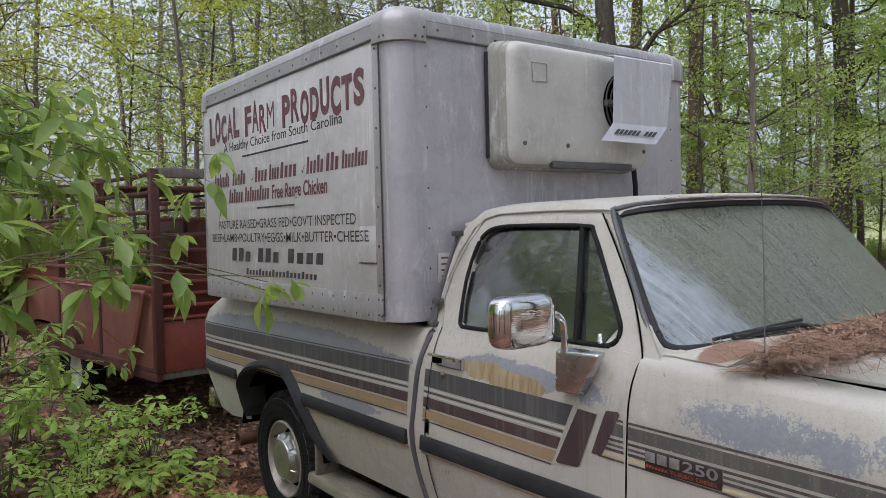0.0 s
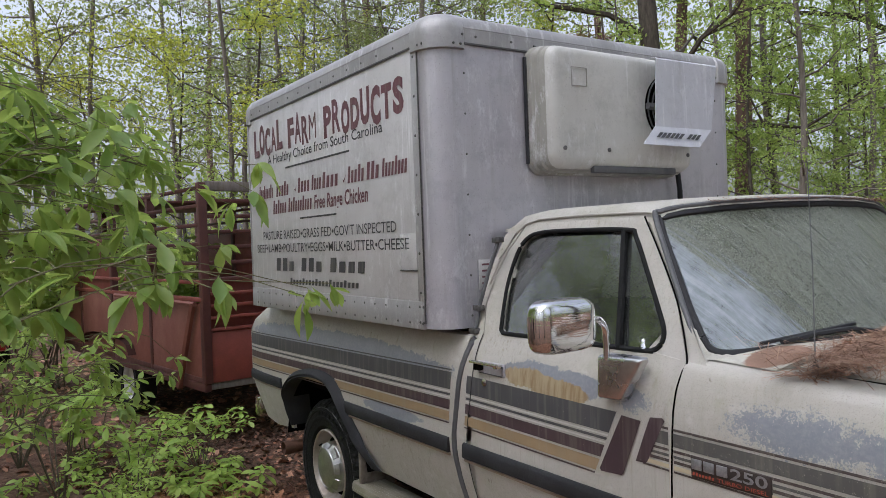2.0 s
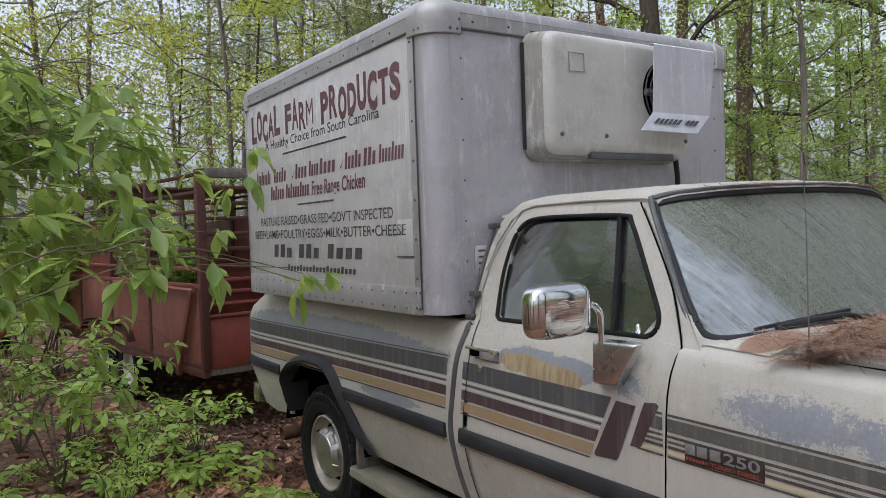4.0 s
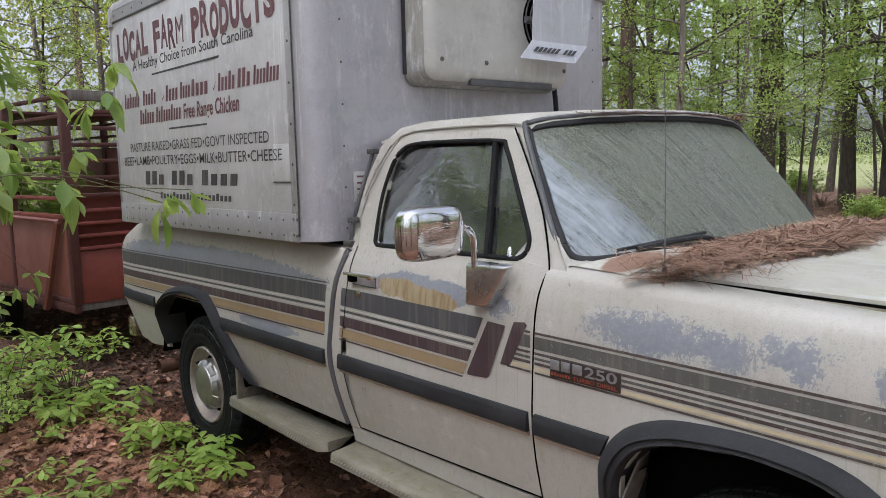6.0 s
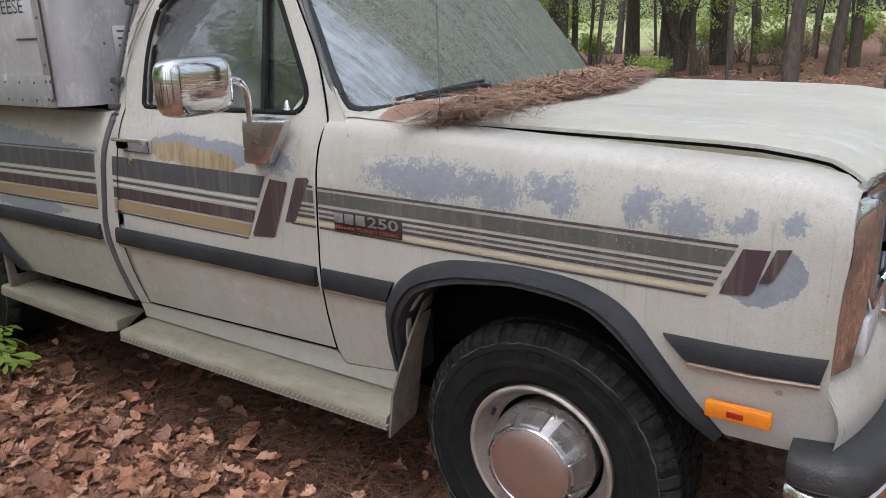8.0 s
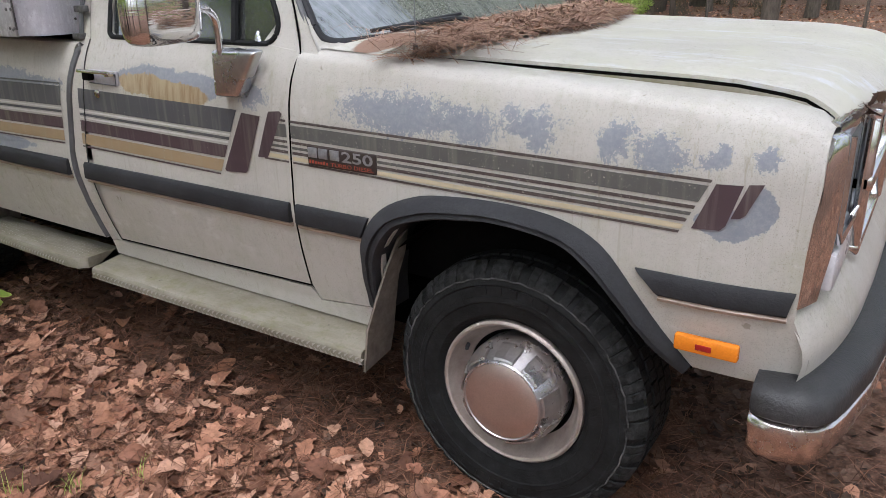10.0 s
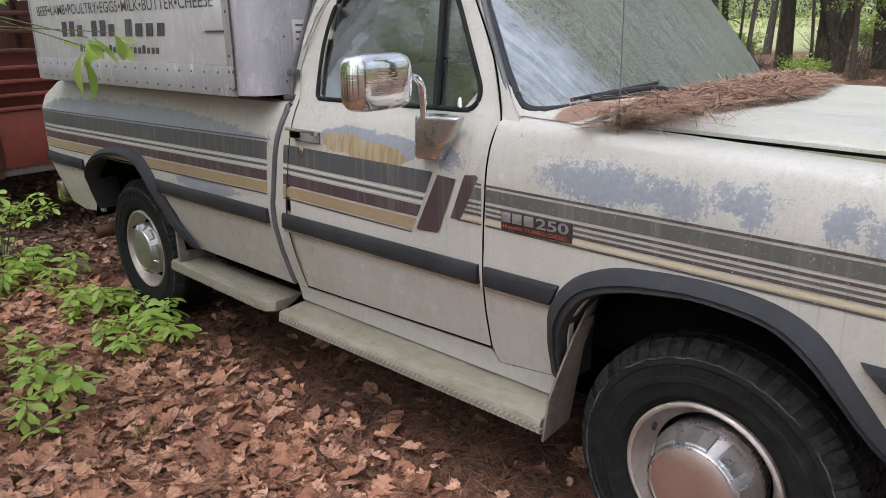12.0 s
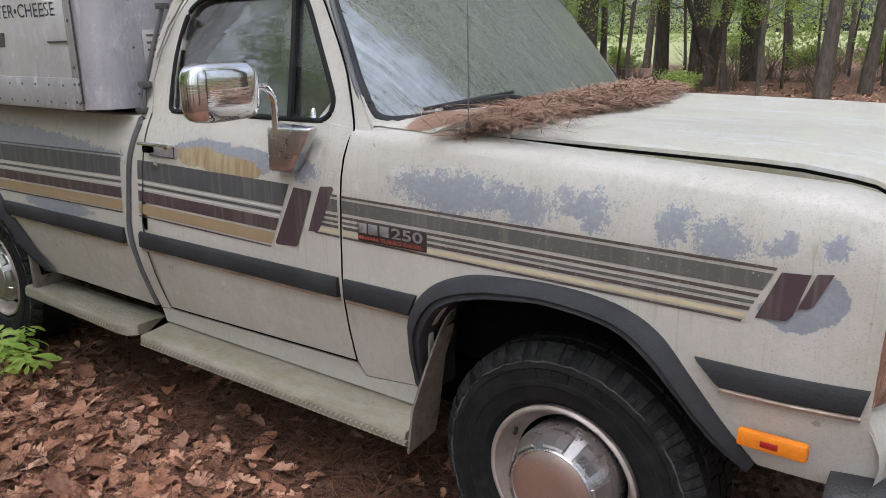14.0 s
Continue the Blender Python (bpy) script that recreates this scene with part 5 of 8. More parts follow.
for t in np.linspace(0, 1, 31):
    y = 0.034 + t * (2 * MID - 0.068)
    bow = 0.085 * (1 - (2 * t - 1) ** 4)
    rows_.append([bm.verts.new((x - 0.010 + bow, y, z)) for x, z in ((0.680, 0.83), (0.702, 0.80), (0.722, 0.765), (0.738, 0.73), (0.742, 0.70), (0.735, 0.655))])
for a, b in zip(rows_, rows_[1:]):
    for k in range(5):
        bm.faces.new((a[k], b[k], b[k + 1], a[k + 1]))
part("front_valance", bm, PAINT, truck)
bumper = new("front_bumper")
bumper.parent = truck
BUMP = [(-0.002, 0.644), (-0.018, 0.664), (-0.023, 0.70), (-0.018, 0.745), (0.0, 0.780), (0.035, 0.803), (0.095, 0.820), (0.26, 0.853), (0.6, 0.885), (MID, 0.892)]
BUMP = BUMP + [(2 * MID - y, x) for y, x in BUMP[-2::-1]]


def bumper_band(section, material, name, label=""):
    bm = bmesh.new()
    rows_ = []
    for k, (y, x) in enumerate(BUMP):
        t = Vector(BUMP[min(k + 1, len(BUMP) - 1)]) - Vector(BUMP[max(k - 1, 0)])
        nrm = Vector((-t.y, t.x)).normalized()  # (dy, dx) outward
        if k == 0:
            nrm = Vector((-1, 0))
        if k == len(BUMP) - 1:
            nrm = Vector((1, 0))
        rows_.append([bm.verts.new((x + nrm.y * o, y + nrm.x * o, z)) for o, z in section])
    for a, b in zip(rows_, rows_[1:]):
        for k in range(len(section) - 1):
            bm.faces.new((a[k], b[k], b[k + 1], a[k + 1]))
    bm.faces.new(rows_[0])
    bm.faces.new(rows_[-1])
    bmesh.ops.recalc_face_normals(bm, faces=bm.faces)
    return part(name, bm, material, bumper, label)


bumper_band([(-0.15, 0.664), (-0.10, 0.660), (-0.035, 0.654), (-0.012, 0.648), (0.003, 0.638), (0.010, 0.622), (0.013, 0.600), (0.012, 0.588), (0.004, 0.580), (-0.02, 0.576)], PAD_RUBBER, "bumper_pad", "black rubber bumper top with grey scuffs")
bumper_band([(-0.02, 0.582), (-0.004, 0.580), (0.010, 0.570), (0.015, 0.552), (0.012, 0.528), (0.004, 0.496), (-0.012, 0.470), (-0.036, 0.458), (-0.08, 0.455), (-0.13, 0.47)], BUMPER_CHROME, "bumper_face", "dull chrome bumper face")
boxed("front_floor", (-0.52, 0.45, 0.52), (0.68, 2 * MID - 0.45, 0.64), DARK, truck, 0.01)

# ---- side mouldings
def moulding(x0, x1, zt=0.858, zb=0.795, slant0=0.0, slant1=0.0):
    for s in (0, 1):
        f = (lambda y: 2 * MID - y) if s else (lambda y: y)
        bm = bmesh.new()
        secs = []
        for t in np.linspace(0, 1, max(3, int((x1 - x0) / 0.1))):
            row = []
            for z, dy in ((zt, 0.003), (zt - 0.002, -0.008), (zt - 0.010, -0.013), (zt - 0.022, -0.014), (zb + 0.006, -0.016), (zb, -0.012), (zb - 0.001, 0.004)):
                h = (zt - z) / (zt - zb)
                x = x0 + slant0 * h + t * (x1 + slant1 * h - x0 - slant0 * h)
                row.append(bm.verts.new((x, f(side_y(x, 0.83) + dy), z)))
            secs.append(row)
        for a, b in zip(secs, secs[1:]):
            for k in range(6):
                bm.faces.new((a[k], b[k], b[k + 1], a[k + 1]))
        bm.faces.new(secs[0])
        bm.faces.new(secs[-1])
        bmesh.ops.recalc_face_normals(bm, faces=bm.faces)
        part("side_moulding", bm, RUBBER, truck, "black rubber side moulding")
        bm = bmesh.new()
        tube(bm, [(x, f(side_y(x, zb - 0.008) - 0.004), zb - 0.009) for x in np.linspace(x0 + slant0, x1 + slant1, 6)], 0.008, 6)
        part("moulding_strip", bm, WORN_STRIP, truck)


WORN_STRIP = plain("tarnished_bright_strip", (0.38, 0.29, 0.225), (0.22, 0.155, 0.115), 8, 0.4, 0.1, 0.1, 90)
moulding(-4.375, -3.80)
moulding(-2.885, -1.895)
moulding(-1.785, -0.735)
moulding(-0.708, -0.430, slant1=-0.028)
moulding(0.355, 0.700, 0.868, 0.812, 0.06, -0.012)

# ---- stripes
def drop(x):
    return -0.013 * abs(x + 1.8)


def stripe(x0, x1, zt, zb, material, yfun, slant=0.0, slant0=0.0):
    """A thin vinyl band on the body side, ends slanted by that much a metre of height."""
    for s in (0, 1):
        bm = bmesh.new()
        n = max(3, int((x1 - x0) / 0.08))
        prev = None
        for t in np.linspace(0, 1, n):
            row = []
            for z in np.linspace(zt, zb, 3):
                a, b = x0 + slant0 * (z - 1.12), x1 + slant * (z - 1.12)
                x = a + t * (b - a)
                zz = z + drop(x)
                y = yfun(x, zz) - 0.0022
                row.append(bm.verts.new((x, 2 * MID - y if s else y, zz)))
            if prev:
                for k in range(2):
                    bm.faces.new((prev[k], row[k], row[k + 1], prev[k + 1]))
            prev = row
        if s == 0:
            bmesh.ops.reverse_faces(bm, faces=bm.faces)
        part("stripe", bm, material, truck)


SL = 0.48
for x0, x1, sl in ((-4.37, -1.862, 0.14), (-1.748, -0.935, SL)):
    s0 = 0.0 if x0 < -4 else 0.14
    for zt, zb, m in ((1.150, 1.144, GREY_STRIPE), (1.137, 1.064, GREY_STRIPE), (1.058, 1.052, SILVER_LINE), (1.047, 1.038, GREY_STRIPE), (1.033, 1.027, SILVER_LINE), (1.020, 0.978, MAROON), (0.970, 0.930, TAN_STRIPE), (0.924, 0.918, MAROON)):
        if zt > 1.14 and x0 > -4:
            continue
        stripe(x0, x1, zt, zb, m, side_y, sl, s0)
for xa, xb in ((-0.765, -0.722), (-0.705, 0.505)):
    for zt, zb, m in ((1.128, 1.121, WORN_MAROON), (1.114, 1.075, OLIVE_STRIPE), (1.066, 1.058, WORN_MAROON), (1.050, 1.042, OLIVE_STRIPE), (1.035, 1.026, WORN_MAROON), (1.020, 1.008, CREAM_STRIPE), (1.004, 0.998, WORN_MAROON)):
        stripe(xa, xb, zt, zb, m, fender_y, SL if xb > 0 else 0.0, 0.0 if xb > 0 else SL)


def slab(name, pts, material, yfun, dy=-0.003):
    for s in (0, 1):
        bm = bmesh.new()
        sheet(bm, pts, lambda x, z: yfun(x, z) + dy, flange=0.0, mirror=bool(s))
        part(name, bm, material, truck)


slab("stripe_block", [(-0.905, 1.119), (-0.826, 1.115), (-0.902, 0.938), (-0.912, 0.929), (-1.000, 0.923), (-1.007, 0.930)], MAROON, side_y)
slab("stripe_block", [(-0.790, 1.132), (-0.745, 1.137), (-0.735, 1.130), (-0.803, 0.998), (-0.812, 0.990), (-0.851, 0.988)], MAROON, side_y)
slab("stripe_block", [(0.517, 1.090), (0.572, 1.092), (0.545, 1.000), (0.533, 0.988), (0.474, 0.984)], MAROON, fender_y)
slab("stripe_block", [(0.582, 1.095), (0.612, 1.098), (0.582, 1.028), (0.572, 1.020), (0.553, 1.017)], MAROON, fender_y)

# fender badge: a dark plate with plain raised shapes, and the engine line
BADGE = plain("dark_badge_plastic", (0.028, 0.020, 0.018), (0.05, 0.032, 0.026), 30, 0.5, 0, 0.2, 200)
BADGE_SILVER = plain("worn_silver_lettering", (0.42, 0.42, 0.43), (0.26, 0.26, 0.27), 60, 0.35, 0.6, 0.1, 200)
BADGE_RED = plain("worn_red_lettering", (0.36, 0.08, 0.045), (0.22, 0.06, 0.04), 60, 0.5, 0, 0.1, 200)
badge = new("badge")
badge.parent = truck
boxed("badge_plate", (-0.640, -0.007, 0.990), (-0.390, 0.006, 1.047), BADGE, badge, 0.002)
for x in (-0.636, -0.596, -0.553):
    bm = bmesh.new()
    block(bm, (x, -0.0105, 1.014), (x + 0.034, -0.006, 1.044), 0.002)
    part("badge_shape", bm, BADGE_SILVER, badge)
lettering("badge_number", "250", -0.510, 1.014, 0.112, 0.030, BADGE_SILVER, badge, -0.0085, 0.02)
word_bars("badge_word", -0.634, 0.997, 0.075, 0.010, BADGE_RED, badge, -0.0085, 7)
lettering("badge_line", "TURBO DIESEL", -0.552, 0.996, 0.155, 0.011, BADGE_RED, badge, -0.0085, 0.01)

# ---- door handle, lock, mirror
bm = bmesh.new()
block(bm, (-1.668, -0.0005, 1.158), (-1.502, 0.010, 1.208), 0.004)
part("handle_plate", bm, BOX_METAL, truck, "dull grey handle dish")
bm = bmesh.new()
tube(bm, [(-1.660, -0.003, 1.162), (-1.510, -0.003, 1.160), (-1.506, -0.003, 1.200)], 0.0022, 5)
part("handle_rim", bm, GREY_TRIM, truck)
bm = bmesh.new()
block(bm, (-1.685, -0.034, 1.199), (-1.505, -0.020, 1.211), 0.004)
block(bm, (-1.532, -0.030, 1.192), (-1.508, 0.004, 1.207), 0.004)
part("door_handle", bm, CHROME, truck, "chrome door handle with dirt on it")
bm = bmesh.new()
block(bm, (-1.668, -0.026, 1.172), (-1.630, 0.002, 1.199), 0.006)
part("handle_knuckle", bm, DARK, truck)
bm = bmesh.new()
lathe(bm, [(0.015, 0.006), (0.015, -0.004), (0.011, -0.007), (0.003, -0.007)], 16, (-1.628, 0.0, 1.124))
part("door_lock", bm, CHROME_DULL, truck)
mirror = new("side_mirror")
mirror.parent = truck
bm = bmesh.new()
nu, nv = 40, 24
grid_ = []
for i in range(nv + 1):
    b_ = -math.pi / 2 + math.pi * i / nv
    row = []
    for k in range(nu):
        a_ = 2 * math.pi * k / nu
        sp = lambda v, e: math.copysign(abs(v) ** e, v)
        wide = sp(math.cos(b_), 0.42)
        row.append(bm.verts.new((wide * sp(math.cos(a_), 0.62) * (0.062 if math.cos(a_) > 0 else 0.018), 0.122 * wide * sp(math.sin(a_), 0.46), 0.079 * sp(math.sin(b_), 0.50))))
    grid_.append(row)
for a_, b_ in zip(grid_, grid_[1:]):
    for k in range(nu):
        bm.faces.new((a_[k], a_[(k + 1) % nu], b_[(k + 1) % nu], b_[k]))
bmesh.ops.remove_doubles(bm, verts=bm.verts, dist=1e-5)
bmesh.ops.transform(bm, matrix=pose(-0.895, -0.256, 1.425, 0, 0, 4), verts=bm.verts)
part("mirror_head", bm, MIRROR_CHROME, mirror, "polished chrome mirror head")
bm = bmesh.new()
tube(bm, smooth_line([(-0.900, -0.16, 1.428), (-0.905, -0.110, 1.430), (-0.912, -0.075, 1.422), (-0.920, -0.047, 1.398), (-0.924, -0.038, 1.36), (-0.925, -0.036, 1.295)]), 0.0108, 12)
part("mirror_arm", bm, CHROME, mirror)
bm = bmesh.new()
back = [(-0.972, 0.014, 1.312), (-0.790, 0.014, 1.312), (-0.880, 0.010, 1.160), (-0.975, 0.010, 1.160)]
face = [(-0.958, -0.047, 1.306), (-0.790, -0.030, 1.306), (-0.888, -0.030, 1.172), (-0.966, -0.047, 1.172)]
back, face = [[bm.verts.new(p) for p in q] for q in (back, face)]
bm.faces.new(back)
bm.faces.new(face[::-1])
for k in range(4):
    bm.faces.new((back[k], face[k], face[(k + 1) % 4], back[(k + 1) % 4]))
bmesh.ops.recalc_face_normals(bm, faces=bm.faces)
bmesh.ops.bevel(bm, geom=list(bm.edges), offset=0.011, segments=4, affect="EDGES", profile=0.5)
part("mirror_bracket", bm, BRACKET_CHROME, mirror, "chrome mirror bracket on the door")

# ---- cab interior
boxed("seat_cushion", (-1.60, 0.20, 0.62), (-1.05, 2 * MID - 0.20, 0.95), INTERIOR, truck, 0.06, "dark bench seat cushion")
bm = bmesh.new()
block(bm, (-1.66, 0.20, 0.90), (-1.50, 2 * MID - 0.20, 1.46), 0.06, 3)
part("seat_back", bm, INTERIOR, truck, "dark bench seat back")
bm = bmesh.new()
block(bm, (-0.80, 0.13, 1.02), (-0.52, 2 * MID - 0.13, 1.29), 0.06, 3)
part("dashboard", bm, INTERIOR, truck, "dark dashboard")
bm = bmesh.new()
m = Matrix.Translation((-0.96, 1.42, 1.28)) @ Matrix.Rotation(radians(62), 4, "Y")
for k in range(28):
    a, b = 2 * math.pi * k / 28, 2 * math.pi * (k + 1) / 28
    tube(bm, [m @ Vector((0.19 * math.cos(a), 0.19 * math.sin(a), 0)), m @ Vector((0.19 * math.cos(b), 0.19 * math.sin(b), 0))], 0.014, 6)
tube(bm, [m @ Vector((0.19, 0, 0)), m @ Vector((0, 0, -0.03)), m @ Vector((-0.19, 0, 0))], 0.016, 6)
tube(bm, [m @ Vector((0, 0, 0)), (-0.66, 1.42, 1.15)], 0.025, 8)
part("steering_wheel", bm, INTERIOR, truck)
bm = bmesh.new()
tube(bm, [(-0.862, 0.056, 1.326), (-0.862, 0.058, 1.340), (-0.866, 0.066, 1.352)], [0.010, 0.008, 0.006], 8)
part("vent_latch", bm, CHROME, truck)


# ---------------------------------------------------------------- cargo box on the bed
BX0, BX1, BY0, BY1, BZ0 = -4.04, -1.80, -0.080, 1.875, 1.315
CR = 0.115
cargo = thing("cargo_box", "grey-white aluminium cargo box with faded farm lettering on the truck bed", "cargo box")


def box_ring(inset, z, n=7):
    """A rounded rectangle: front corners wide, rear corners tight."""
    pts = []
    for cx, cy, r, a0 in ((BX1 - CR, BY0 + CR, CR, -90), (BX1 - CR, BY1 - CR, CR, 0), (BX0 + 0.03, BY1 - 0.03, 0.03, 90), (BX0 + 0.03, BY0 + 0.03, 0.03, 180)):
        for k in range(n):
            a = radians(a0 + 90 * k / (n - 1))
            rr = max(r - inset, 0.004)
            pts.append(Vector((cx + rr * math.cos(a), cy + rr * math.sin(a), z)))
    return pts


def box_shell(name, levels, material, label="", cap=True):
    bm = bmesh.new()
    rings = [[bm.verts.new(p) for p in box_ring(i, z)] for i, z in levels]
    for a, b in zip(rings, rings[1:]):
        for k in range(len(a)):
            bm.faces.new((a[k], a[(k + 1) % len(a)], b[(k + 1) % len(a)], b[k]))
    if cap:
        bm.faces.new(rings[-1])
        bm.faces.new(rings[0][::-1])
    return part(name, bm, material, cargo, label)


box_shell("shell", [(0.006, BZ0 + 0.004), (0.004, 2.50), (0.004, 2.52)], BOX_METAL, "oxidised aluminium walls")
box_shell("top_rail", [(0.004, 2.506), (-0.003, 2.507), (-0.003, 2.562), (0.0, 2.564), (-0.002, 2.567), (0.004, 2.590), (0.016, 2.610), (0.034, 2.621), (0.06, 2.624)], BOX_RAIL, "rounded aluminium top rail")
# bottom rail and front strip on both long sides, sign panel between
for s, y in ((0, BY0), (1, BY1)):
    o = -1 if s == 0 else 1
    def slabbed(name, x0, x1, z0, z1, depth, material, label=""):
        ys = sorted((y + o * depth, y - o * 0.01))
        return boxed(name, (x0, ys[0], z0), (x1, ys[1], z1), material, cargo, 0.0015, label)
    slabbed("bottom_rail", BX0 + 0.012, BX1 - CR - 0.01, BZ0, 1.432, 0.004, BOX_RAIL)
    slabbed("front_strip", -1.965, -1.918, 1.4325, 2.505, 0.004, BOX_RAIL)
    slabbed("rear_strip", BX0 + 0.012, BX0 + 0.03, 1.4325, 2.505, 0.004, BOX_RAIL)
    slabbed("side_panel", BX0 + 0.0305, -1.9655, 1.4325, 2.5055, -0.001, BOX_WHITE, "weathered white sign panel")
    slabbed("patch_plate", -2.105, -1.972, 1.566, 1.722, 0.0012, BOX_WHITE)
boxed("patch_edge", (-2.11, BY0 - 0.005, 1.560), (-1.968, BY0 - 0.001, 1.566), RIVET, cargo, 0.001)
boxed("rail_joint", (BX0 + 0.02, BY0 - 0.0055, 2.4970), (BX1 - CR - 0.01, BY0 - 0.001, 2.5060), RIVET, cargo, 0.001)
boxed("rail_joint", (BX1 - 0.001, BY0 + CR + 0.02, 2.4970), (BX1 + 0.0042, BY1 - CR - 0.02, 2.5060), RIVET, cargo, 0.001)
boxed("post_joint", (-1.9172, BY0 - 0.0048, 1.34), (-1.9130, BY0 + 0.001, 2.480), RIVET, cargo, 0.001)

# corner caps, bulging over the top corners
for cx, cy, sx, sy in ((BX1, BY0, -1, 1), (BX1, BY1, -1, -1), (BX0, BY0, 1, 1), (BX0, BY1, 1, -1)):
    bm = bmesh.new()
    R = 0.128 if sx < 0 else 0.05
    ex = 0.012
    rings = []
    for t in np.linspace(0, 1, 8):
        if t < 0.25:
            z, ins = 2.478 + 0.075 * t / 0.25, 0.0
        else:
            a = (t - 0.25) / 0.75 * math.pi / 2
            z, ins = 2.553 + 0.080 * math.sin(a), 0.085 * (1 - math.cos(a))
        row = []
        pts = [(R + 0.035, 0.0)]
        for k in range(7):
            a = radians(90 * k / 6)
            pts.append((R - R * math.sin(a), R - R * math.cos(a)))
        pts.append((0.0, R + 0.035))
        for u, v in pts:
            row.append(bm.verts.new((cx + sx * (u - ex + ins * (1 - min(1, u / (R + 0.035)))), cy + sy * (v - ex + ins * (1 - min(1, v / (R + 0.035)))), z)))
        rings.append(row)
    for a, b in zip(rings, rings[1:]):
        for k in range(len(a) - 1):
            bm.faces.new((a[k], a[k + 1], b[k + 1], b[k]))
    tip = bm.verts.new((cx + sx * (R + 0.035), cy + sy * (R + 0.035), 2.634))
    for k in range(len(rings[-1]) - 1):
        bm.faces.new((rings[-1][k], rings[-1][k + 1], tip))
    bmesh.ops.recalc_face_normals(bm, faces=bm.faces)
    rim = [e for e in bm.edges if len(e.link_faces) == 1]
    r = bmesh.ops.extrude_edge_only(bm, edges=rim)
    for v in r["geom"]:
        if isinstance(v, bmesh.types.BMVert):
            v.co += Vector((sx * 0.012, sy * 0.012, -0.004))
    part("corner_cap", bm, BOX_RAIL, cargo, "rounded aluminium corner cap")

# rivets
rivet_bm = bmesh.new()


def rivets(name, points, normal, r=0.0062):
    bm = rivet_bm
    nv = Vector(normal)
    u = nv.orthogonal().normalized()
    w = nv.cross(u)
    for p in points:
        p = Vector(p)
        base = [bm.verts.new(p + r * (math.cos(a) * u + math.sin(a) * w)) for a in [k * math.pi / 4 for k in range(8)]]
        mid_ = [bm.verts.new(p + nv * r * 0.45 + 0.75 * r * (math.cos(a) * u + math.sin(a) * w)) for a in [k * math.pi / 4 for k in range(8)]]
        top = bm.verts.new(p + nv * r * 0.62)
        for k in range(8):
            bm.faces.new((base[k], base[(k + 1) % 8], mid_[(k + 1) % 8], mid_[k]))
            bm.faces.new((mid_[k], mid_[(k + 1) % 8], top))


YS = BY0 - 0.004
rivets("rivets", [(-3.93 + 0.152 * k, YS + 0.001, 2.534) for k in range(14)], (0, -1, 0))
rivets("rivets", [(-3.93 + 0.105 * k, YS, 1.405) for k in range(19)] + [(-3.93 + 0.105 * k, YS, 1.340) for k in range(20)], (0, -1, 0), 0.0056)
rivets("rivets", [(-1.942, YS, 1.47 + 0.165 * k) for k in range(7)] + [(-1.955, YS, 1.345), (-1.925, YS, 1.345), (-1.955, YS, 1.41), (-1.925, YS, 1.41)], (0, -1, 0))
rivets("rivets", [(BX1 + 0.001, 0.075, 1.37 + 0.168 * k) for k in range(7)], (1, 0, 0), 0.005)
rivets("rivets", [(BX1 + 0.004, 0.14 + 0.19 * k, 2.534) for k in range(9)], (1, 0, 0))
rivets("rivets", [(BX1 + 0.001, 1.70, 1.37 + 0.168 * k) for k in range(7)], (1, 0, 0), 0.005)
rivets("rivets", [(-1.885 + 0.015 * 0, BY0 - 0.0145, 2.495), (-1.855, BY0 - 0.012, 2.495)], (0, -1, 0))
rivets("rivets", [(BX1 + 0.0135, 0.055, 2.495), (BX1 + 0.0135, 0.02, 2.495), (BX1 + 0.0135, 0.065, 2.535)], (1, 0, 0))
tagged(part("rivets", rivet_bm, RIVET, cargo), "small dark rivets", kind="stuff")
boxed("subframe", (-3.95, 0.12, 1.235), (-1.86, 1.72, 1.318), DARK, cargo, 0.004)
# warning label on the front wall
boxed("warning_label", (BX1 + 0.0008, 0.115, 1.475), (BX1 + 0.0035, 0.30, 1.60), BOX_WHITE, cargo, 0.0005)
for k in range(4):
    boxed("label_line", (BX1 + 0.0036, 0.13, 1.498 + 0.026 * k), (BX1 + 0.0042, 0.28, 1.506 + 0.026 * k), INK_MAROON, cargo, 0.0002)
# lashing rod and hinges between box and cab
bm = bmesh.new()
tube(bm, [(-1.748, 0.053, 1.31), (-1.744, 0.070, 1.405), (-1.722, 0.105, 1.54), (-1.693, 0.143, 1.68)], 0.008, 8)
part("lashing_rod", bm, GREY_TRIM, cargo)
for z, x, y in ((1.312, -1.748, 0.048), (1.405, -1.742, 0.068), (1.68, -1.692, 0.140)):
    boxed("hinge_bracket", (x - 0.026, y - 0.014, z - 0.010), (x + 0.022, y + 0.016, z + 0.012), RIVET, cargo, 0.004)

# lettering of the sign: words in faded maroon and black
YT = BY0 - 0.0012
sign = new("sign")
sign.parent = cargo
for ch, x0, x1, z0, z1 in (("LOCAL", -3.907, -3.421, 2.262, 2.415), ("FARM", -3.345, -2.943, 2.258, 2.408), ("PRODUCTS", -2.854, -2.022, 2.248, 2.397)):
    n_ = len(ch)
    wdt = (x1 - x0) / n_
    rnd = random.Random(n_)
    for k, c in enumerate(ch):
        dz = 0.010 * math.sin(k * 2.1)
        hgt = (z1 - z0) * (1.0 + 0.08 * math.sin(k * 1.7))
        lettering("sign_letter", c, x0 + k * wdt, z0 + dz, wdt * 0.90, hgt, INK_MAROON, sign, YT, 0.0 if c == "M" else 0.030 if c in "AR" else 0.050)
lettering("sign_word", "A Healthy Choice from South Carolina", -3.68, 2.188, 1.45, 0.052, INK_BLACK, sign, YT, 0.004)
bm = bmesh.new()
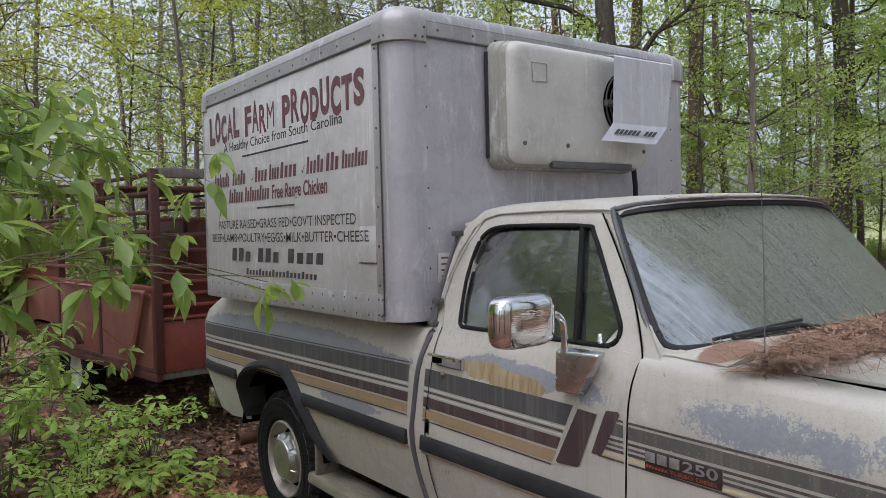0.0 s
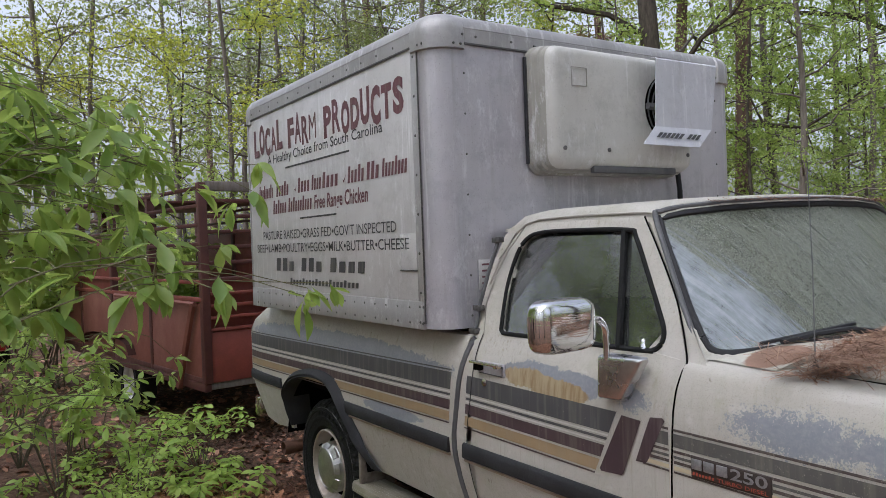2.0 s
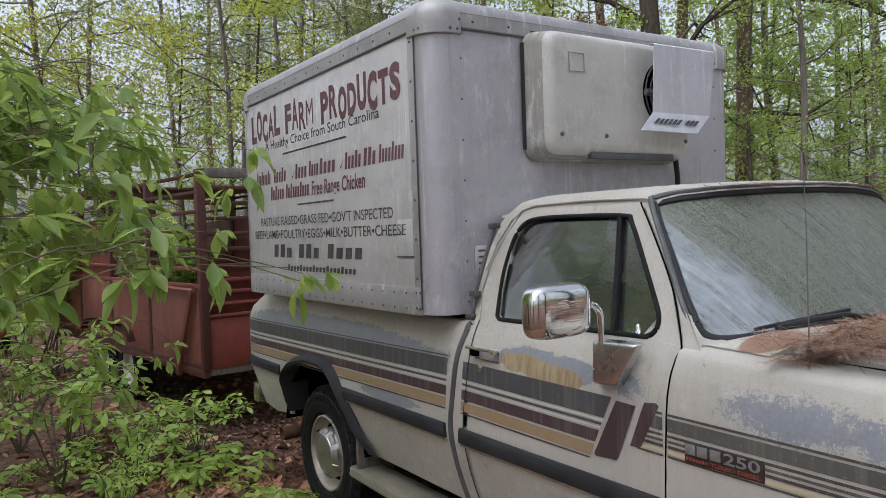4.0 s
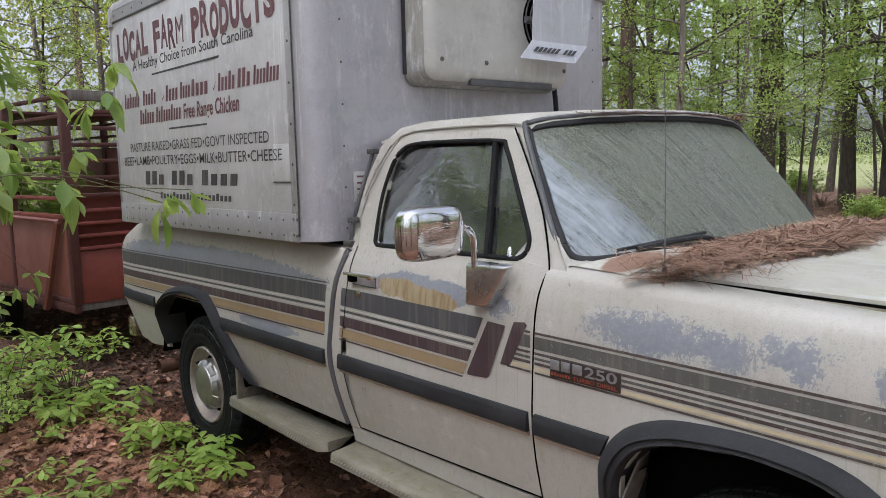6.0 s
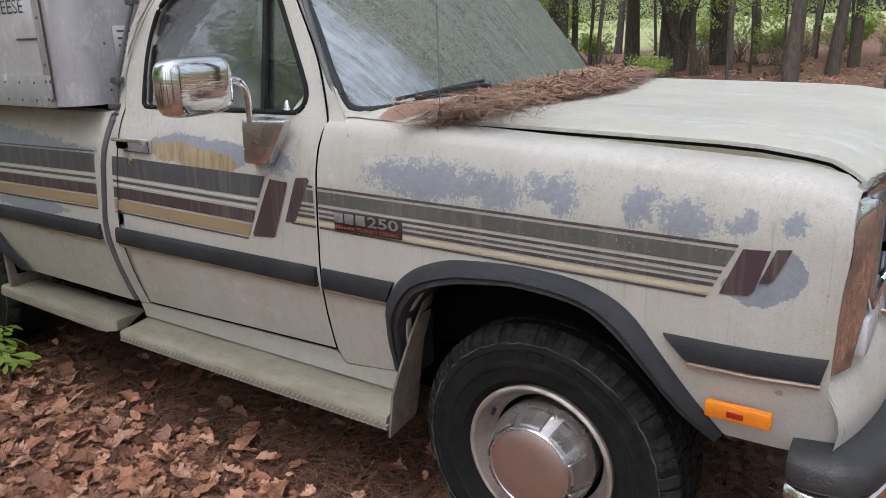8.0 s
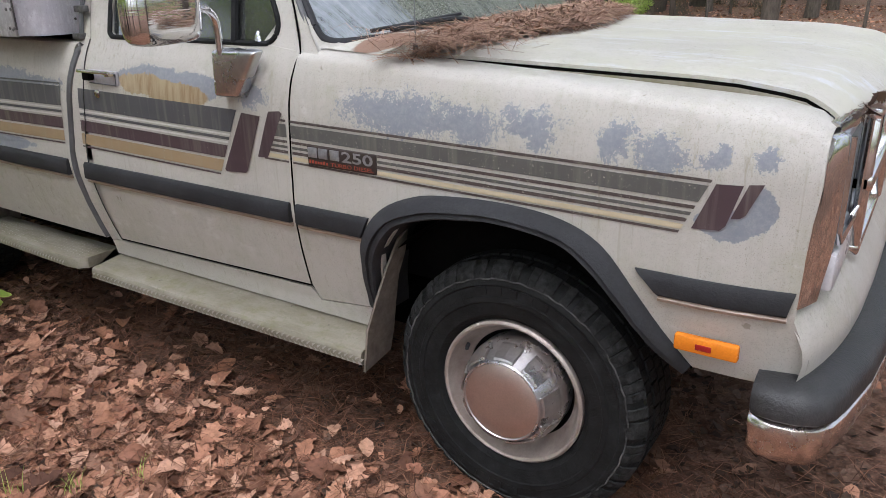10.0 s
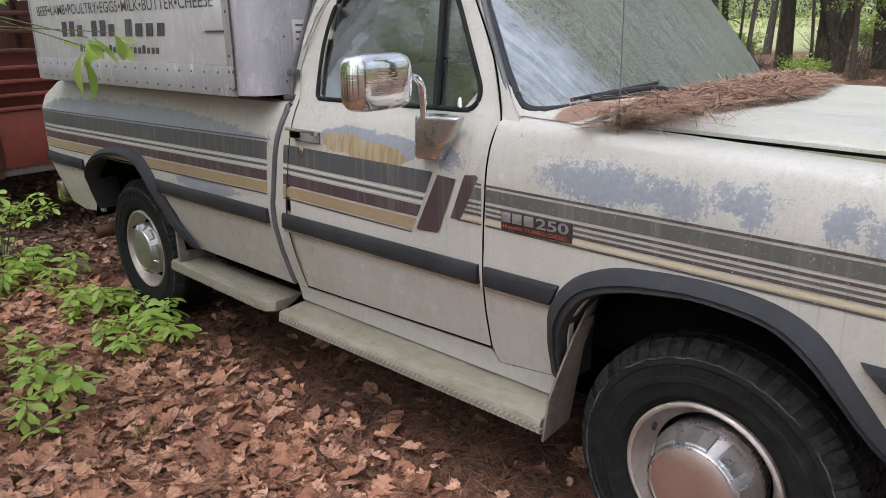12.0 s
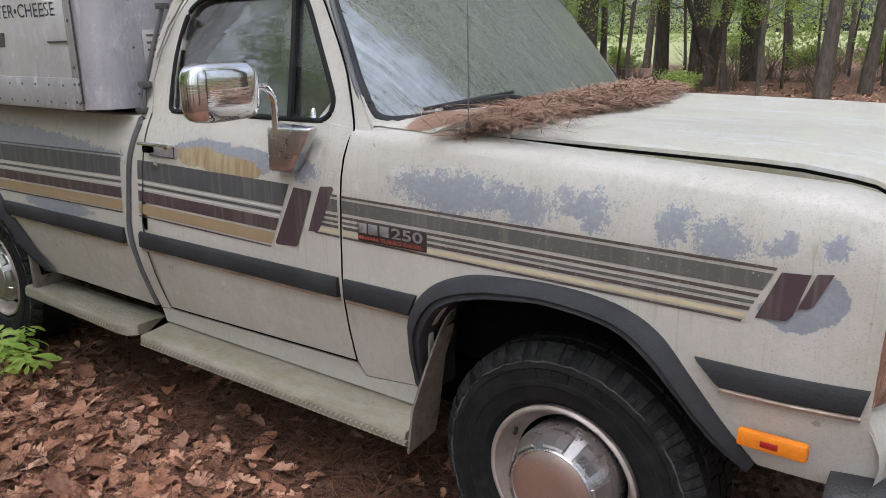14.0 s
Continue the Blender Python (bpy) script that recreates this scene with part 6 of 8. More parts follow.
flat(bm, [(-3.40, 2.138), (-2.57, 2.138), (-2.57, 2.148), (-3.40, 2.148)], YT)
flat(bm, [(-3.21, 1.838), (-2.74, 1.838), (-2.74, 1.847), (-3.21, 1.847)], YT)
part("sign_rule", bm, INK_BLACK, sign, smooth=False)
for x, w_, nl in ((-3.85, 0.24, 9), (-3.56, 0.20, 5), (-3.23, 0.17, 4), (-3.04, 0.13, 4), (-2.90, 0.20, 4), (-2.60, 0.18, 5), (-2.40, 0.13, 3), (-2.25, 0.23, 8)):
    word_bars("sign_word", x, 1.985, w_, 0.082, INK_MAROON, sign, YT, nl)
for x in (-3.92, -3.28, -2.655):
    bm = bmesh.new()
    flat(bm, [(x, 2.01), (x + 0.012, 1.99), (x + 0.04, 2.035), (x + 0.013, 2.005)], YT)
    part("sign_tick", bm, INK_MAROON, sign, smooth=False)
for x, w_, nl in ((-3.62, 0.215, 6), (-3.38, 0.34, 10)):
    word_bars("sign_word", x, 1.885, w_, 0.080, INK_MAROON, sign, YT, nl)
lettering("sign_word", "Free Range Chicken", -3.01, 1.885, 0.62, 0.072, INK_MAROON, sign, YT, 0.022, 0.12)
lettering("sign_word", "PASTURE RAISED\u2022GRASS FED\u2022GOV'T INSPECTED", -3.80, 1.733, 1.665, 0.050, INK_BLACK, sign, YT, 0.002)
lettering("sign_word", "BEEF\u2022LAMB\u2022POULTRY\u2022EGGS\u2022MILK\u2022BUTTER\u2022CHEESE", -3.915, 1.655, 1.885, 0.050, INK_BLACK, sign, YT, 0.002)
for x, w_, nl in ((-3.60, 0.30, 3), (-3.22, 0.30, 3), (-2.84, 0.42, 4)):
    word_bars("sign_number", x, 1.545, w_, 0.075, INK_BLACK, sign, YT, nl)
word_bars("sign_address", -3.39, 1.470, 0.88, 0.036, INK_BLACK, sign, YT, 20)

# ---------------------------------------------------------------- refrigeration unit on the front wall
unit = thing("refrigeration_unit", "stained white refrigeration unit bolted on the cargo box front wall", "refrigeration unit")
UX0, UX1, UY0, UY1, UZ0, UZ1 = BX1 + 0.001, -1.645, 0.402, 1.345, 1.960, 2.524
bm = bmesh.new()
secs = []
for x, ins in ((UX0, 0.0), (UX0 + 0.035, 0.001), (UX0 + 0.041, 0.007), (UX0 + 0.075, 0.008), (UX0 + 0.081, 0.014), (UX1 - 0.042, 0.017), (UX1 - 0.018, 0.026), (UX1 - 0.005, 0.042), (UX1, 0.064)):
    row = []
    y0, y1, z0, z1 = UY0 + ins, UY1 - ins, UZ0 + ins * 1.15, UZ1 - ins * 0.8
    r = 0.06
    for cy, cz, a0 in ((y0 + r, z0 + r, 180), (y1 - r, z0 + r, 270), (y1 - r, z1 - r, 0), (y0 + r, z1 - r, 90)):
        for k in range(6):
            a = radians(a0 + 18 * k)
            row.append(bm.verts.new((x, cy + r * math.cos(a), cz + r * math.sin(a))))
    secs.append(row)
# the ribbed sides are a darker grey than the cover face
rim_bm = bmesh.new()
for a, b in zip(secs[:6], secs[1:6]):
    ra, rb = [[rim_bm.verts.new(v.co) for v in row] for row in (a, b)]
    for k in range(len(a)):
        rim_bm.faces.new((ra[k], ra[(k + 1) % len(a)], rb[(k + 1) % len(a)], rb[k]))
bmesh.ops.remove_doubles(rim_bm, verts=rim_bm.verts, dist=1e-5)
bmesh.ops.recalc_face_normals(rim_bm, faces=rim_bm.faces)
part("cover_side", rim_bm, UNIT_GREY, unit, "ribbed cover side, darker grey than the face")
for a, b in zip(secs[5:], secs[6:]):
    for k in range(len(a)):
        bm.faces.new((a[k], a[(k + 1) % len(a)], b[(k + 1) % len(a)], b[k]))
bm.faces.new(secs[-1])
bmesh.ops.delete(bm, geom=[v for v in bm.verts if not v.link_faces], context="VERTS")
bmesh.ops.recalc_face_normals(bm, faces=bm.faces)
part("cover_face", bm, UNIT_WHITE, unit, "stained white cover face")
bm = bmesh.new()
tube(bm, [(UX0 + 0.006, UY0 - 0.003, UZ0 + 0.05), (UX0 + 0.006, UY0 - 0.003, UZ1 - 0.05)], 0.009, 6)
tube(bm, [(UX0 + 0.006, UY0 + 0.05, UZ1 + 0.002), (UX0 + 0.006, UY1 - 0.05, UZ1 + 0.002)], 0.007, 6)
part("wall_gasket", bm, RUBBER, unit)
bm = bmesh.new()
tube(bm, [(UX1 + 0.0035, y, z) for y, z in ((0.531, 2.335), (0.529, 2.416), (0.618, 2.416), (0.618, 2.337), (0.531, 2.335))], 0.0025, 5)
part("access_panel", bm, UNIT_GREY, unit)
bm = bmesh.new()
fan_ = lathe(bm, [(0.158, -0.004), (0.158, 0.003), (0.150, 0.004), (0.002, 0.004)], 40, (UX1, 1.145, 2.275), "x")
bm.faces.new(fan_[-1])
part("fan_opening", bm, DARK, unit)
bm = bmesh.new()
for r in (0.06, 0.09, 0.12, 0.15):
    tube(bm, [(UX1 + 0.010, 1.145 + r * math.cos(a), 2.275 + 1.05 * r * math.sin(a)) for a in np.linspace(0, 2 * math.pi, 25)], 0.004, 5, cap=False)
tube(bm, [(UX1 + 0.012, 0.99, 2.275), (UX1 + 0.012, 1.29, 2.28)], 0.018, 5)
part("fan_guard", bm, GREY_TRIM, unit)
# plate in front, held off the cover, with a turned-up lip
bm = bmesh.new()
PX = -1.555
P = [((PX - 0.05, 0.970, 2.486), (PX - 0.05, 1.398, 2.489)), ((PX - 0.006, 0.969, 2.482), (PX - 0.006, 1.396, 2.485)), ((PX, 0.969, 2.474), (PX, 1.394, 2.477)), ((PX + 0.002, 0.949, 2.168), (PX + 0.002, 1.341, 2.170)),
     ((PX + 0.030, 0.836, 2.080), (PX + 0.030, 1.213, 2.078))]
rows_ = [[bm.verts.new(Vector(a).lerp(Vector(b), t)) for t in np.linspace(0, 1, 5)] for a, b in P]
for a, b in zip(rows_, rows_[1:]):
    for k in range(4):
        bm.faces.new((a[k], a[k + 1], b[k + 1], b[k]))
bmesh.ops.recalc_face_normals(bm, faces=bm.faces)
bmesh.ops.solidify(bm, geom=bm.faces, thickness=0.004)
part("front_plate", bm, UNIT_PLATE, unit, "pale steel deflector plate", smooth=False)
def on_lip(u, w):
    """A point just before the plate's lip: u across it, w down it."""
    a, b = Vector(P[3][0]).lerp(Vector(P[3][1]), u), Vector(P[4][0]).lerp(Vector(P[4][1]), u)
    return a.lerp(b, w) + Vector((0.006, 0, 0.001))


for k in range(10):
    if k == 6:
        continue
    u = 0.12 + 0.076 * k
    bm = bmesh.new()
    bm.faces.new([bm.verts.new(on_lip(*q)) for q in ((u, 0.62), (u + 0.058, 0.62), (u + 0.066, 0.34), (u + 0.008, 0.34))])
    part("plate_mark", bm, INK_BLACK, unit, "plain black shape", smooth=False)
boxed("air_outlet", (UX1 - 0.036, 0.66, UZ0 + 0.004), (UX1 - 0.010, 1.20, UZ0 + 0.034), GREY_TRIM, unit, 0.004, "dark air outlet below the cover")
bm = bmesh.new()
for p in ((0.482, 2.064), (0.745, 2.064), (1.276, 2.058)):
    bm = bmesh.new()
    lathe(bm, [(0.010, -0.002), (0.010, 0.006), (0.006, 0.008), (0.001, 0.008)], 10, (UX1 - 0.002, p[0], p[1]), "x")
    part("bolt", bm, RIVET, unit)
bm = bmesh.new()
tube(bm, [(UX0 + 0.03, 1.350, 1.985), (UX0 + 0.03, 1.362, 1.90), (UX0 + 0.03, 1.366, 1.35)], 0.013, 8)
part("drain_hose", bm, RUBBER, unit, "black drain hose")
boxed("under_tray", (UX0 + 0.02, 0.80, UZ0 + 0.004), (UX1 - 0.02, 1.16, UZ0 + 0.020), UNIT_GREY, unit, 0.006)

# ---------------------------------------------------------------- stock trailer behind the truck
TR = pose(-5.62, 0.05, 0, 0, 0, 6.5)
trailer = thing("stock_trailer", "rusty red slatted livestock trailer standing behind the truck", "livestock trailer")
trailer.matrix_basis = TR
TL, TW, TZ0, TZ1 = 4.9, 1.95, 0.57, 2.25
for x in (0.0, -1.25, -2.45, -3.65, -TL):
    boxed("side_post", (x - 0.035, -0.03, TZ0), (x + 0.035, 0.04, TZ1), TRAILER_DARK, trailer, 0.006)
    boxed("side_post", (x - 0.035, TW - 0.04, TZ0), (x + 0.035, TW + 0.03, TZ1), TRAILER_DARK, trailer, 0.006)
for y in (0.62, 1.30):
    boxed("front_post", (-0.03, y - 0.03, TZ0), (0.03, y + 0.03, TZ1), TRAILER_DARK, trailer, 0.006)
    boxed("rear_post", (-TL - 0.03, y - 0.03, TZ0), (-TL + 0.03, y + 0.03, TZ1), TRAILER_DARK, trailer, 0.006)
boxed("front_panel", (-0.02, 0.04, TZ0), (0.016, TW - 0.04, 0.995), TRAILER_RED, trailer, 0.006, "rusty red solid front panel")
for z in (1.00, 1.10, 1.20, 1.30):
    boxed("front_slat", (-0.02, 0.04, z), (0.03, TW - 0.04, z + 0.028), TRAILER_RED, trailer, 0.006)
boxed("front_sheet", (-0.06, 0.05, 1.0), (-0.045, TW - 0.05, 1.42), TRAILER_RED, trailer, 0.003)
for z in (1.42, 1.56, 1.69, 1.82, 1.95, 2.08):
    boxed("front_slat", (-0.02, 0.04, z), (0.03, TW - 0.04, z + 0.032), TRAILER_DARK, trailer, 0.006)
boxed("top_board", (-0.03, 0.03, TZ1 - 0.07), (0.045, TW - 0.03, TZ1 + 0.01), GREY_WOOD, trailer, 0.006, "weathered grey top board")
for y, o in ((0.0, -1), (TW, 1)):
    ys = sorted((y, y + o * 0.022))
    for x0, x1 in ((-1.215, -0.035), (-2.415, -1.285), (-3.615, -2.485), (-TL + 0.035, -3.685)):
        boxed("side_panel", (x0, ys[0], TZ0 + 0.04), (x1, ys[1], 1.24), TRAILER_PINK, trailer, 0.004, "faded red sheet side panel")
        bm = bmesh.new()
        block(bm, (x0, ys[0] - 0.008, TZ0), (x1, ys[1] + 0.008, TZ0 + 0.045), 0.005)
        part("side_sill", bm, TRAILER_DARK, trailer)
    for z in (1.25, 1.40, 1.56, 1.72, 1.88, 2.04, 2.19):
        ys2 = sorted((y, y + o * 0.032))
        boxed("side_slat", (-TL, ys2[0], z), (0.0, ys2[1], z + (0.04 if z < 1.3 else 0.032)), TRAILER_RED if z < 1.5 else TRAILER_DARK, trailer, 0.006)
    boxed("side_sheet", (-TL, ys[0] + 0.012 * -o, 1.29), (-2.45, ys[1] + 0.012 * -o, 1.9), TRAILER_RED, trailer, 0.003)
bm = bmesh.new()
tube(bm, [(-0.10, -0.06, 1.23), (-0.45, -0.07, 0.50)], 0.03, 6)
tube(bm, [(-0.06, -0.06, 1.235), (-2.2, -0.06, 1.25)], 0.022, 6)
part("side_brace", bm, TRAILER_PINK, trailer)
boxed("trailer_floor", (-TL, 0.0, TZ0 - 0.06), (0.0, TW, TZ0), GREY_WOOD, trailer, 0.006)
boxed("floor_beam", (-TL, -0.03, TZ0 - 0.07), (0.02, 0.03, TZ0), TRAILER_DARK, trailer, 0.008)
boxed("hitch_beam", (0.0, TW / 2 - 0.06, TZ0 - 0.08), (1.05, TW / 2 + 0.06, TZ0), TRAILER_DARK, trailer, 0.01)
boxed("roof_front", (-TL, 0.0, TZ1), (-TL + 2.2, TW, TZ1 + 0.03), TRAILER_DARK, trailer, 0.005)
for x in (-2.15, -3.0):
    for y, o in ((0.02, 1), (TW - 0.02, -1)):
        w = new("trailer_wheel")
        w.parent = trailer
        bm = bmesh.new()
        lathe(bm, [(0.19, 0.02 * o), (0.20, 0.0), (0.30, -0.01 * o), (0.34, 0.02 * o), (0.345, 0.10 * o), (0.33, 0.19 * o), (0.19, 0.19 * o)], 36, (x, y, 0.345))
        bmesh.ops.recalc_face_normals(bm, faces=bm.faces)
        part("tyre", bm, TYRE, w)
        bm = bmesh.new()
        r_ = lathe(bm, [(0.195, 0.01 * o), (0.18, 0.02 * o), (0.165, 0.06 * o), (0.10, 0.075 * o), (0.08, 0.05 * o), (0.05, 0.045 * o), (0.01, 0.045 * o)], 30, (x, y, 0.345))
        bm.faces.new(r_[-1])
        bmesh.ops.recalc_face_normals(bm, faces=bm.faces)
        part("rim", bm, WHITE_RIM, w, "white spoke rim")
for y in (-0.10, TW - 0.12):
    bm = bmesh.new()
    pts = [(-1.72, 0.66), (-1.80, 0.76), (-1.98, 0.80), (-3.18, 0.80), (-3.36, 0.76), (-3.44, 0.66)]
    a = [bm.verts.new((x, y, z)) for x, z in pts]
    b = [bm.verts.new((x, y + 0.22, z)) for x, z in pts]
    for k in range(len(pts) - 1):
        bm.faces.new((a[k], a[k + 1], b[k + 1], b[k]))
    bmesh.ops.solidify(bm, geom=bm.faces, thickness=0.006)
    part("wheel_guard", bm, TRAILER_DARK, trailer)


# ---------------------------------------------------------------- red car standing beyond the trailer
CAR_RED = plain("faded_red_car_paint", (0.50, 0.045, 0.050), (0.38, 0.032, 0.035), 4, 0.35, 0, 0.05, 80)
car = thing("car", "red car standing half hidden behind green shrubs", "car")
car.matrix_basis = pose(-12.3, -1.78, 0, 0, 0, 3)
bm = bmesh.new()
secs = []
for x, w_, zb, zt in ((0.0, 0.74, 0.42, 0.78), (-0.06, 0.80, 0.30, 0.90), (-0.30, 0.86, 0.26, 0.97), (-1.25, 0.88, 0.24, 1.03), (-2.6, 0.88, 0.24, 1.02), (-3.9, 0.86, 0.26, 1.00), (-4.35, 0.80, 0.34, 0.94), (-4.42, 0.72, 0.44, 0.80)):
    half = [(w_ * 0.94, zb), (w_, zb + 0.12), (w_, zt - 0.20), (w_ * 0.96, zt - 0.06), (w_ * 0.80, zt), (0.0, zt + 0.03)]
    secs.append([bm.verts.new((x, y, z)) for y, z in half] + [bm.verts.new((x, -y, z)) for y, z in half[-2::-1]])
for a, b in zip(secs, secs[1:]):
    for k in range(len(a)):
        bm.faces.new((a[k], a[(k + 1) % len(a)], b[(k + 1) % len(a)], b[k]))
bm.faces.new(secs[0])
bm.faces.new(secs[-1])
bmesh.ops.recalc_face_normals(bm, faces=bm.faces)
part("body", bm, CAR_RED, car, "red painted car body")
bm = bmesh.new()
ring_a = [bm.verts.new(p) for p in ((-1.25, 0.76, 1.01), (-1.25, -0.76, 1.01), (-3.75, -0.76, 1.0), (-3.75, 0.76, 1.0))]
ring_b = [bm.verts.new(p) for p in ((-1.95, 0.58, 1.42), (-1.95, -0.58, 1.42), (-3.15, -0.58, 1.42), (-3.15, 0.58, 1.42))]
for k in range(4):
    bm.faces.new((ring_a[k], ring_a[(k + 1) % 4], ring_b[(k + 1) % 4], ring_b[k]))
bmesh.ops.recalc_face_normals(bm, faces=bm.faces)
part("window_band", bm, INTERIOR, car, "dark car windows")
boxed("roof", (-3.2, -0.60, 1.405), (-1.9, 0.60, 1.445), CAR_RED, car, 0.015)
boxed("grille", (-0.03, -0.62, 0.42), (0.015, 0.62, 0.72), DARK, car, 0.01, "dark grille and bumper opening")
for y in (-0.58, 0.58):
    boxed("headlight", (-0.05, y - 0.14, 0.70), (0.012, y + 0.14, 0.80), LAMP_WHITE, car, 0.015)
for x in (-0.80, -3.45):
    for y, o in ((0.87, -1), (-0.87, 1)):
        w = new("wheel")
        w.parent = car
        bm = bmesh.new()
        lathe(bm, [(0.19, 0.02 * o), (0.20, 0.0), (0.29, -0.008 * o), (0.315, 0.03 * o), (0.315, 0.16 * o), (0.19, 0.18 * o)], 28, (x, y, 0.315))
        bmesh.ops.recalc_face_normals(bm, faces=bm.faces)
        part("tyre", bm, TYRE, w)
        bm = bmesh.new()
        r_ = lathe(bm, [(0.195, 0.01 * o), (0.17, 0.04 * o), (0.06, 0.03 * o), (0.01, 0.025 * o)], 28, (x, y, 0.315))
        bm.faces.new(r_[-1])
        bmesh.ops.recalc_face_normals(bm, faces=bm.faces)
        part("rim", bm, REAR_HUB, w)


# ---------------------------------------------------------------- ground
def ground_z(x, y):
    far = max(0.0, math.hypot(x + 1, y) - 9.0)
    return 0.012 * noise.noise(Vector((x * 1.7, y * 1.7, 0))) + 0.10 * min(1, far / 10) * noise.noise(Vector((x * 0.22, y * 0.22, 3)))


bm = bmesh.new()
radii = [0.0] + [0.35 * 1.062 ** k for k in range(120)]
radii = [r for r in radii if r < 450] + [450.0]
prev = None
for r in radii:
    if r == 0:
        c = bm.verts.new((-1.0, -0.5, ground_z(-1.0, -0.5)))
        prev = [c]
        continue
    row = []
    for k in range(96):
        a = 2 * math.pi * k / 96
        x, y = -1.0 + r * math.cos(a), -0.5 + r * math.sin(a)
        row.append(bm.verts.new((x, y, ground_z(x, y))))
    for k in range(96):
        if len(prev) == 1:
            bm.faces.new((prev[0], row[k], row[(k + 1) % 96]))
        else:
            bm.faces.new((prev[k], row[k], row[(k + 1) % 96], prev[(k + 1) % 96]))
    prev = row
bmesh.ops.recalc_face_normals(bm, faces=bm.faces)
ground = link("ground", bm, GROUND)
tagged(ground, "brown forest floor of dead leaves with a pale meadow beyond", "ground", kind="structure")


# ---------------------------------------------------------------- scattered leaves
def mesh_object(name, verts, faces, material, parent=None, smooth=True):
    me = bpy.data.meshes.new(name)
    me.from_pydata(verts.tolist() if hasattr(verts, "tolist") else verts, [], faces)
    if smooth:
        me.shade_smooth()
    me.materials.append(material)
    ob = new(name, me)
    if parent is not None:
        ob.parent = parent
    return ob


def turn_matrices(rng, n, tilt):
    """n random turns: any heading, leaning by about tilt radians."""
    a = rng.uniform(0, 2 * np.pi, n)
    b, c = rng.normal(0, tilt, n), rng.normal(0, tilt, n)
    ca, sa, cb, sb, cc, sc = np.cos(a), np.sin(a), np.cos(b), np.sin(b), np.cos(c), np.sin(c)
    R = np.empty((n, 3, 3))
    R[:, 0, 0], R[:, 0, 1], R[:, 0, 2] = ca * cb, ca * sb * sc - sa * cc, ca * sb * cc + sa * sc
    R[:, 1, 0], R[:, 1, 1], R[:, 1, 2] = sa * cb, sa * sb * sc + ca * cc, sa * sb * cc - ca * sc
    R[:, 2, 0], R[:, 2, 1], R[:, 2, 2] = -sb, cb * sc, cb * cc
    return R


def oak_leaf(rng, lobes=1.0):
    """A dead leaf of unit length, more or less lobed, curled and torn."""
    rows = 11
    t = np.linspace(0, 1, rows)
    plain_w = 0.30 * np.sin(np.pi * t ** 0.85) ** 0.8 + 0.012
    lobed = np.array([0.02, 0.05, 0.24, 0.11, 0.33, 0.15, 0.36, 0.16, 0.25, 0.11, 0.015])
    w = (lobed * lobes + plain_w * (1 - lobes)) * rng.uniform(0.8, 1.2) 
    sweep = np.array([0, 0, 0.06, 0, 0.08, 0, 0.08, 0, 0.07, 0, 0]) * lobes
    c1, c2, c3 = rng.uniform(-0.7, 1.0), rng.uniform(-0.5, 2.0), rng.uniform(-0.6, 0.6)
    bend = rng.uniform(-0.25, 0.25)
    pts = []
    for i in range(rows):
        for s in (-1, 0, 1):
            y = s * w[i] * rng.uniform(0.72, 1.22)
            x = t[i] + sweep[i] * abs(s)
            z = c1 * (x - 0.5) ** 2 * 0.7 + c2 * y * y * 1.3 + c3 * y * (x - 0.5) + (0.03 if s else 0) * rng.uniform(-1, 1)
            pts.append((x - 0.5, y + bend * (x - 0.5) ** 2, z))
    faces = []
    for i in range(rows - 1):
        for s in (0, 1):
            faces.append((3 * i + s, 3 * i + s + 1, 3 * i + s + 4, 3 * i + s + 3))
    return np.array(pts), faces


def scatter(name, shapes, places, sizes, tilt, rng, material, label, lift=0.0, category="leaf litter"):
    """Copies of leaf shapes at places (n x 3) as one joined mesh of stuff."""
    n = len(places)
    R = turn_matrices(rng, n, tilt)
    verts, faces, base = [], [], 0
    pick = rng.integers(0, len(shapes), n)
    for k, (pv, pf) in enumerate(shapes):
        idx = np.where(pick == k)[0]
        if not len(idx):
            continue
        q = np.einsum("nij,vj->nvi", R[idx], pv) * sizes[idx][:, None, None] + places[idx][:, None, :]
        low = q[:, :, 2].min(axis=1) - places[idx][:, 2]
        q[:, :, 2] += (lift - np.minimum(low, 0) * 0.55)[:, None]
        verts.append(q.reshape(-1, 3))
        m = len(pv)
        fa = np.array(pf)
        faces.append((fa[None] + (base + np.arange(len(idx)) * m)[:, None, None]).reshape(-1, fa.shape[1]))
        base += m * len(idx)
    ob = mesh_object(name, np.concatenate(verts), np.concatenate(faces).tolist(), material)
    return tagged(ob, label, category, kind="stuff")


rng = np.random.default_rng(11)
OAK = [oak_leaf(rng, l) for l in (1.0, 0.9, 0.7, 0.8, 0.6, 0.9, 0.6, 0.4, 1.0, 0.3, 0.7, 0.1, 0.8, 0.0, 0.5, 1.0, 0.2, 0.6, 0.0, 0.9)]


def coarse(shape):
    """The same leaf with every second row left out, for far and small ones."""
    pv, _ = shape
    rows = pv.reshape(-1, 3, 3)[::2]
    k = len(rows)
    return rows.reshape(-1, 3), [(3 * i + s, 3 * i + s + 1, 3 * i + s + 4, 3 * i + s + 3) for i in range(k - 1) for s in (0, 1)]


OAK_FAR = [coarse(o) for o in OAK]
OAK_PLAIN = [coarse(o) for o in OAK_FAR]


def spread(rng, n, x0, x1, y0, y1, keep=None):
    p = np.column_stack([rng.uniform(x0, x1, n), rng.uniform(y0, y1, n), np.zeros(n)])
    if keep is not None:
        p = p[keep(p)]
    p[:, 2] = [ground_z(x, y) for x, y, _ in p]
    return p


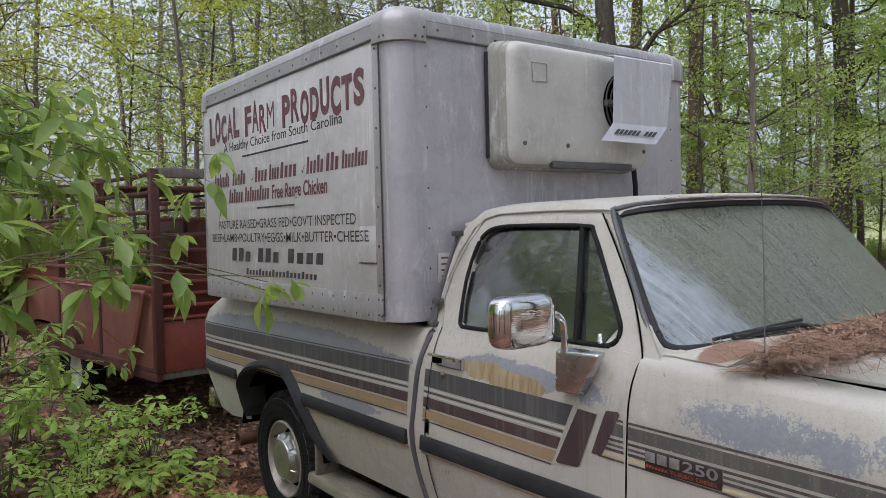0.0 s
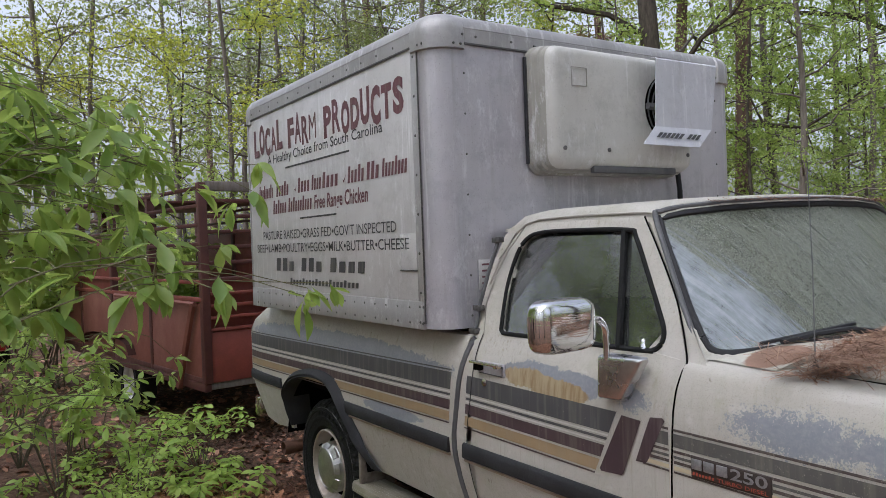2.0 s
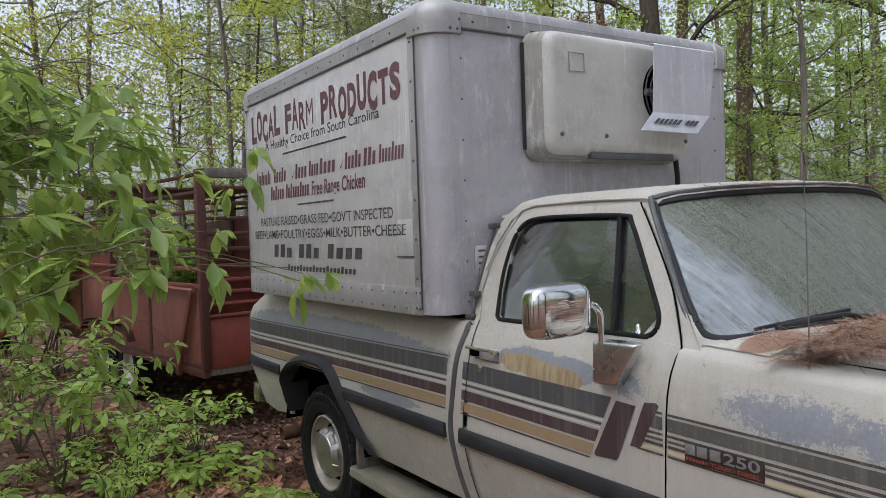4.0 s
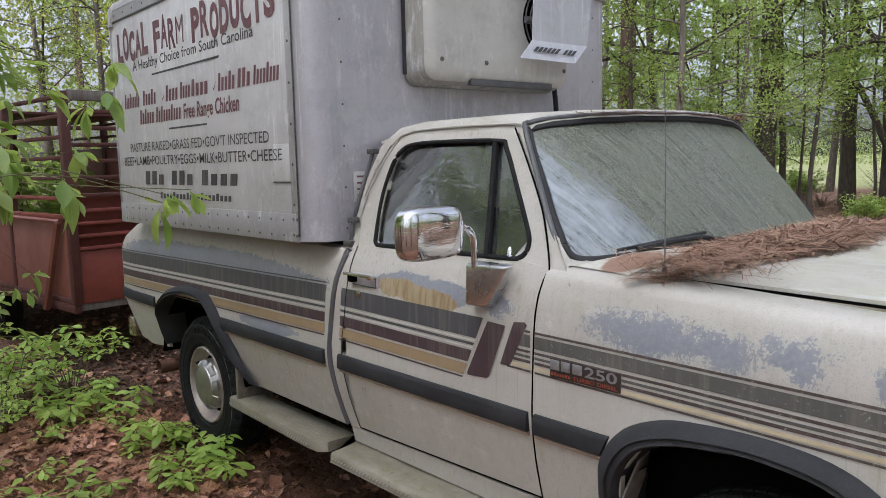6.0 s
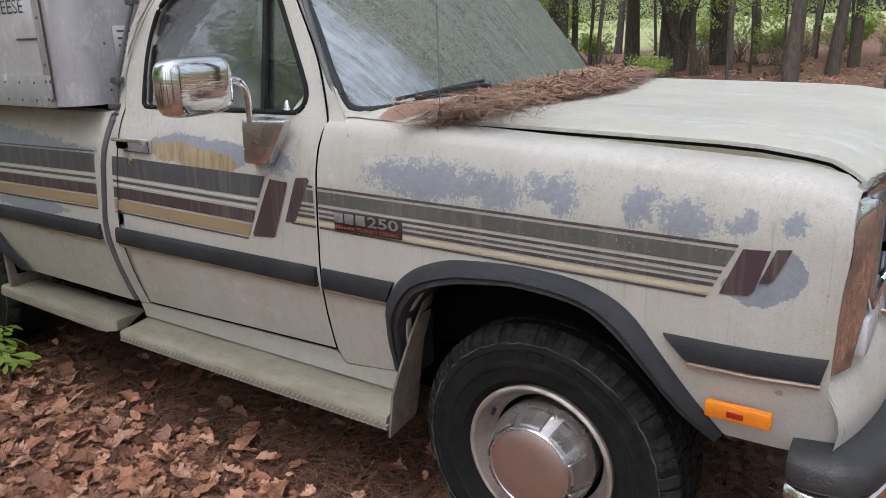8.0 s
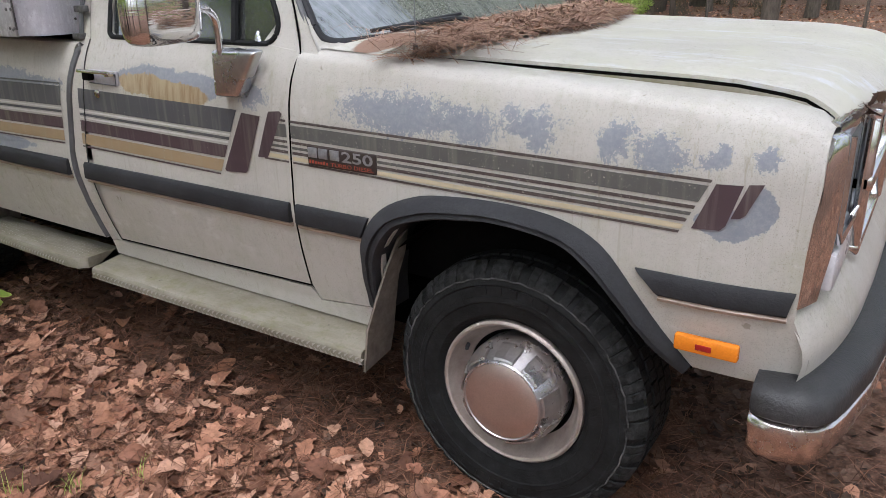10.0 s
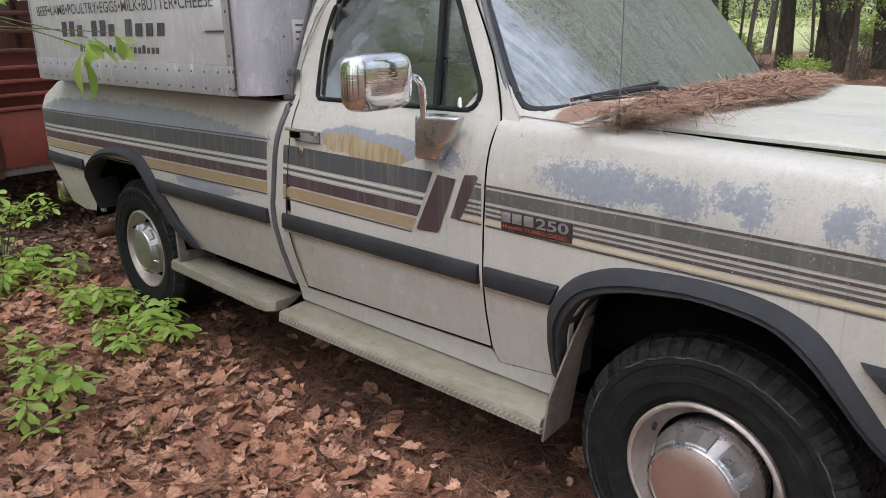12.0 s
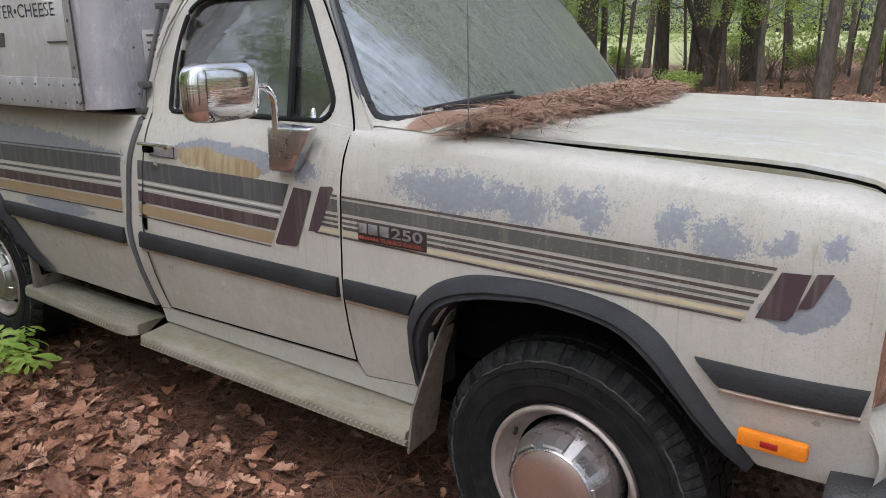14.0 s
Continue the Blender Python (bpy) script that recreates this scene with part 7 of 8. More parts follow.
def by_truck(p):
    """Thin the big leaves out under the truck and by its wheels, where needles lie."""
    d = p[:, 1] + 0.30
    chance = np.clip(1.0 - np.clip(d, 0, 1) * 2.2, 0.035, 1.0)
    edge = np.clip((p[:, 0] + 4.9) / 0.8, 0, 1) * np.clip((2.5 - p[:, 0]) / 1.0, 0, 1) * np.clip((p[:, 1] + 2.5) / 0.9, 0, 1)
    return rng.random(len(p)) < chance * edge


p1 = spread(rng, 31000, -4.9, 2.2, -2.4, 0.55, by_truck)
p1[:, 2] += rng.uniform(0, 0.028, len(p1))
size1 = 0.020 + 0.130 * rng.beta(0.9, 1.9, len(p1))
big1 = size1 > 0.062
scatter("leaf_litter", OAK, p1[big1], size1[big1], 0.24, rng, LITTER, "thick layer of curled brown dead oak leaves")
scatter("leaf_litter", OAK_FAR, p1[~big1], size1[~big1], 0.34, rng, LITTER, "small broken brown leaves between the larger ones")
p2 = spread(rng, 9000, -13.0, -3.9, -5.0, 4.0)
scatter("leaf_litter", OAK_PLAIN, p2, 0.035 + 0.085 * rng.beta(1.0, 2.0, len(p2)), 0.3, rng, LITTER, "reddish-brown dead oak leaves under shrubs and trailer")
p3 = spread(rng, 9000, -12.0, 8.0, 2.4, 26.0)
scatter("leaf_litter", OAK_PLAIN, p3, rng.uniform(0.06, 0.13, len(p3)), 0.3, rng, LITTER, "dead leaves on the floor of the wood beyond the truck")
p4 = spread(rng, 2400, 0.4, 3.5, -1.5, 3.5, lambda p: (p[:, 0] > 1.5) | (p[:, 1] < -0.6) | (rng.random(len(p)) < 0.10))
scatter("leaf_litter", OAK_FAR, p4, rng.uniform(0.08, 0.15, len(p4)) * 0.7, 0.4, rng, LITTER, "dead oak leaves before the truck")


p5 = spread(rng, 5000, -9.0, 8.0, -9.0, 3.0, lambda p: (rng.random(len(p)) < np.clip(1.2 - np.hypot(p[:, 0] + 0.5, p[:, 1] + 2.0) / 9.0, 0, 1)) & ~((p[:, 0] > -4.5) & (p[:, 0] < 1.9) & (p[:, 1] > -1.9)))
scatter("leaf_litter", OAK_PLAIN, p5, rng.uniform(0.06, 0.14, len(p5)), 0.35, rng, LITTER, "scattered brown dead leaves round the truck")


def needle_mesh(name, places, rng, length, width, tilt, label, parent=None, material=NEEDLES):
    """Thin bent pine needles, two quads each."""
    n = len(places)
    L = rng.uniform(*length, n)
    R = turn_matrices(rng, n, tilt)
    bend = rng.normal(0, 0.10, n)
    tmpl = np.array([(-0.5, -1, 0), (-0.5, 1, 0), (0, -1, 0.0), (0, 1, 0.0), (0.5, -0.5, 0), (0.5, 0.5, 0)])
    loc = np.repeat(tmpl[None], n, 0)
    loc[:, :, 0] *= L[:, None]
    loc[:, :, 1] *= width
    loc[:, 2:4, 1] += (bend * L)[:, None]
    loc[:, 2:4, 2] += np.abs(bend * L)[:, None] * 0.6
    q = np.einsum("nij,nvj->nvi", R, loc) + places[:, None, :]
    f = np.array([(0, 2, 3, 1), (2, 4, 5, 3)])
    faces = (f[None] + (np.arange(n) * 6)[:, None, None]).reshape(-1, 4)
    ob = mesh_object(name, q.reshape(-1, 3), faces.tolist(), material, parent)
    return tagged(ob, label, "pine needles", kind="stuff")


q1 = spread(rng, 52000, -4.4, 1.6, -1.8, 1.5, lambda p: rng.random(len(p)) < np.clip(1.2 - np.abs(p[:, 1] + 0.15) * 1.05, 0.10, 1))
q1[:, 2] += rng.uniform(0.004, 0.03, len(q1))
needle_mesh("pine_needles", q1, rng, (0.07, 0.17), 0.0013, 0.15, "dead brown pine needles strewn beside and under the truck")
q3 = spread(rng, 9000, -4.0, 1.6, -1.9, -0.1)
q3[:, 2] += rng.uniform(0.02, 0.05, len(q3))
needle_mesh("pine_needles", q3, rng, (0.06, 0.15), 0.0012, 0.16, "reddish dead pine needles lying over the leaves")
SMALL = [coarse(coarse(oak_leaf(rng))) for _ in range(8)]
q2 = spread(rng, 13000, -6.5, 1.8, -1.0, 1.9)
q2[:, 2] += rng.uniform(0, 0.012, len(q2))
scatter("leaf_crumbs", SMALL, q2, rng.uniform(0.02, 0.055, len(q2)), 0.35, rng, SHADED_CRUMBS, "small broken leaf pieces, coloured dark as shade by the truck")

# ---------------------------------------------------------------- needles on hood and cowl
def heap_height(x, y):
    """The heap lies along the windshield's foot, thinning to the near side."""
    foot = -0.645 + 0.13 * (1 - ((y - MID) / 0.88) ** 2)
    across = float(np.interp(y, [0.06, 0.18, 0.35, 0.6, 1.0, 1.5, 1.75], [0.003, 0.005, 0.010, 0.018, 0.022, 0.022, 0.010]))
    front = foot + float(np.interp(y, [0.06, 0.2, 0.4, 0.9, 1.6], [0.32, 0.35, 0.35, 0.35, 0.30]))
    back = foot + float(np.interp(y, [0.06, 0.2, 0.35, 0.5, 0.75], [0.27, 0.25, 0.17, 0.08, 0.0]))
    if x < back or x > front:
        return 0.0
    t = (x - back) / (front - back)
    return across * math.sin(math.pi * min(1, t ** 0.8)) ** 0.7


def deck_z(x, y):
    d = min((y - 0.185) / (2 * MID - 0.37), 1 - (y - 0.185) / (2 * MID - 0.37))
    if x < -0.42 or d < 0:
        return 1.318 if d >= 0 else fender_top(x) + 0.002
    return fender_top(x) + 0.016 + 0.018 * min(1, max(d, 0) / 0.10) ** 0.6


heap = thing("needle_heap", "heap of brown pine needles and dead leaves on the hood", "pine needles", kind="stuff")
bm = bmesh.new()
gx, gy = np.linspace(-0.70, -0.04, 34), np.linspace(0.06, 1.78, 70)
vv = {}
for i, x in enumerate(gx):
    for j, y in enumerate(gy):
        h = heap_height(x, y)
        if h > 0.004:
            vv[i, j] = bm.verts.new((x, y, deck_z(x, y) + h * (0.35 + 0.30 * noise.noise(Vector((x * 14, y * 14, 1))))))
for i in range(len(gx) - 1):
    for j in range(len(gy) - 1):
        k = [(i, j), (i + 1, j), (i + 1, j + 1), (i, j + 1)]
        if all(c in vv for c in k):
            bm.faces.new([vv[c] for c in k])
# the mat is coloured dark for the shade between the needles
part("needle_mat", bm, SHADED_CRUMBS, heap)
pts = []
while len(pts) < 9000:
    x, y = rng.uniform(-0.72, -0.02), rng.uniform(0.04, 1.80)
    h = heap_height(x, y)
    if h > 0.002 and rng.random() < 0.25 + 0.75 * min(1.0, h / 0.012):
        pts.append((x, y, deck_z(x, y) + h * rng.uniform(0.2, 1.1) + 0.003))
o = needle_mesh("needles", np.array(pts), rng, (0.08, 0.18), 0.0018, 0.17, "reddish dead pine needles", heap, HEAP_NEEDLES)
del o["category"], o["kind"]
pts = np.array([p for p in pts if p[1] > 0.2][:130])
o = scatter("dead_leaves", OAK, pts, rng.uniform(0.03, 0.065, len(pts)), 0.25, rng, LITTER, "curled dead leaves among the needles")
del o["category"], o["kind"]
o.parent = heap
# loose twigs and needles at the near corner of the hood and on the roof edge
pts = np.array([(rng.normal(-0.28, 0.10), rng.uniform(0.05, 0.36), 1.335 + rng.uniform(-0.01, 0.03)) for _ in range(520)])
o = needle_mesh("loose_needles", pts, rng, (0.08, 0.2), 0.0010, 0.18, "", heap, HEAP_NEEDLES)
del o["category"], o["kind"]
pts = np.array([(-0.945 + 0.165 * (1 - ((y - MID) / 0.81) ** 2) + rng.normal(0, 0.014), y, 1.778 + 0.012 * (1 - ((y - MID) / 0.81) ** 2)) for y in rng.uniform(0.40, 1.6, 420)])
needle_mesh("roof_needles", pts, rng, (0.03, 0.09), 0.0014, 0.08, "dead pine needles caught along the cab roof edge")
pts = np.array([(-1.82 + rng.normal(-0.03, 0.03), rng.uniform(0.75, 1.0), 2.632) for _ in range(60)])
needle_mesh("box_needles", pts, rng, (0.05, 0.16), 0.0014, 0.3, "dead twigs and needles on the cargo box edge")

pts = np.array([(0.752 + 0.012 * k % 0.03, 0.175 + 0.055 * k, 1.222) for k in range(7)])
o = scatter("dead_leaves", OAK, pts, rng.uniform(0.03, 0.055, len(pts)), 0.5, rng, SHADED_CRUMBS, "curled dead leaves caught under the hood edge")
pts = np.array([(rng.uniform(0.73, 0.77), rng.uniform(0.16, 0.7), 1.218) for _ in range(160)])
needle_mesh("nose_needles", pts, rng, (0.04, 0.10), 0.0012, 0.15, "dead pine needles caught under the hood edge", None, SHADED_CRUMBS)

# ---------------------------------------------------------------- trees
def leaf_cloud(points, size, rng, up=0.5):
    """Small pointed leaves, one folded pair of triangles at each point."""
    n = len(points)
    R = turn_matrices(rng, n, up)
    s = rng.uniform(0.65, 1.35, n) * size
    tm = np.array([(-0.5, 0, 0), (0.05, -0.30, 0.06), (0.5, 0, -0.03), (0.05, 0.30, 0.06)])
    q = np.einsum("nij,vj->nvi", R, tm) * s[:, None, None] + points[:, None, :]
    base = (np.arange(n) * 4)[:, None]
    faces = np.concatenate([base + np.array([[0, 1, 2]]), base + np.array([[0, 2, 3]])])
    return q.reshape(-1, 3), faces.tolist()


def make_tree(name, label, h, dia, bark, leaves, crown_base, reach, nleaf, size, seed, limbs=16, lean=0.0, tilt=0.7, droop=0.0, group="trees of the wood"):
    rg = random.Random(seed)
    rn = np.random.default_rng(seed)
    t = thing(name, label, "tree", group)
    bm = bmesh.new()
    k_ = 9
    axis = []
    for i in range(k_):
        f = i / (k_ - 1)
        axis.append(Vector((lean * h * f ** 1.3 + 0.04 * h * 0.12 * math.sin(3.1 * f * math.pi + seed), 0.012 * h * math.sin(2.3 * f * math.pi + seed * 2), h * f - 0.15 * (i == 0))))
    tube(bm, axis, [dia / 2 * (1.25 if i == 0 else 1.0) * (1 - 0.82 * (i / (k_ - 1)) ** 1.2) for i in range(k_)], 10)
    part("trunk", bm, bark, t)
    bm = bmesh.new()
    tips = []
    for i in range(limbs):
        f = crown_base / h + (1 - crown_base / h) * (i + rg.random() * 0.8) / limbs
        f = min(f, 0.985)
        u = f * (k_ - 1)
        a, b = axis[int(u)], axis[min(int(u) + 1, k_ - 1)]
        p = a.lerp(b, u - int(u))
        ang = i * 2.4 + rg.random()
        ln = reach * (0.45 + 0.75 * rg.random()) * (1.0 - 0.55 * max(0, (f - crown_base / h) / (1.001 - crown_base / h)) ** 1.5)
        rise = rg.uniform(0.05, 0.55) - droop
        d = Vector((math.cos(ang), math.sin(ang), rise)).normalized()
        pts = [p]
        for s in range(1, 5):
            wob = Vector((rg.uniform(-1, 1), rg.uniform(-1, 1), rg.uniform(-0.7, 0.7) - 0.25 * droop * s)) * ln * 0.075
            pts.append(p + d * ln * s / 4 + wob)
        r0 = max(0.012, dia * 0.17 * (1 - 0.6 * f))
        tube(bm, pts, [r0 * (1 - 0.2 * s) + 0.004 for s in range(5)], 5, cap=False)
        for s in range(2, 5):
            tips.append((pts[s], ln * 0.16))
            for _ in range(2):
                dd = (d + Vector((rg.uniform(-1, 1), rg.uniform(-1, 1), rg.uniform(-0.6, 0.6)))).normalized()
                e = pts[s] + dd * ln * rg.uniform(0.2, 0.42)
                m_ = pts[s].lerp(e, 0.55) + Vector((rg.uniform(-1, 1), rg.uniform(-1, 1), rg.uniform(-1, 1))) * ln * 0.03
                tube(bm, [pts[s], m_, e], [r0 * 0.35 + 0.003, r0 * 0.2 + 0.003, 0.003], 4, cap=False)
                tips.append((e, ln * 0.15))
                tips.append((m_, ln * 0.12))
    tagged(part("branching", bm, bark, t), kind="stuff")
    w = np.array([s for _, s in tips])
    pick = rn.choice(len(tips), nleaf, p=w / w.sum())
    centre = np.array([tuple(p) for p, _ in tips])[pick]
    pts = centre + rn.normal(0, 1, (nleaf, 3)) * (w[pick] * 0.85)[:, None] * np.array([1, 1, 0.6])
    v, f = leaf_cloud(pts, size, rn, tilt)
    ob = mesh_object("crown", v, f, leaves, t, smooth=False)
    return t


def place(t, x, y, turn=0.0, scale=1.0, tz=0.0):
    t.matrix_basis = Matrix.Translation((x, y, tz)) @ Matrix.Rotation(radians(turn), 4, "Z") @ Matrix.Scale(scale, 4)


def copies(t, rows):
    for x, y, turn, sc in rows:
        c = copy_thing(t, Matrix.Translation((x, y, 0)) @ Matrix.Rotation(radians(turn), 4, "Z"))
        c.scale = (sc, sc, sc)


EYE = Vector((0.8, -1.75, 0))


def along(dx, dy, d):
    return EYE.x + dx * d, EYE.y + dy * d


# trunks that stand out behind the truck
pine = make_tree("pine_tree", "tall straight pine with reddish-brown bark and sparse crown", 17, 0.36, BARK_PINE, LEAF_DULL, 8.5, 2.8, 7000, 0.085, 3, 20)
place(pine, *along(-0.576, 0.817, 15.5))
copies(pine, [(*along(-0.627, 0.779, 19.0), 70, 1.0), (*along(-0.803, 0.596, 30.0), 150, 1.05), (*along(-0.958, 0.286, 36.0), 220, 1.0), (*along(-0.88, 0.47, 26.0), 20, 1.1), (*along(-0.70, 0.71, 30.0), 300, 1.1),
              (*along(0.5, -0.85, 11), 45, 1.0), (*along(0.95, 0.3, 14), 10, 1.0), (*along(-0.6, -0.8, 13), 100, 1.0)])
slim = make_tree("slim_tree", "slender grey-barked tree with fresh bright green leaves", 12, 0.19, BARK_GREY, LEAF_GREEN, 2.2, 2.4, 11000, 0.072, 7, 26)
place(slim, *along(-0.548, 0.837, 16.5))
copies(slim, [(*along(-0.49, 0.87, 22), 80, 1.0), (*along(-0.60, 0.80, 24), 160, 1.1), (*along(-0.36, 0.93, 26), 30, 1.0), (*along(-0.25, 0.97, 24), 250, 0.9), (*along(-0.52, 0.85, 13), 200, 0.7),
              (*along(-0.30, 0.95, 33), 110, 1.2), (*along(-0.16, 0.99, 31), 10, 1.1), (*along(0.0, 1.0, 28), 190, 1.0), (*along(0.2, 0.98, 26), 70, 1.0),
              (*along(0.7, -0.7, 7), 0, 1.0), (*along(-0.9, -0.42, 9), 90, 1.0), (*along(0.85, 0.5, 12), 200, 1.0), (*along(-0.72, -0.69, 8), 20, 1.0), (*along(-0.80, -0.60, 14), 220, 1.2), (*along(-0.4, -0.92, 12), 70, 1.1), (*along(0.95, -0.3, 9), 270, 1.0), (-9.6, -8.4, 140, 0.9), (*along(-0.46, 0.888, 18), 100, 0.8), (-5.2, -4.4, 30, 1.1), (-7.6, -4.9, 110, 1.2), (-6.0, -7.0, 260, 1.15), (-9.2, -6.4, 60, 1.25)])
dark = make_tree("dark_tree", "thick dark-barked tree with spreading limbs and green leaves", 15, 0.52, BARK_DARK, LEAF_GREEN, 3.6, 4.2, 11000, 0.076, 12, 20)
place(dark, *along(-0.437, 0.900, 19.5))
# the last five stand out of view, added to cut light from above
copies(dark, [(*along(-0.316, 0.949, 24), 60, 1.0), (*along(-0.262, 0.965, 26), 140, 1.15), (*along(-0.66, 0.75, 13.5), 20, 0.85),
              (*along(-0.4, -0.9, 9), 200, 0.9), (*along(0.9, -0.4, 12), 100, 0.9), (4.6, 1.2, 15, 1.0), (4.2, -3.6, 130, 1.0), (0.6, -6.2, 250, 1.0), (-3.6, -5.6, 310, 1.0), (3.6, 5.4, 60, 0.9)])
leaning = make_tree("leaning_tree", "dark leaning tree trunk in the wood", 11, 0.40, BARK_DARK, LEAF_GREEN, 4.5, 2.6, 2200, 0.14, 21, 12, lean=0.42)
place(leaning, *along(-0.303, 0.953, 24.3), -15)
copies(leaning, [(*along(-0.30, 0.954, 23.6), 200, 0.6)])
yellow = make_tree("yellow_green_tree", "young tree with yellow-green spring leaves and crooked limbs", 11, 0.10, BARK_GREY, LEAF_YELLOW, 3.0, 2.2, 10000, 0.060, 31, 20)
place(yellow, *along(-0.955, 0.30, 13))
copies(yellow, [(*along(-0.985, 0.16, 15), 200, 1.1), (*along(-0.70, 0.715, 13.5), 250, 0.75), (*along(-0.91, 0.41, 22), 80, 1.1)])
grey = make_tree("grey_green_tree", "twiggy tree with thin grey-green spring foliage", 13, 0.14, BARK_GREY, LEAF_DULL, 3.0, 2.8, 12000, 0.064, 41, 26)
place(grey, *along(-0.93, 0.37, 18))
copies(grey, [(*along(-0.85, 0.53, 14), 90, 1.0), (*along(-0.97, 0.24, 24), 10, 1.2), (*along(-0.918, 0.395, 20), 180, 1.25), (*along(-0.87, 0.49, 21), 250, 1.3), (*along(-0.945, 0.33, 26), 120, 1.4), (*along(-0.895, 0.447, 17), 20, 1.1), (*along(-0.83, 0.558, 20), 320, 1.2), (*along(-0.99, 0.10, 17), 300, 1.1), (*along(-0.89, 0.46, 32), 220, 1.3), (*along(-0.996, 0.02, 27), 40, 1.3), (-11.5, -7.2, 60, 0.8), (-7.5, -9.0, 120, 0.9), (-13.5, -9.0, 310, 1.0)])
# bare slim trunks of the understory
pole = make_tree("thin_tree", "thin bare dark understory tree with few leaves", 7, 0.085, BARK_DARK, LEAF_GREEN, 1.5, 1.3, 1900, 0.080, 51, 16)
place(pole, *along(-0.33, 0.944, 21))
rp = random.Random(4)
rows_ = []
for k in range(18):
    a = radians(rp.uniform(86, 122))
    d = rp.uniform(17, 34)
    rows_.append((EYE.x + d * math.cos(a), EYE.y + d * math.sin(a), rp.uniform(0, 360), rp.uniform(0.7, 1.3)))
for k in range(14):
    a = radians(rp.uniform(122, 178))
    d = rp.uniform(11, 28)
    rows_.append((EYE.x + d * math.cos(a), EYE.y + d * math.sin(a), rp.uniform(0, 360), rp.uniform(0.8, 1.3)))
copies(pole, rows_)
# stouter trunks of the wood beyond the hood
trunk_tree = make_tree("wood_tree", "grey-brown trunk of the wood with a high crown", 14, 0.30, BARK_DARK, LEAF_GREEN, 4.0, 2.6, 8000, 0.075, 61, 16)
place(trunk_tree, *along(-0.352, 0.936, 24), 0, 1.2)
copies(trunk_tree, [(*along(-0.175, 0.985, 20), 40, 1.1), (*along(-0.134, 0.991, 22), 90, 0.95), (*along(-0.118, 0.993, 25), 160, 0.9), (*along(-0.035, 0.999, 24), 200, 1.0), (*along(0.06, 0.998, 22), 30, 1.0),
                    (*along(-0.37, 0.93, 36), 75, 1.0), (*along(-0.45, 0.893, 33), 130, 1.0), (*along(0.13, 0.99, 27), 60, 1.0), (*along(-0.22, 0.975, 34), 300, 1.0)])
copies(pole, [(*along(-0.421, 0.907, 20.5), 20, 2.0), (*along(-0.386, 0.922, 19.0), 140, 1.3), (*along(-0.29, 0.957, 22.0), 260, 1.6)])


# low shrub and brush under the wood
def shrub(name, label, h, reach, nstem, nleaf, size, leaves, seed, group=""):
    rg = random.Random(seed)
    rn = np.random.default_rng(seed)
    t = thing(name, label, "shrub", group)
    bm = bmesh.new()
    tips = []
    for i in range(nstem):
        a = rg.uniform(0, 2 * math.pi)
        r = reach * rg.uniform(0.3, 1)
        top = Vector((r * math.cos(a), r * math.sin(a), h * rg.uniform(0.55, 1.0)))
        m_ = top * 0.5 + Vector((rg.uniform(-1, 1) * 0.1 * reach, rg.uniform(-1, 1) * 0.1 * reach, 0.12 * h))
        tube(bm, [(0.30 * r * math.cos(a + 1.7), 0.30 * r * math.sin(a + 1.7), -0.05), m_, top], [0.007, 0.005, 0.003], 4, cap=False)
        for s in range(6):
            q = m_.lerp(top, rg.random()) + Vector((rg.uniform(-1, 1), rg.uniform(-1, 1), rg.uniform(-0.5, 1))) * 0.16 * reach
            tips.append(q)
    tagged(part("stem", bm, TWIG, t), kind="stuff")
    c = np.array([tuple(p) for p in tips])[rn.integers(0, len(tips), nleaf)]
    v, f = leaf_cloud(c + rn.normal(0, 0.11 * reach, (nleaf, 3)), size, rn, 0.6)
    v[:, 2] = np.maximum(v[:, 2], 0.01)
    mesh_object("foliage", v, f, leaves, t, smooth=False)
    return t


green_shrub = shrub("shrub", "low bright green shrub on the forest floor", 1.2, 0.75, 22, 1500, 0.10, LEAF_GREEN, 5, "shrubs in the wood")
place(green_shrub, *along(-0.338, 0.941, 18.0), 0, 0.6)
copies(green_shrub, [(*along(-0.20, 0.98, 26), 10, 0.9), (*along(-0.12, 0.99, 29), 50, 1.1), (*along(-0.27, 0.963, 30), 130, 1.2), (*along(-0.40, 0.917, 27), 210, 0.9), (*along(-0.05, 0.999, 26), 300, 0.9), (*along(-0.325, 0.946, 19.2), 80, 0.5), (*along(-0.45, 0.89, 25), 40, 1.4), (*along(-0.55, 0.83, 18), 100, 1.6), (*along(-0.6, 0.8, 16), 160, 1.5), (*along(-0.97, 0.24, 12), 200, 1.5), (*along(-0.93, 0.37, 13), 20, 1.6), (*along(-0.99, 0.09, 11), 90, 1.5)])
brush = shrub("brush", "tangle of bare brown twigs and brush", 1.5, 1.2, 46, 50, 0.06, LITTER, 6, "brush in the wood")
place(brush, *along(-0.24, 0.97, 27))
rows_ = []
for k in range(40):
    a = radians(rp.uniform(80, 122))
    d = rp.uniform(21, 34)
    rows_.append((EYE.x + d * math.cos(a), EYE.y + d * math.sin(a), rp.uniform(0, 360), rp.uniform(0.40, 0.9)))
copies(brush, rows_)

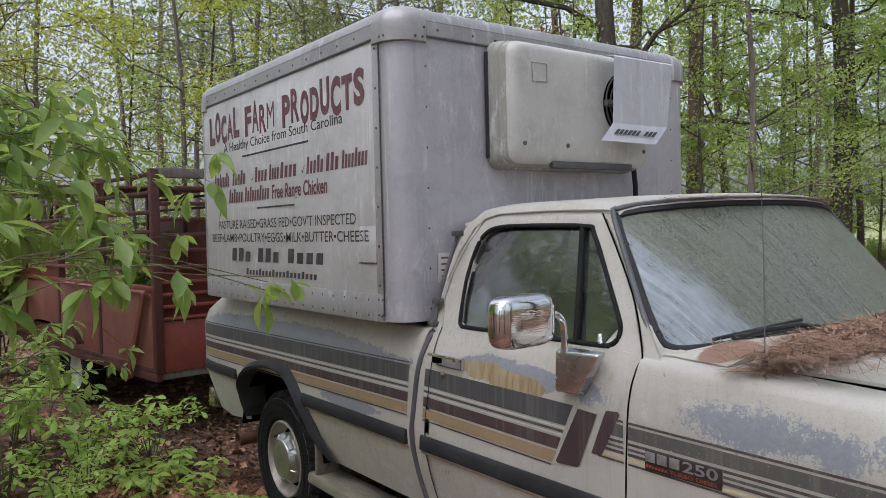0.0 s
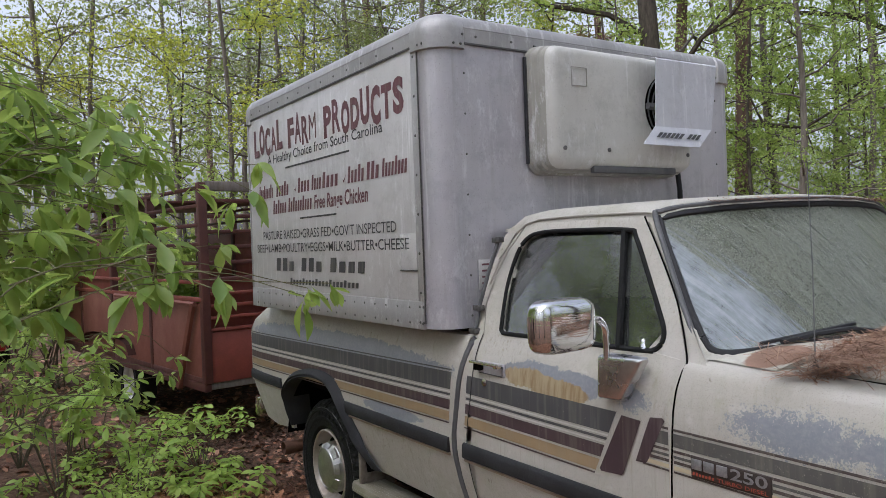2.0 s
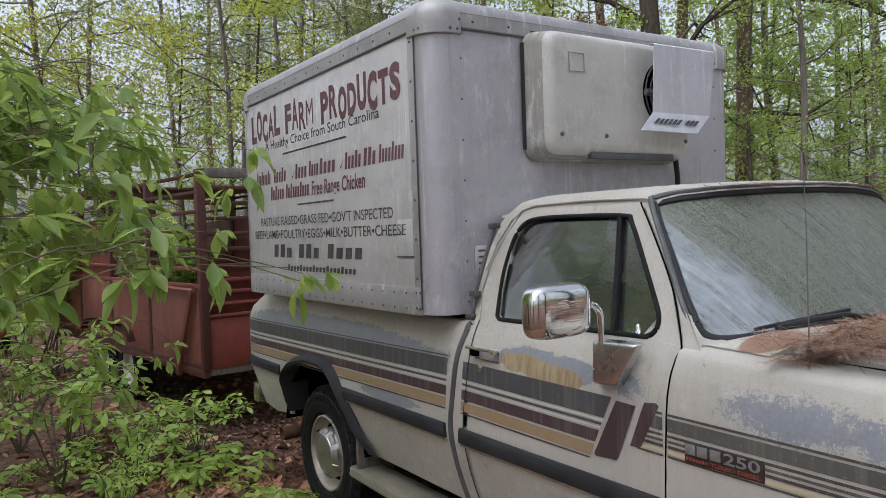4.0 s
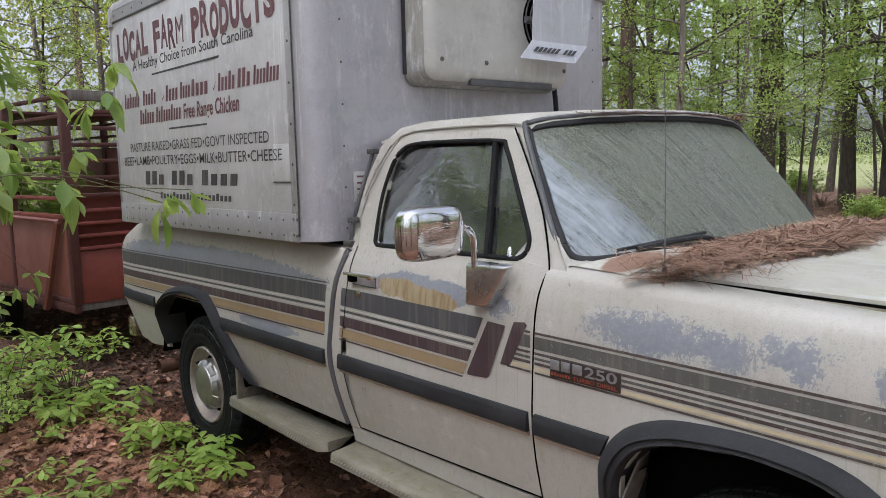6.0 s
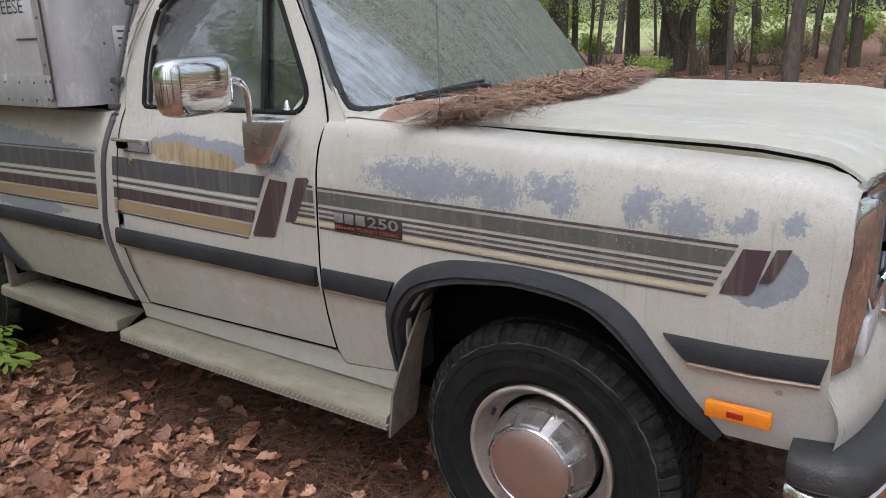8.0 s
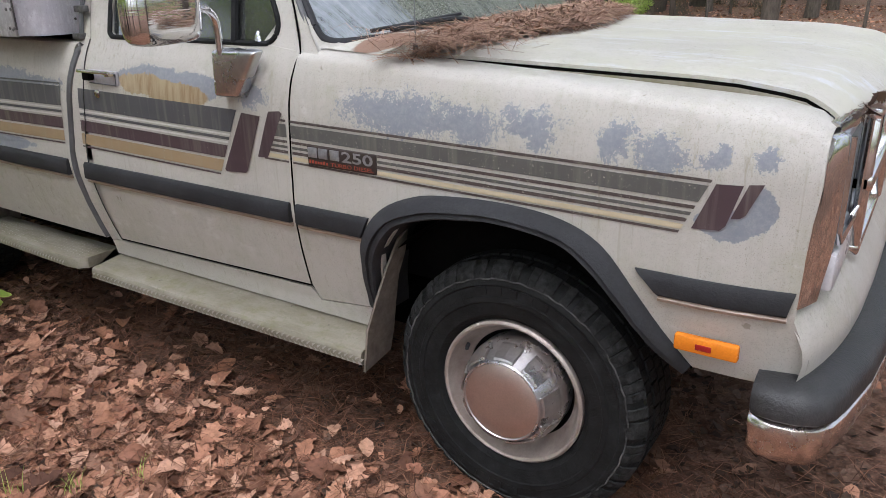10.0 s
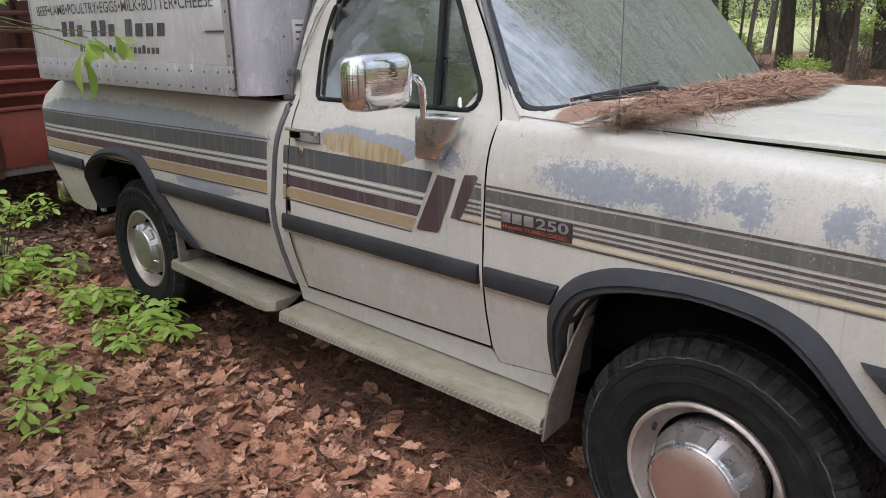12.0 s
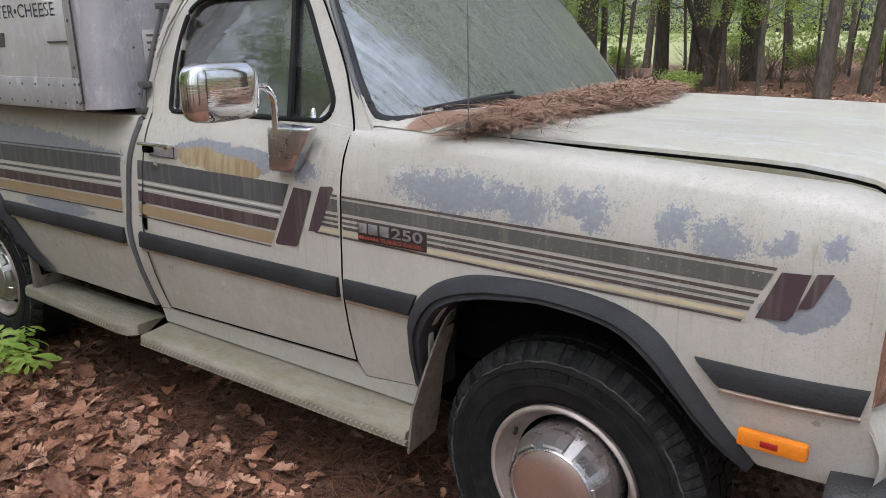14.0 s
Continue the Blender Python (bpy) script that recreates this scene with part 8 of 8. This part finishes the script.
# far woods all round, beyond meadow and forest
rn = np.random.default_rng(77)
clouds = []
# the second, coarser arc is out of view, added to screen low sky light
for n_far, lo_, hi_, size_ in ((80000, 80, 192, 0.28), (26000, 192, 440, 0.60)):
    a = rn.uniform(radians(lo_), radians(hi_), n_far)
    d = rn.uniform(38, 60, n_far)
    north = (a > radians(106)) & (a < radians(122))
    d[north] = rn.uniform(105, 130, north.sum())
    hmax = np.where(north, 7.0, 16.0) + 2.5 * np.sin(a * 9) + 2.0 * np.sin(a * 23 + 1)
    z = hmax * rn.beta(1.0, 1.35, n_far)
    clouds.append(leaf_cloud(np.column_stack([d * np.cos(a), d * np.sin(a), z]), size_, rn, 1.0))
v = np.concatenate([clouds[0][0], clouds[1][0]])
f = clouds[0][1] + (np.array(clouds[1][1]) + len(clouds[0][0])).tolist()
far = mesh_object("far_woods", v, f, leaf_mat("far_woods_leaf", (0.12, 0.165, 0.060), (0.36, 0.40, 0.16), 0.45), smooth=False)
tagged(far, "hazy mixed green woods in the distance", "woods", kind="stuff")

# ---------------------------------------------------------------- near foliage
LONG_OUTLINE = [(0.0, 0.012), (0.09, 0.03), (0.20, 0.30), (0.38, 0.74), (0.55, 1.0), (0.70, 0.94), (0.84, 0.60), (0.94, 0.24), (1.0, 0.02)]
BLUNT_OUTLINE = [(0.0, 0.03), (0.12, 0.06), (0.25, 0.26), (0.42, 0.60), (0.60, 0.92), (0.74, 1.0), (0.87, 0.80), (0.96, 0.44), (1.0, 0.08)]


def broad_leaf(L, W, curl, fold, name, rows=LONG_OUTLINE):
    """A long leaf, widest towards its tip, folded a little along the midrib, on a short stalk."""
    v, fs = [], []
    for t, w in rows:
        z = -curl * L * t * t
        for s in (-1, 0, 1):
            v.append((t * L, s * w * W / 2, z + fold * abs(s) * w * W / 2))
    for i in range(len(rows) - 1):
        for s in (0, 1):
            fs.append((3 * i + s, 3 * i + s + 1, 3 * i + s + 4, 3 * i + s + 3))
    me = bpy.data.meshes.new(name)
    me.from_pydata(v, [], fs)
    me.shade_smooth()
    return me


def leaf_set(material, L, name):
    out = []
    for k, (a, b, c, d) in enumerate(((1.0, 0.33, 0.18, 0.42), (1.15, 0.30, 0.38, 0.55), (0.8, 0.34, 0.10, 0.32), (0.95, 0.32, -0.06, 0.48))):
        me = broad_leaf(L * a, L * b, c, d, name)
        me.materials.append(material)
        out.append(me)
    return out


def put_leaf(me, parent, at, heading, pitch, roll, scale, name="leaf"):
    ob = new(name, me)
    ob.parent = parent
    ob.matrix_basis = Matrix.Translation(at) @ Matrix.Rotation(heading, 4, "Z") @ Matrix.Rotation(-pitch, 4, "Y") @ Matrix.Rotation(roll, 4, "X") @ Matrix.Scale(scale, 4)
    return ob


NEAR_LEAVES = leaf_set(LEAF_NEAR, 0.092, "near_leaf")
LOW_LEAVES = []
for length, width, curl, fold in ((0.105, 0.044, 0.16, 0.22), (0.120, 0.047, 0.30, 0.30), (0.085, 0.038, 0.05, 0.16), (0.095, 0.042, 0.42, 0.26)):
    LOW_LEAVES.append(broad_leaf(length, width, curl, fold, "low_leaf", BLUNT_OUTLINE))
    LOW_LEAVES[-1].materials.append(LEAF_LOW)


def make_sapling(base, seed, nb, box, label, size=1.0):
    """A thin stem whose branches reach into a box of air (x, y, z ranges) and carry hanging leaves."""
    t = thing("sapling", label, "sapling", "saplings by the truck", at=base)
    rg = random.Random(seed)
    o = Vector(base)
    bm = bmesh.new()
    stem = [Vector((0.02 * math.sin(k * 2 + seed), 0.02 * math.cos(k * 3), -0.1 + 0.55 * k)) for k in range(7)]
    tube(bm, stem, [0.028 - 0.0035 * k for k in range(7)], 7)
    part("stem", bm, TWIG, t)
    count = 0
    for b in range(nb):
        (x0, x1), (y0, y1), (z0, z1) = box
        f = (b + 0.5) / nb
        y = y0 + (y1 - y0) * rg.random() ** 1.25
        top = z1 - (z1 - z0) * 0.55 * max(0.0, (y - y0) / (y1 - y0))
        end = Vector((rg.uniform(x0, x1), y, rg.uniform(z0, max(top, z0 + 0.05)))) - o
        s = Vector((0, 0, max(0.7, min(2.9, end.z - rg.uniform(0.1, 0.45)))))
        pts = [s]
        for k in range(1, 5):
            u = k / 4
            pts.append(s.lerp(end, u) + Vector((rg.uniform(-1, 1) * 0.10, rg.uniform(-1, 1) * 0.10, 0.20 * math.sin(math.pi * u) + rg.uniform(-1, 1) * 0.08)) * (1 if k < 4 else 0))
        bm = bmesh.new()
        tube(bm, smooth_line(pts, 3), [0.0034 - 0.00018 * k for k in range(13)], 5, cap=False)
        knots = []
        for k in range(2, 5):
            for _ in range(3 if k < 4 else 1):
                p = pts[k - 1].lerp(pts[k], rg.uniform(0.3, 1.0)) if k < 4 else pts[4]
                d = (pts[k] - pts[k - 1]).normalized() * 0.7 + Vector((rg.uniform(-1, 1), rg.uniform(-1, 1), rg.uniform(-0.5, 0.4)))
                q = p + d.normalized() * rg.uniform(0.06, 0.16) if k < 4 else p
                if k < 4:
                    tube(bm, [p, p.lerp(q, 0.5) + Vector((0, 0, 0.008)), q], [0.003, 0.0024, 0.0016], 4, cap=False)
                knots.append((q, d))
        br = part("branch", bm, GREEN_TWIG, t)
        for q, d in knots:
            head = math.atan2(d.y, d.x)
            for k in range(rg.randint(4, 6)):
                if count >= 299:
                    break
                count += 1
                put_leaf(rg.choice(NEAR_LEAVES), br, q + Vector((rg.uniform(-1, 1), rg.uniform(-1, 1), rg.uniform(-1, 1))) * 0.012, head + rg.uniform(-1.8, 1.8), rg.uniform(-1.25, 0.15), rg.uniform(-0.6, 0.6), size * rg.uniform(0.75, 1.45))
    return t


make_sapling((-2.0, -2.25, 0), 9, 9, ((-2.20, -1.60), (-1.46, -0.88), (1.62, 2.35)), "leafy green sapling with thin branches hanging before the truck box")
make_sapling((-2.5, -2.3, 0), 23, 9, ((-2.75, -1.9), (-1.46, -0.70), (1.58, 2.50)), "leafy green sapling with drooping branches beside the trailer")
make_sapling((-2.9, -1.9, 0), 37, 7, ((-3.2, -2.4), (-1.38, -0.50), (0.80, 1.45)), "leafy green sapling with drooping branches beside the truck", 0.72)
make_sapling((-2.2, -2.2, 0), 53, 9, ((-2.7, -1.9), (-1.40, -0.95), (1.85, 2.50)), "leafy green sapling with branches reaching over the trailer")
make_sapling((-2.4, -2.1, 0), 61, 9, ((-2.6, -1.7), (-1.46, -0.82), (1.60, 2.30)), "leafy green sapling with many thin branches by the trailer")
make_sapling((-1.45, -2.3, 0), 41, 3, ((-1.30, -1.12), (-0.95, -0.76), (1.53, 1.60)), "thin sapling branch with hanging leaves before the box")


make_sapling((-1.9, -2.6, 0), 71, 9, ((-1.75, -1.25), (-1.66, -1.20), (1.74, 2.18)), "leafy green sapling with dense leaves close to the path")
make_sapling((-2.6, -2.5, 0), 83, 9, ((-2.6, -1.9), (-1.62, -1.10), (1.70, 2.30)), "leafy green sapling with dense leaves beside the path")


# leafy shrubs and seedlings on the ground beside the rear of the truck
def seedling(h, whorls, seed, group):
    rg = random.Random(seed)
    t = thing("seedling", "small seedling with fresh green leaves in leaf litter", "seedling", group)
    bm = bmesh.new()
    pts = [Vector((0, 0, -0.02)), Vector((rg.uniform(-1, 1) * 0.03, rg.uniform(-1, 1) * 0.03, h * 0.55)), Vector((rg.uniform(-1, 1) * 0.06, rg.uniform(-1, 1) * 0.06, h))]
    tube(bm, pts, [0.004, 0.003, 0.002], 5, cap=False)
    part("stem", bm, TWIG, t)
    for w in range(whorls):
        p = pts[1].lerp(pts[2], (w + 1) / whorls) if whorls > 1 else pts[2]
        n_ = rg.randint(5, 7)
        for k in range(n_):
            put_leaf(rg.choice(LOW_LEAVES), t, p, 2 * math.pi * (k + rg.uniform(-0.25, 0.25)) / n_ + w, rg.uniform(-0.40, 0.30), rg.uniform(-0.4, 0.4), rg.uniform(0.55, 1.15))
    return t


def tall_shrub(h, stems, seed):
    rg = random.Random(seed)
    t = thing("leafy_shrub", "leafy green shrub with arching stems beside the truck", "shrub", "shrubs beside the truck")
    bm = bmesh.new()
    knots = []
    for i in range(stems):
        a = rg.uniform(0, 2 * math.pi)
        r = h * rg.uniform(0.35, 0.75)
        top = Vector((r * math.cos(a), r * math.sin(a), h * rg.uniform(0.6, 1.0)))
        mid_ = Vector((top.x * 0.4, top.y * 0.4, top.z * 0.72))
        tube(bm, [(0, 0, -0.03), mid_, top], [0.006, 0.004, 0.002], 5, cap=False)
        for f in (0.25, 0.55, 0.8, 1.0):
            p = mid_.lerp(top, f)
            knots.append(p)
            if rg.random() < 0.6:
                q = p + Vector((rg.uniform(-1, 1), rg.uniform(-1, 1), rg.uniform(-0.2, 0.6))) * 0.11
                tube(bm, [p, q], [0.002, 0.0014], 4, cap=False)
                knots.append(q)
    part("stem", bm, TWIG, t)
    for p in knots:
        n_ = rg.randint(4, 6)
        a0 = rg.uniform(0, 6)
        for k in range(n_):
            put_leaf(rg.choice(LOW_LEAVES), t, p, a0 + 2 * math.pi * k / n_ + rg.uniform(-0.3, 0.3), rg.uniform(-0.45, 0.35), rg.uniform(-0.4, 0.4), rg.uniform(0.55, 1.0))
    return t


seeds = [seedling(h, w, s, "seedlings in the leaf litter") for h, w, s in ((0.07, 1, 1), (0.12, 2, 2), (0.16, 2, 3), (0.09, 1, 4), (0.20, 3, 5))]
rg = random.Random(17)
spots = [(-2.76, -0.04), (-2.92, -0.12), (-2.66, -0.12), (-2.80, -0.22), (-3.0, -0.02)]
spots += [(rg.uniform(-3.5, -2.75), rg.uniform(-0.38, -0.02)) for _ in range(20)] + [(rg.uniform(-2.7, -2.2), rg.uniform(-1.0, -0.66)) for _ in range(6)]
while len(spots) < 235:
    x, y = rg.uniform(-5.6, -2.1), rg.uniform(-1.75, 0.02)
    edge = float(np.interp(y, [-1.75, -1.4, -1.2, -0.95, -0.7, -0.55, -0.36, -0.1, 0.02], [-3.4, -2.9, -2.4, -2.2, -2.2, -2.6, -3.2, -2.8, -2.72]))
    if x < edge and rg.random() < (0.3 + 0.7 * min(1, (edge - x) / 0.6)) * (0.18 if math.sin(x * 3.1 + 0.8) * math.sin(y * 4.3 + 1.9 + x) > 0.25 else 1.0):
        spots.append((x, y))
for i, (x, y) in enumerate(spots):
    s = seeds[i % 5]
    if i < 5:
        place(s, x, y, rg.uniform(0, 360), rg.uniform(0.8, 1.1))
    else:
        c = copy_thing(s, Matrix.Translation((x, y, ground_z(x, y))) @ Matrix.Rotation(rg.uniform(0, 6.28), 4, "Z"))
        sc = rg.uniform(0.6, 1.05)
        c.scale = (sc, sc, sc)
bushes = [tall_shrub(0.85, 9, 71), tall_shrub(0.65, 8, 72)]
BUSH_AT = [(-3.95, -0.95, 0.55), (-4.5, -0.75, 1.0), (-4.9, -1.15, 1.1), (-5.5, -0.9, 1.1), (-6.2, -1.3, 1.4), (-5.0, -0.2, 0.8)]
for i, (x, y, sc) in enumerate(BUSH_AT):
    if i < 2:
        place(bushes[i], x, y, 40 * i, sc)
    else:
        c = copy_thing(bushes[i % 2], Matrix.Translation((x, y, 0)) @ Matrix.Rotation(1.3 * i, 4, "Z"))
        c.scale = (sc, sc, sc)


# grass sprigs in the litter
def sprig(seed):
    rg = random.Random(seed)
    t = thing("grass_tuft", "small sparse tuft of green grass in dead leaves", "grass", "grass tufts in the litter")
    for k in range(9):
        a, L = rg.uniform(0, 6.28), rg.uniform(0.05, 0.11)
        d = Vector((math.cos(a), math.sin(a), 0))
        s_ = Vector((-d.y, d.x, 0)) * 0.0016
        o = Vector((rg.uniform(-1, 1), rg.uniform(-1, 1), 0)) * 0.03
        bm = bmesh.new()
        rows_ = []
        for u in (0, 0.4, 0.75, 1.0):
            c_ = o + d * L * 0.55 * u * u + Vector((0, 0, L * (u - 0.25 * u * u)))
            rows_.append([bm.verts.new(c_ + s_ * (1 - 0.85 * u)), bm.verts.new(c_ - s_ * (1 - 0.85 * u))])
        for p, q in zip(rows_, rows_[1:]):
            bm.faces.new((p[0], p[1], q[1], q[0]))
        part("blade", bm, LEAF_LOW, t)
    return t


tufts = [sprig(k) for k in range(3)]
for i, (x, y) in enumerate(((-1.17, -0.62), (-0.98, -0.80), (-1.05, -0.48), (-1.30, -0.72), (-1.9, -0.85), (-2.0, -0.6), (-0.55, -0.62))):
    if i < 3:
        place(tufts[i], x, y, 70 * i)
        tufts[i].location.z = 0.015
    else:
        copy_thing(tufts[i % 3], Matrix.Translation((x, y, 0.015)) @ Matrix.Rotation(1.1 * i, 4, "Z"))
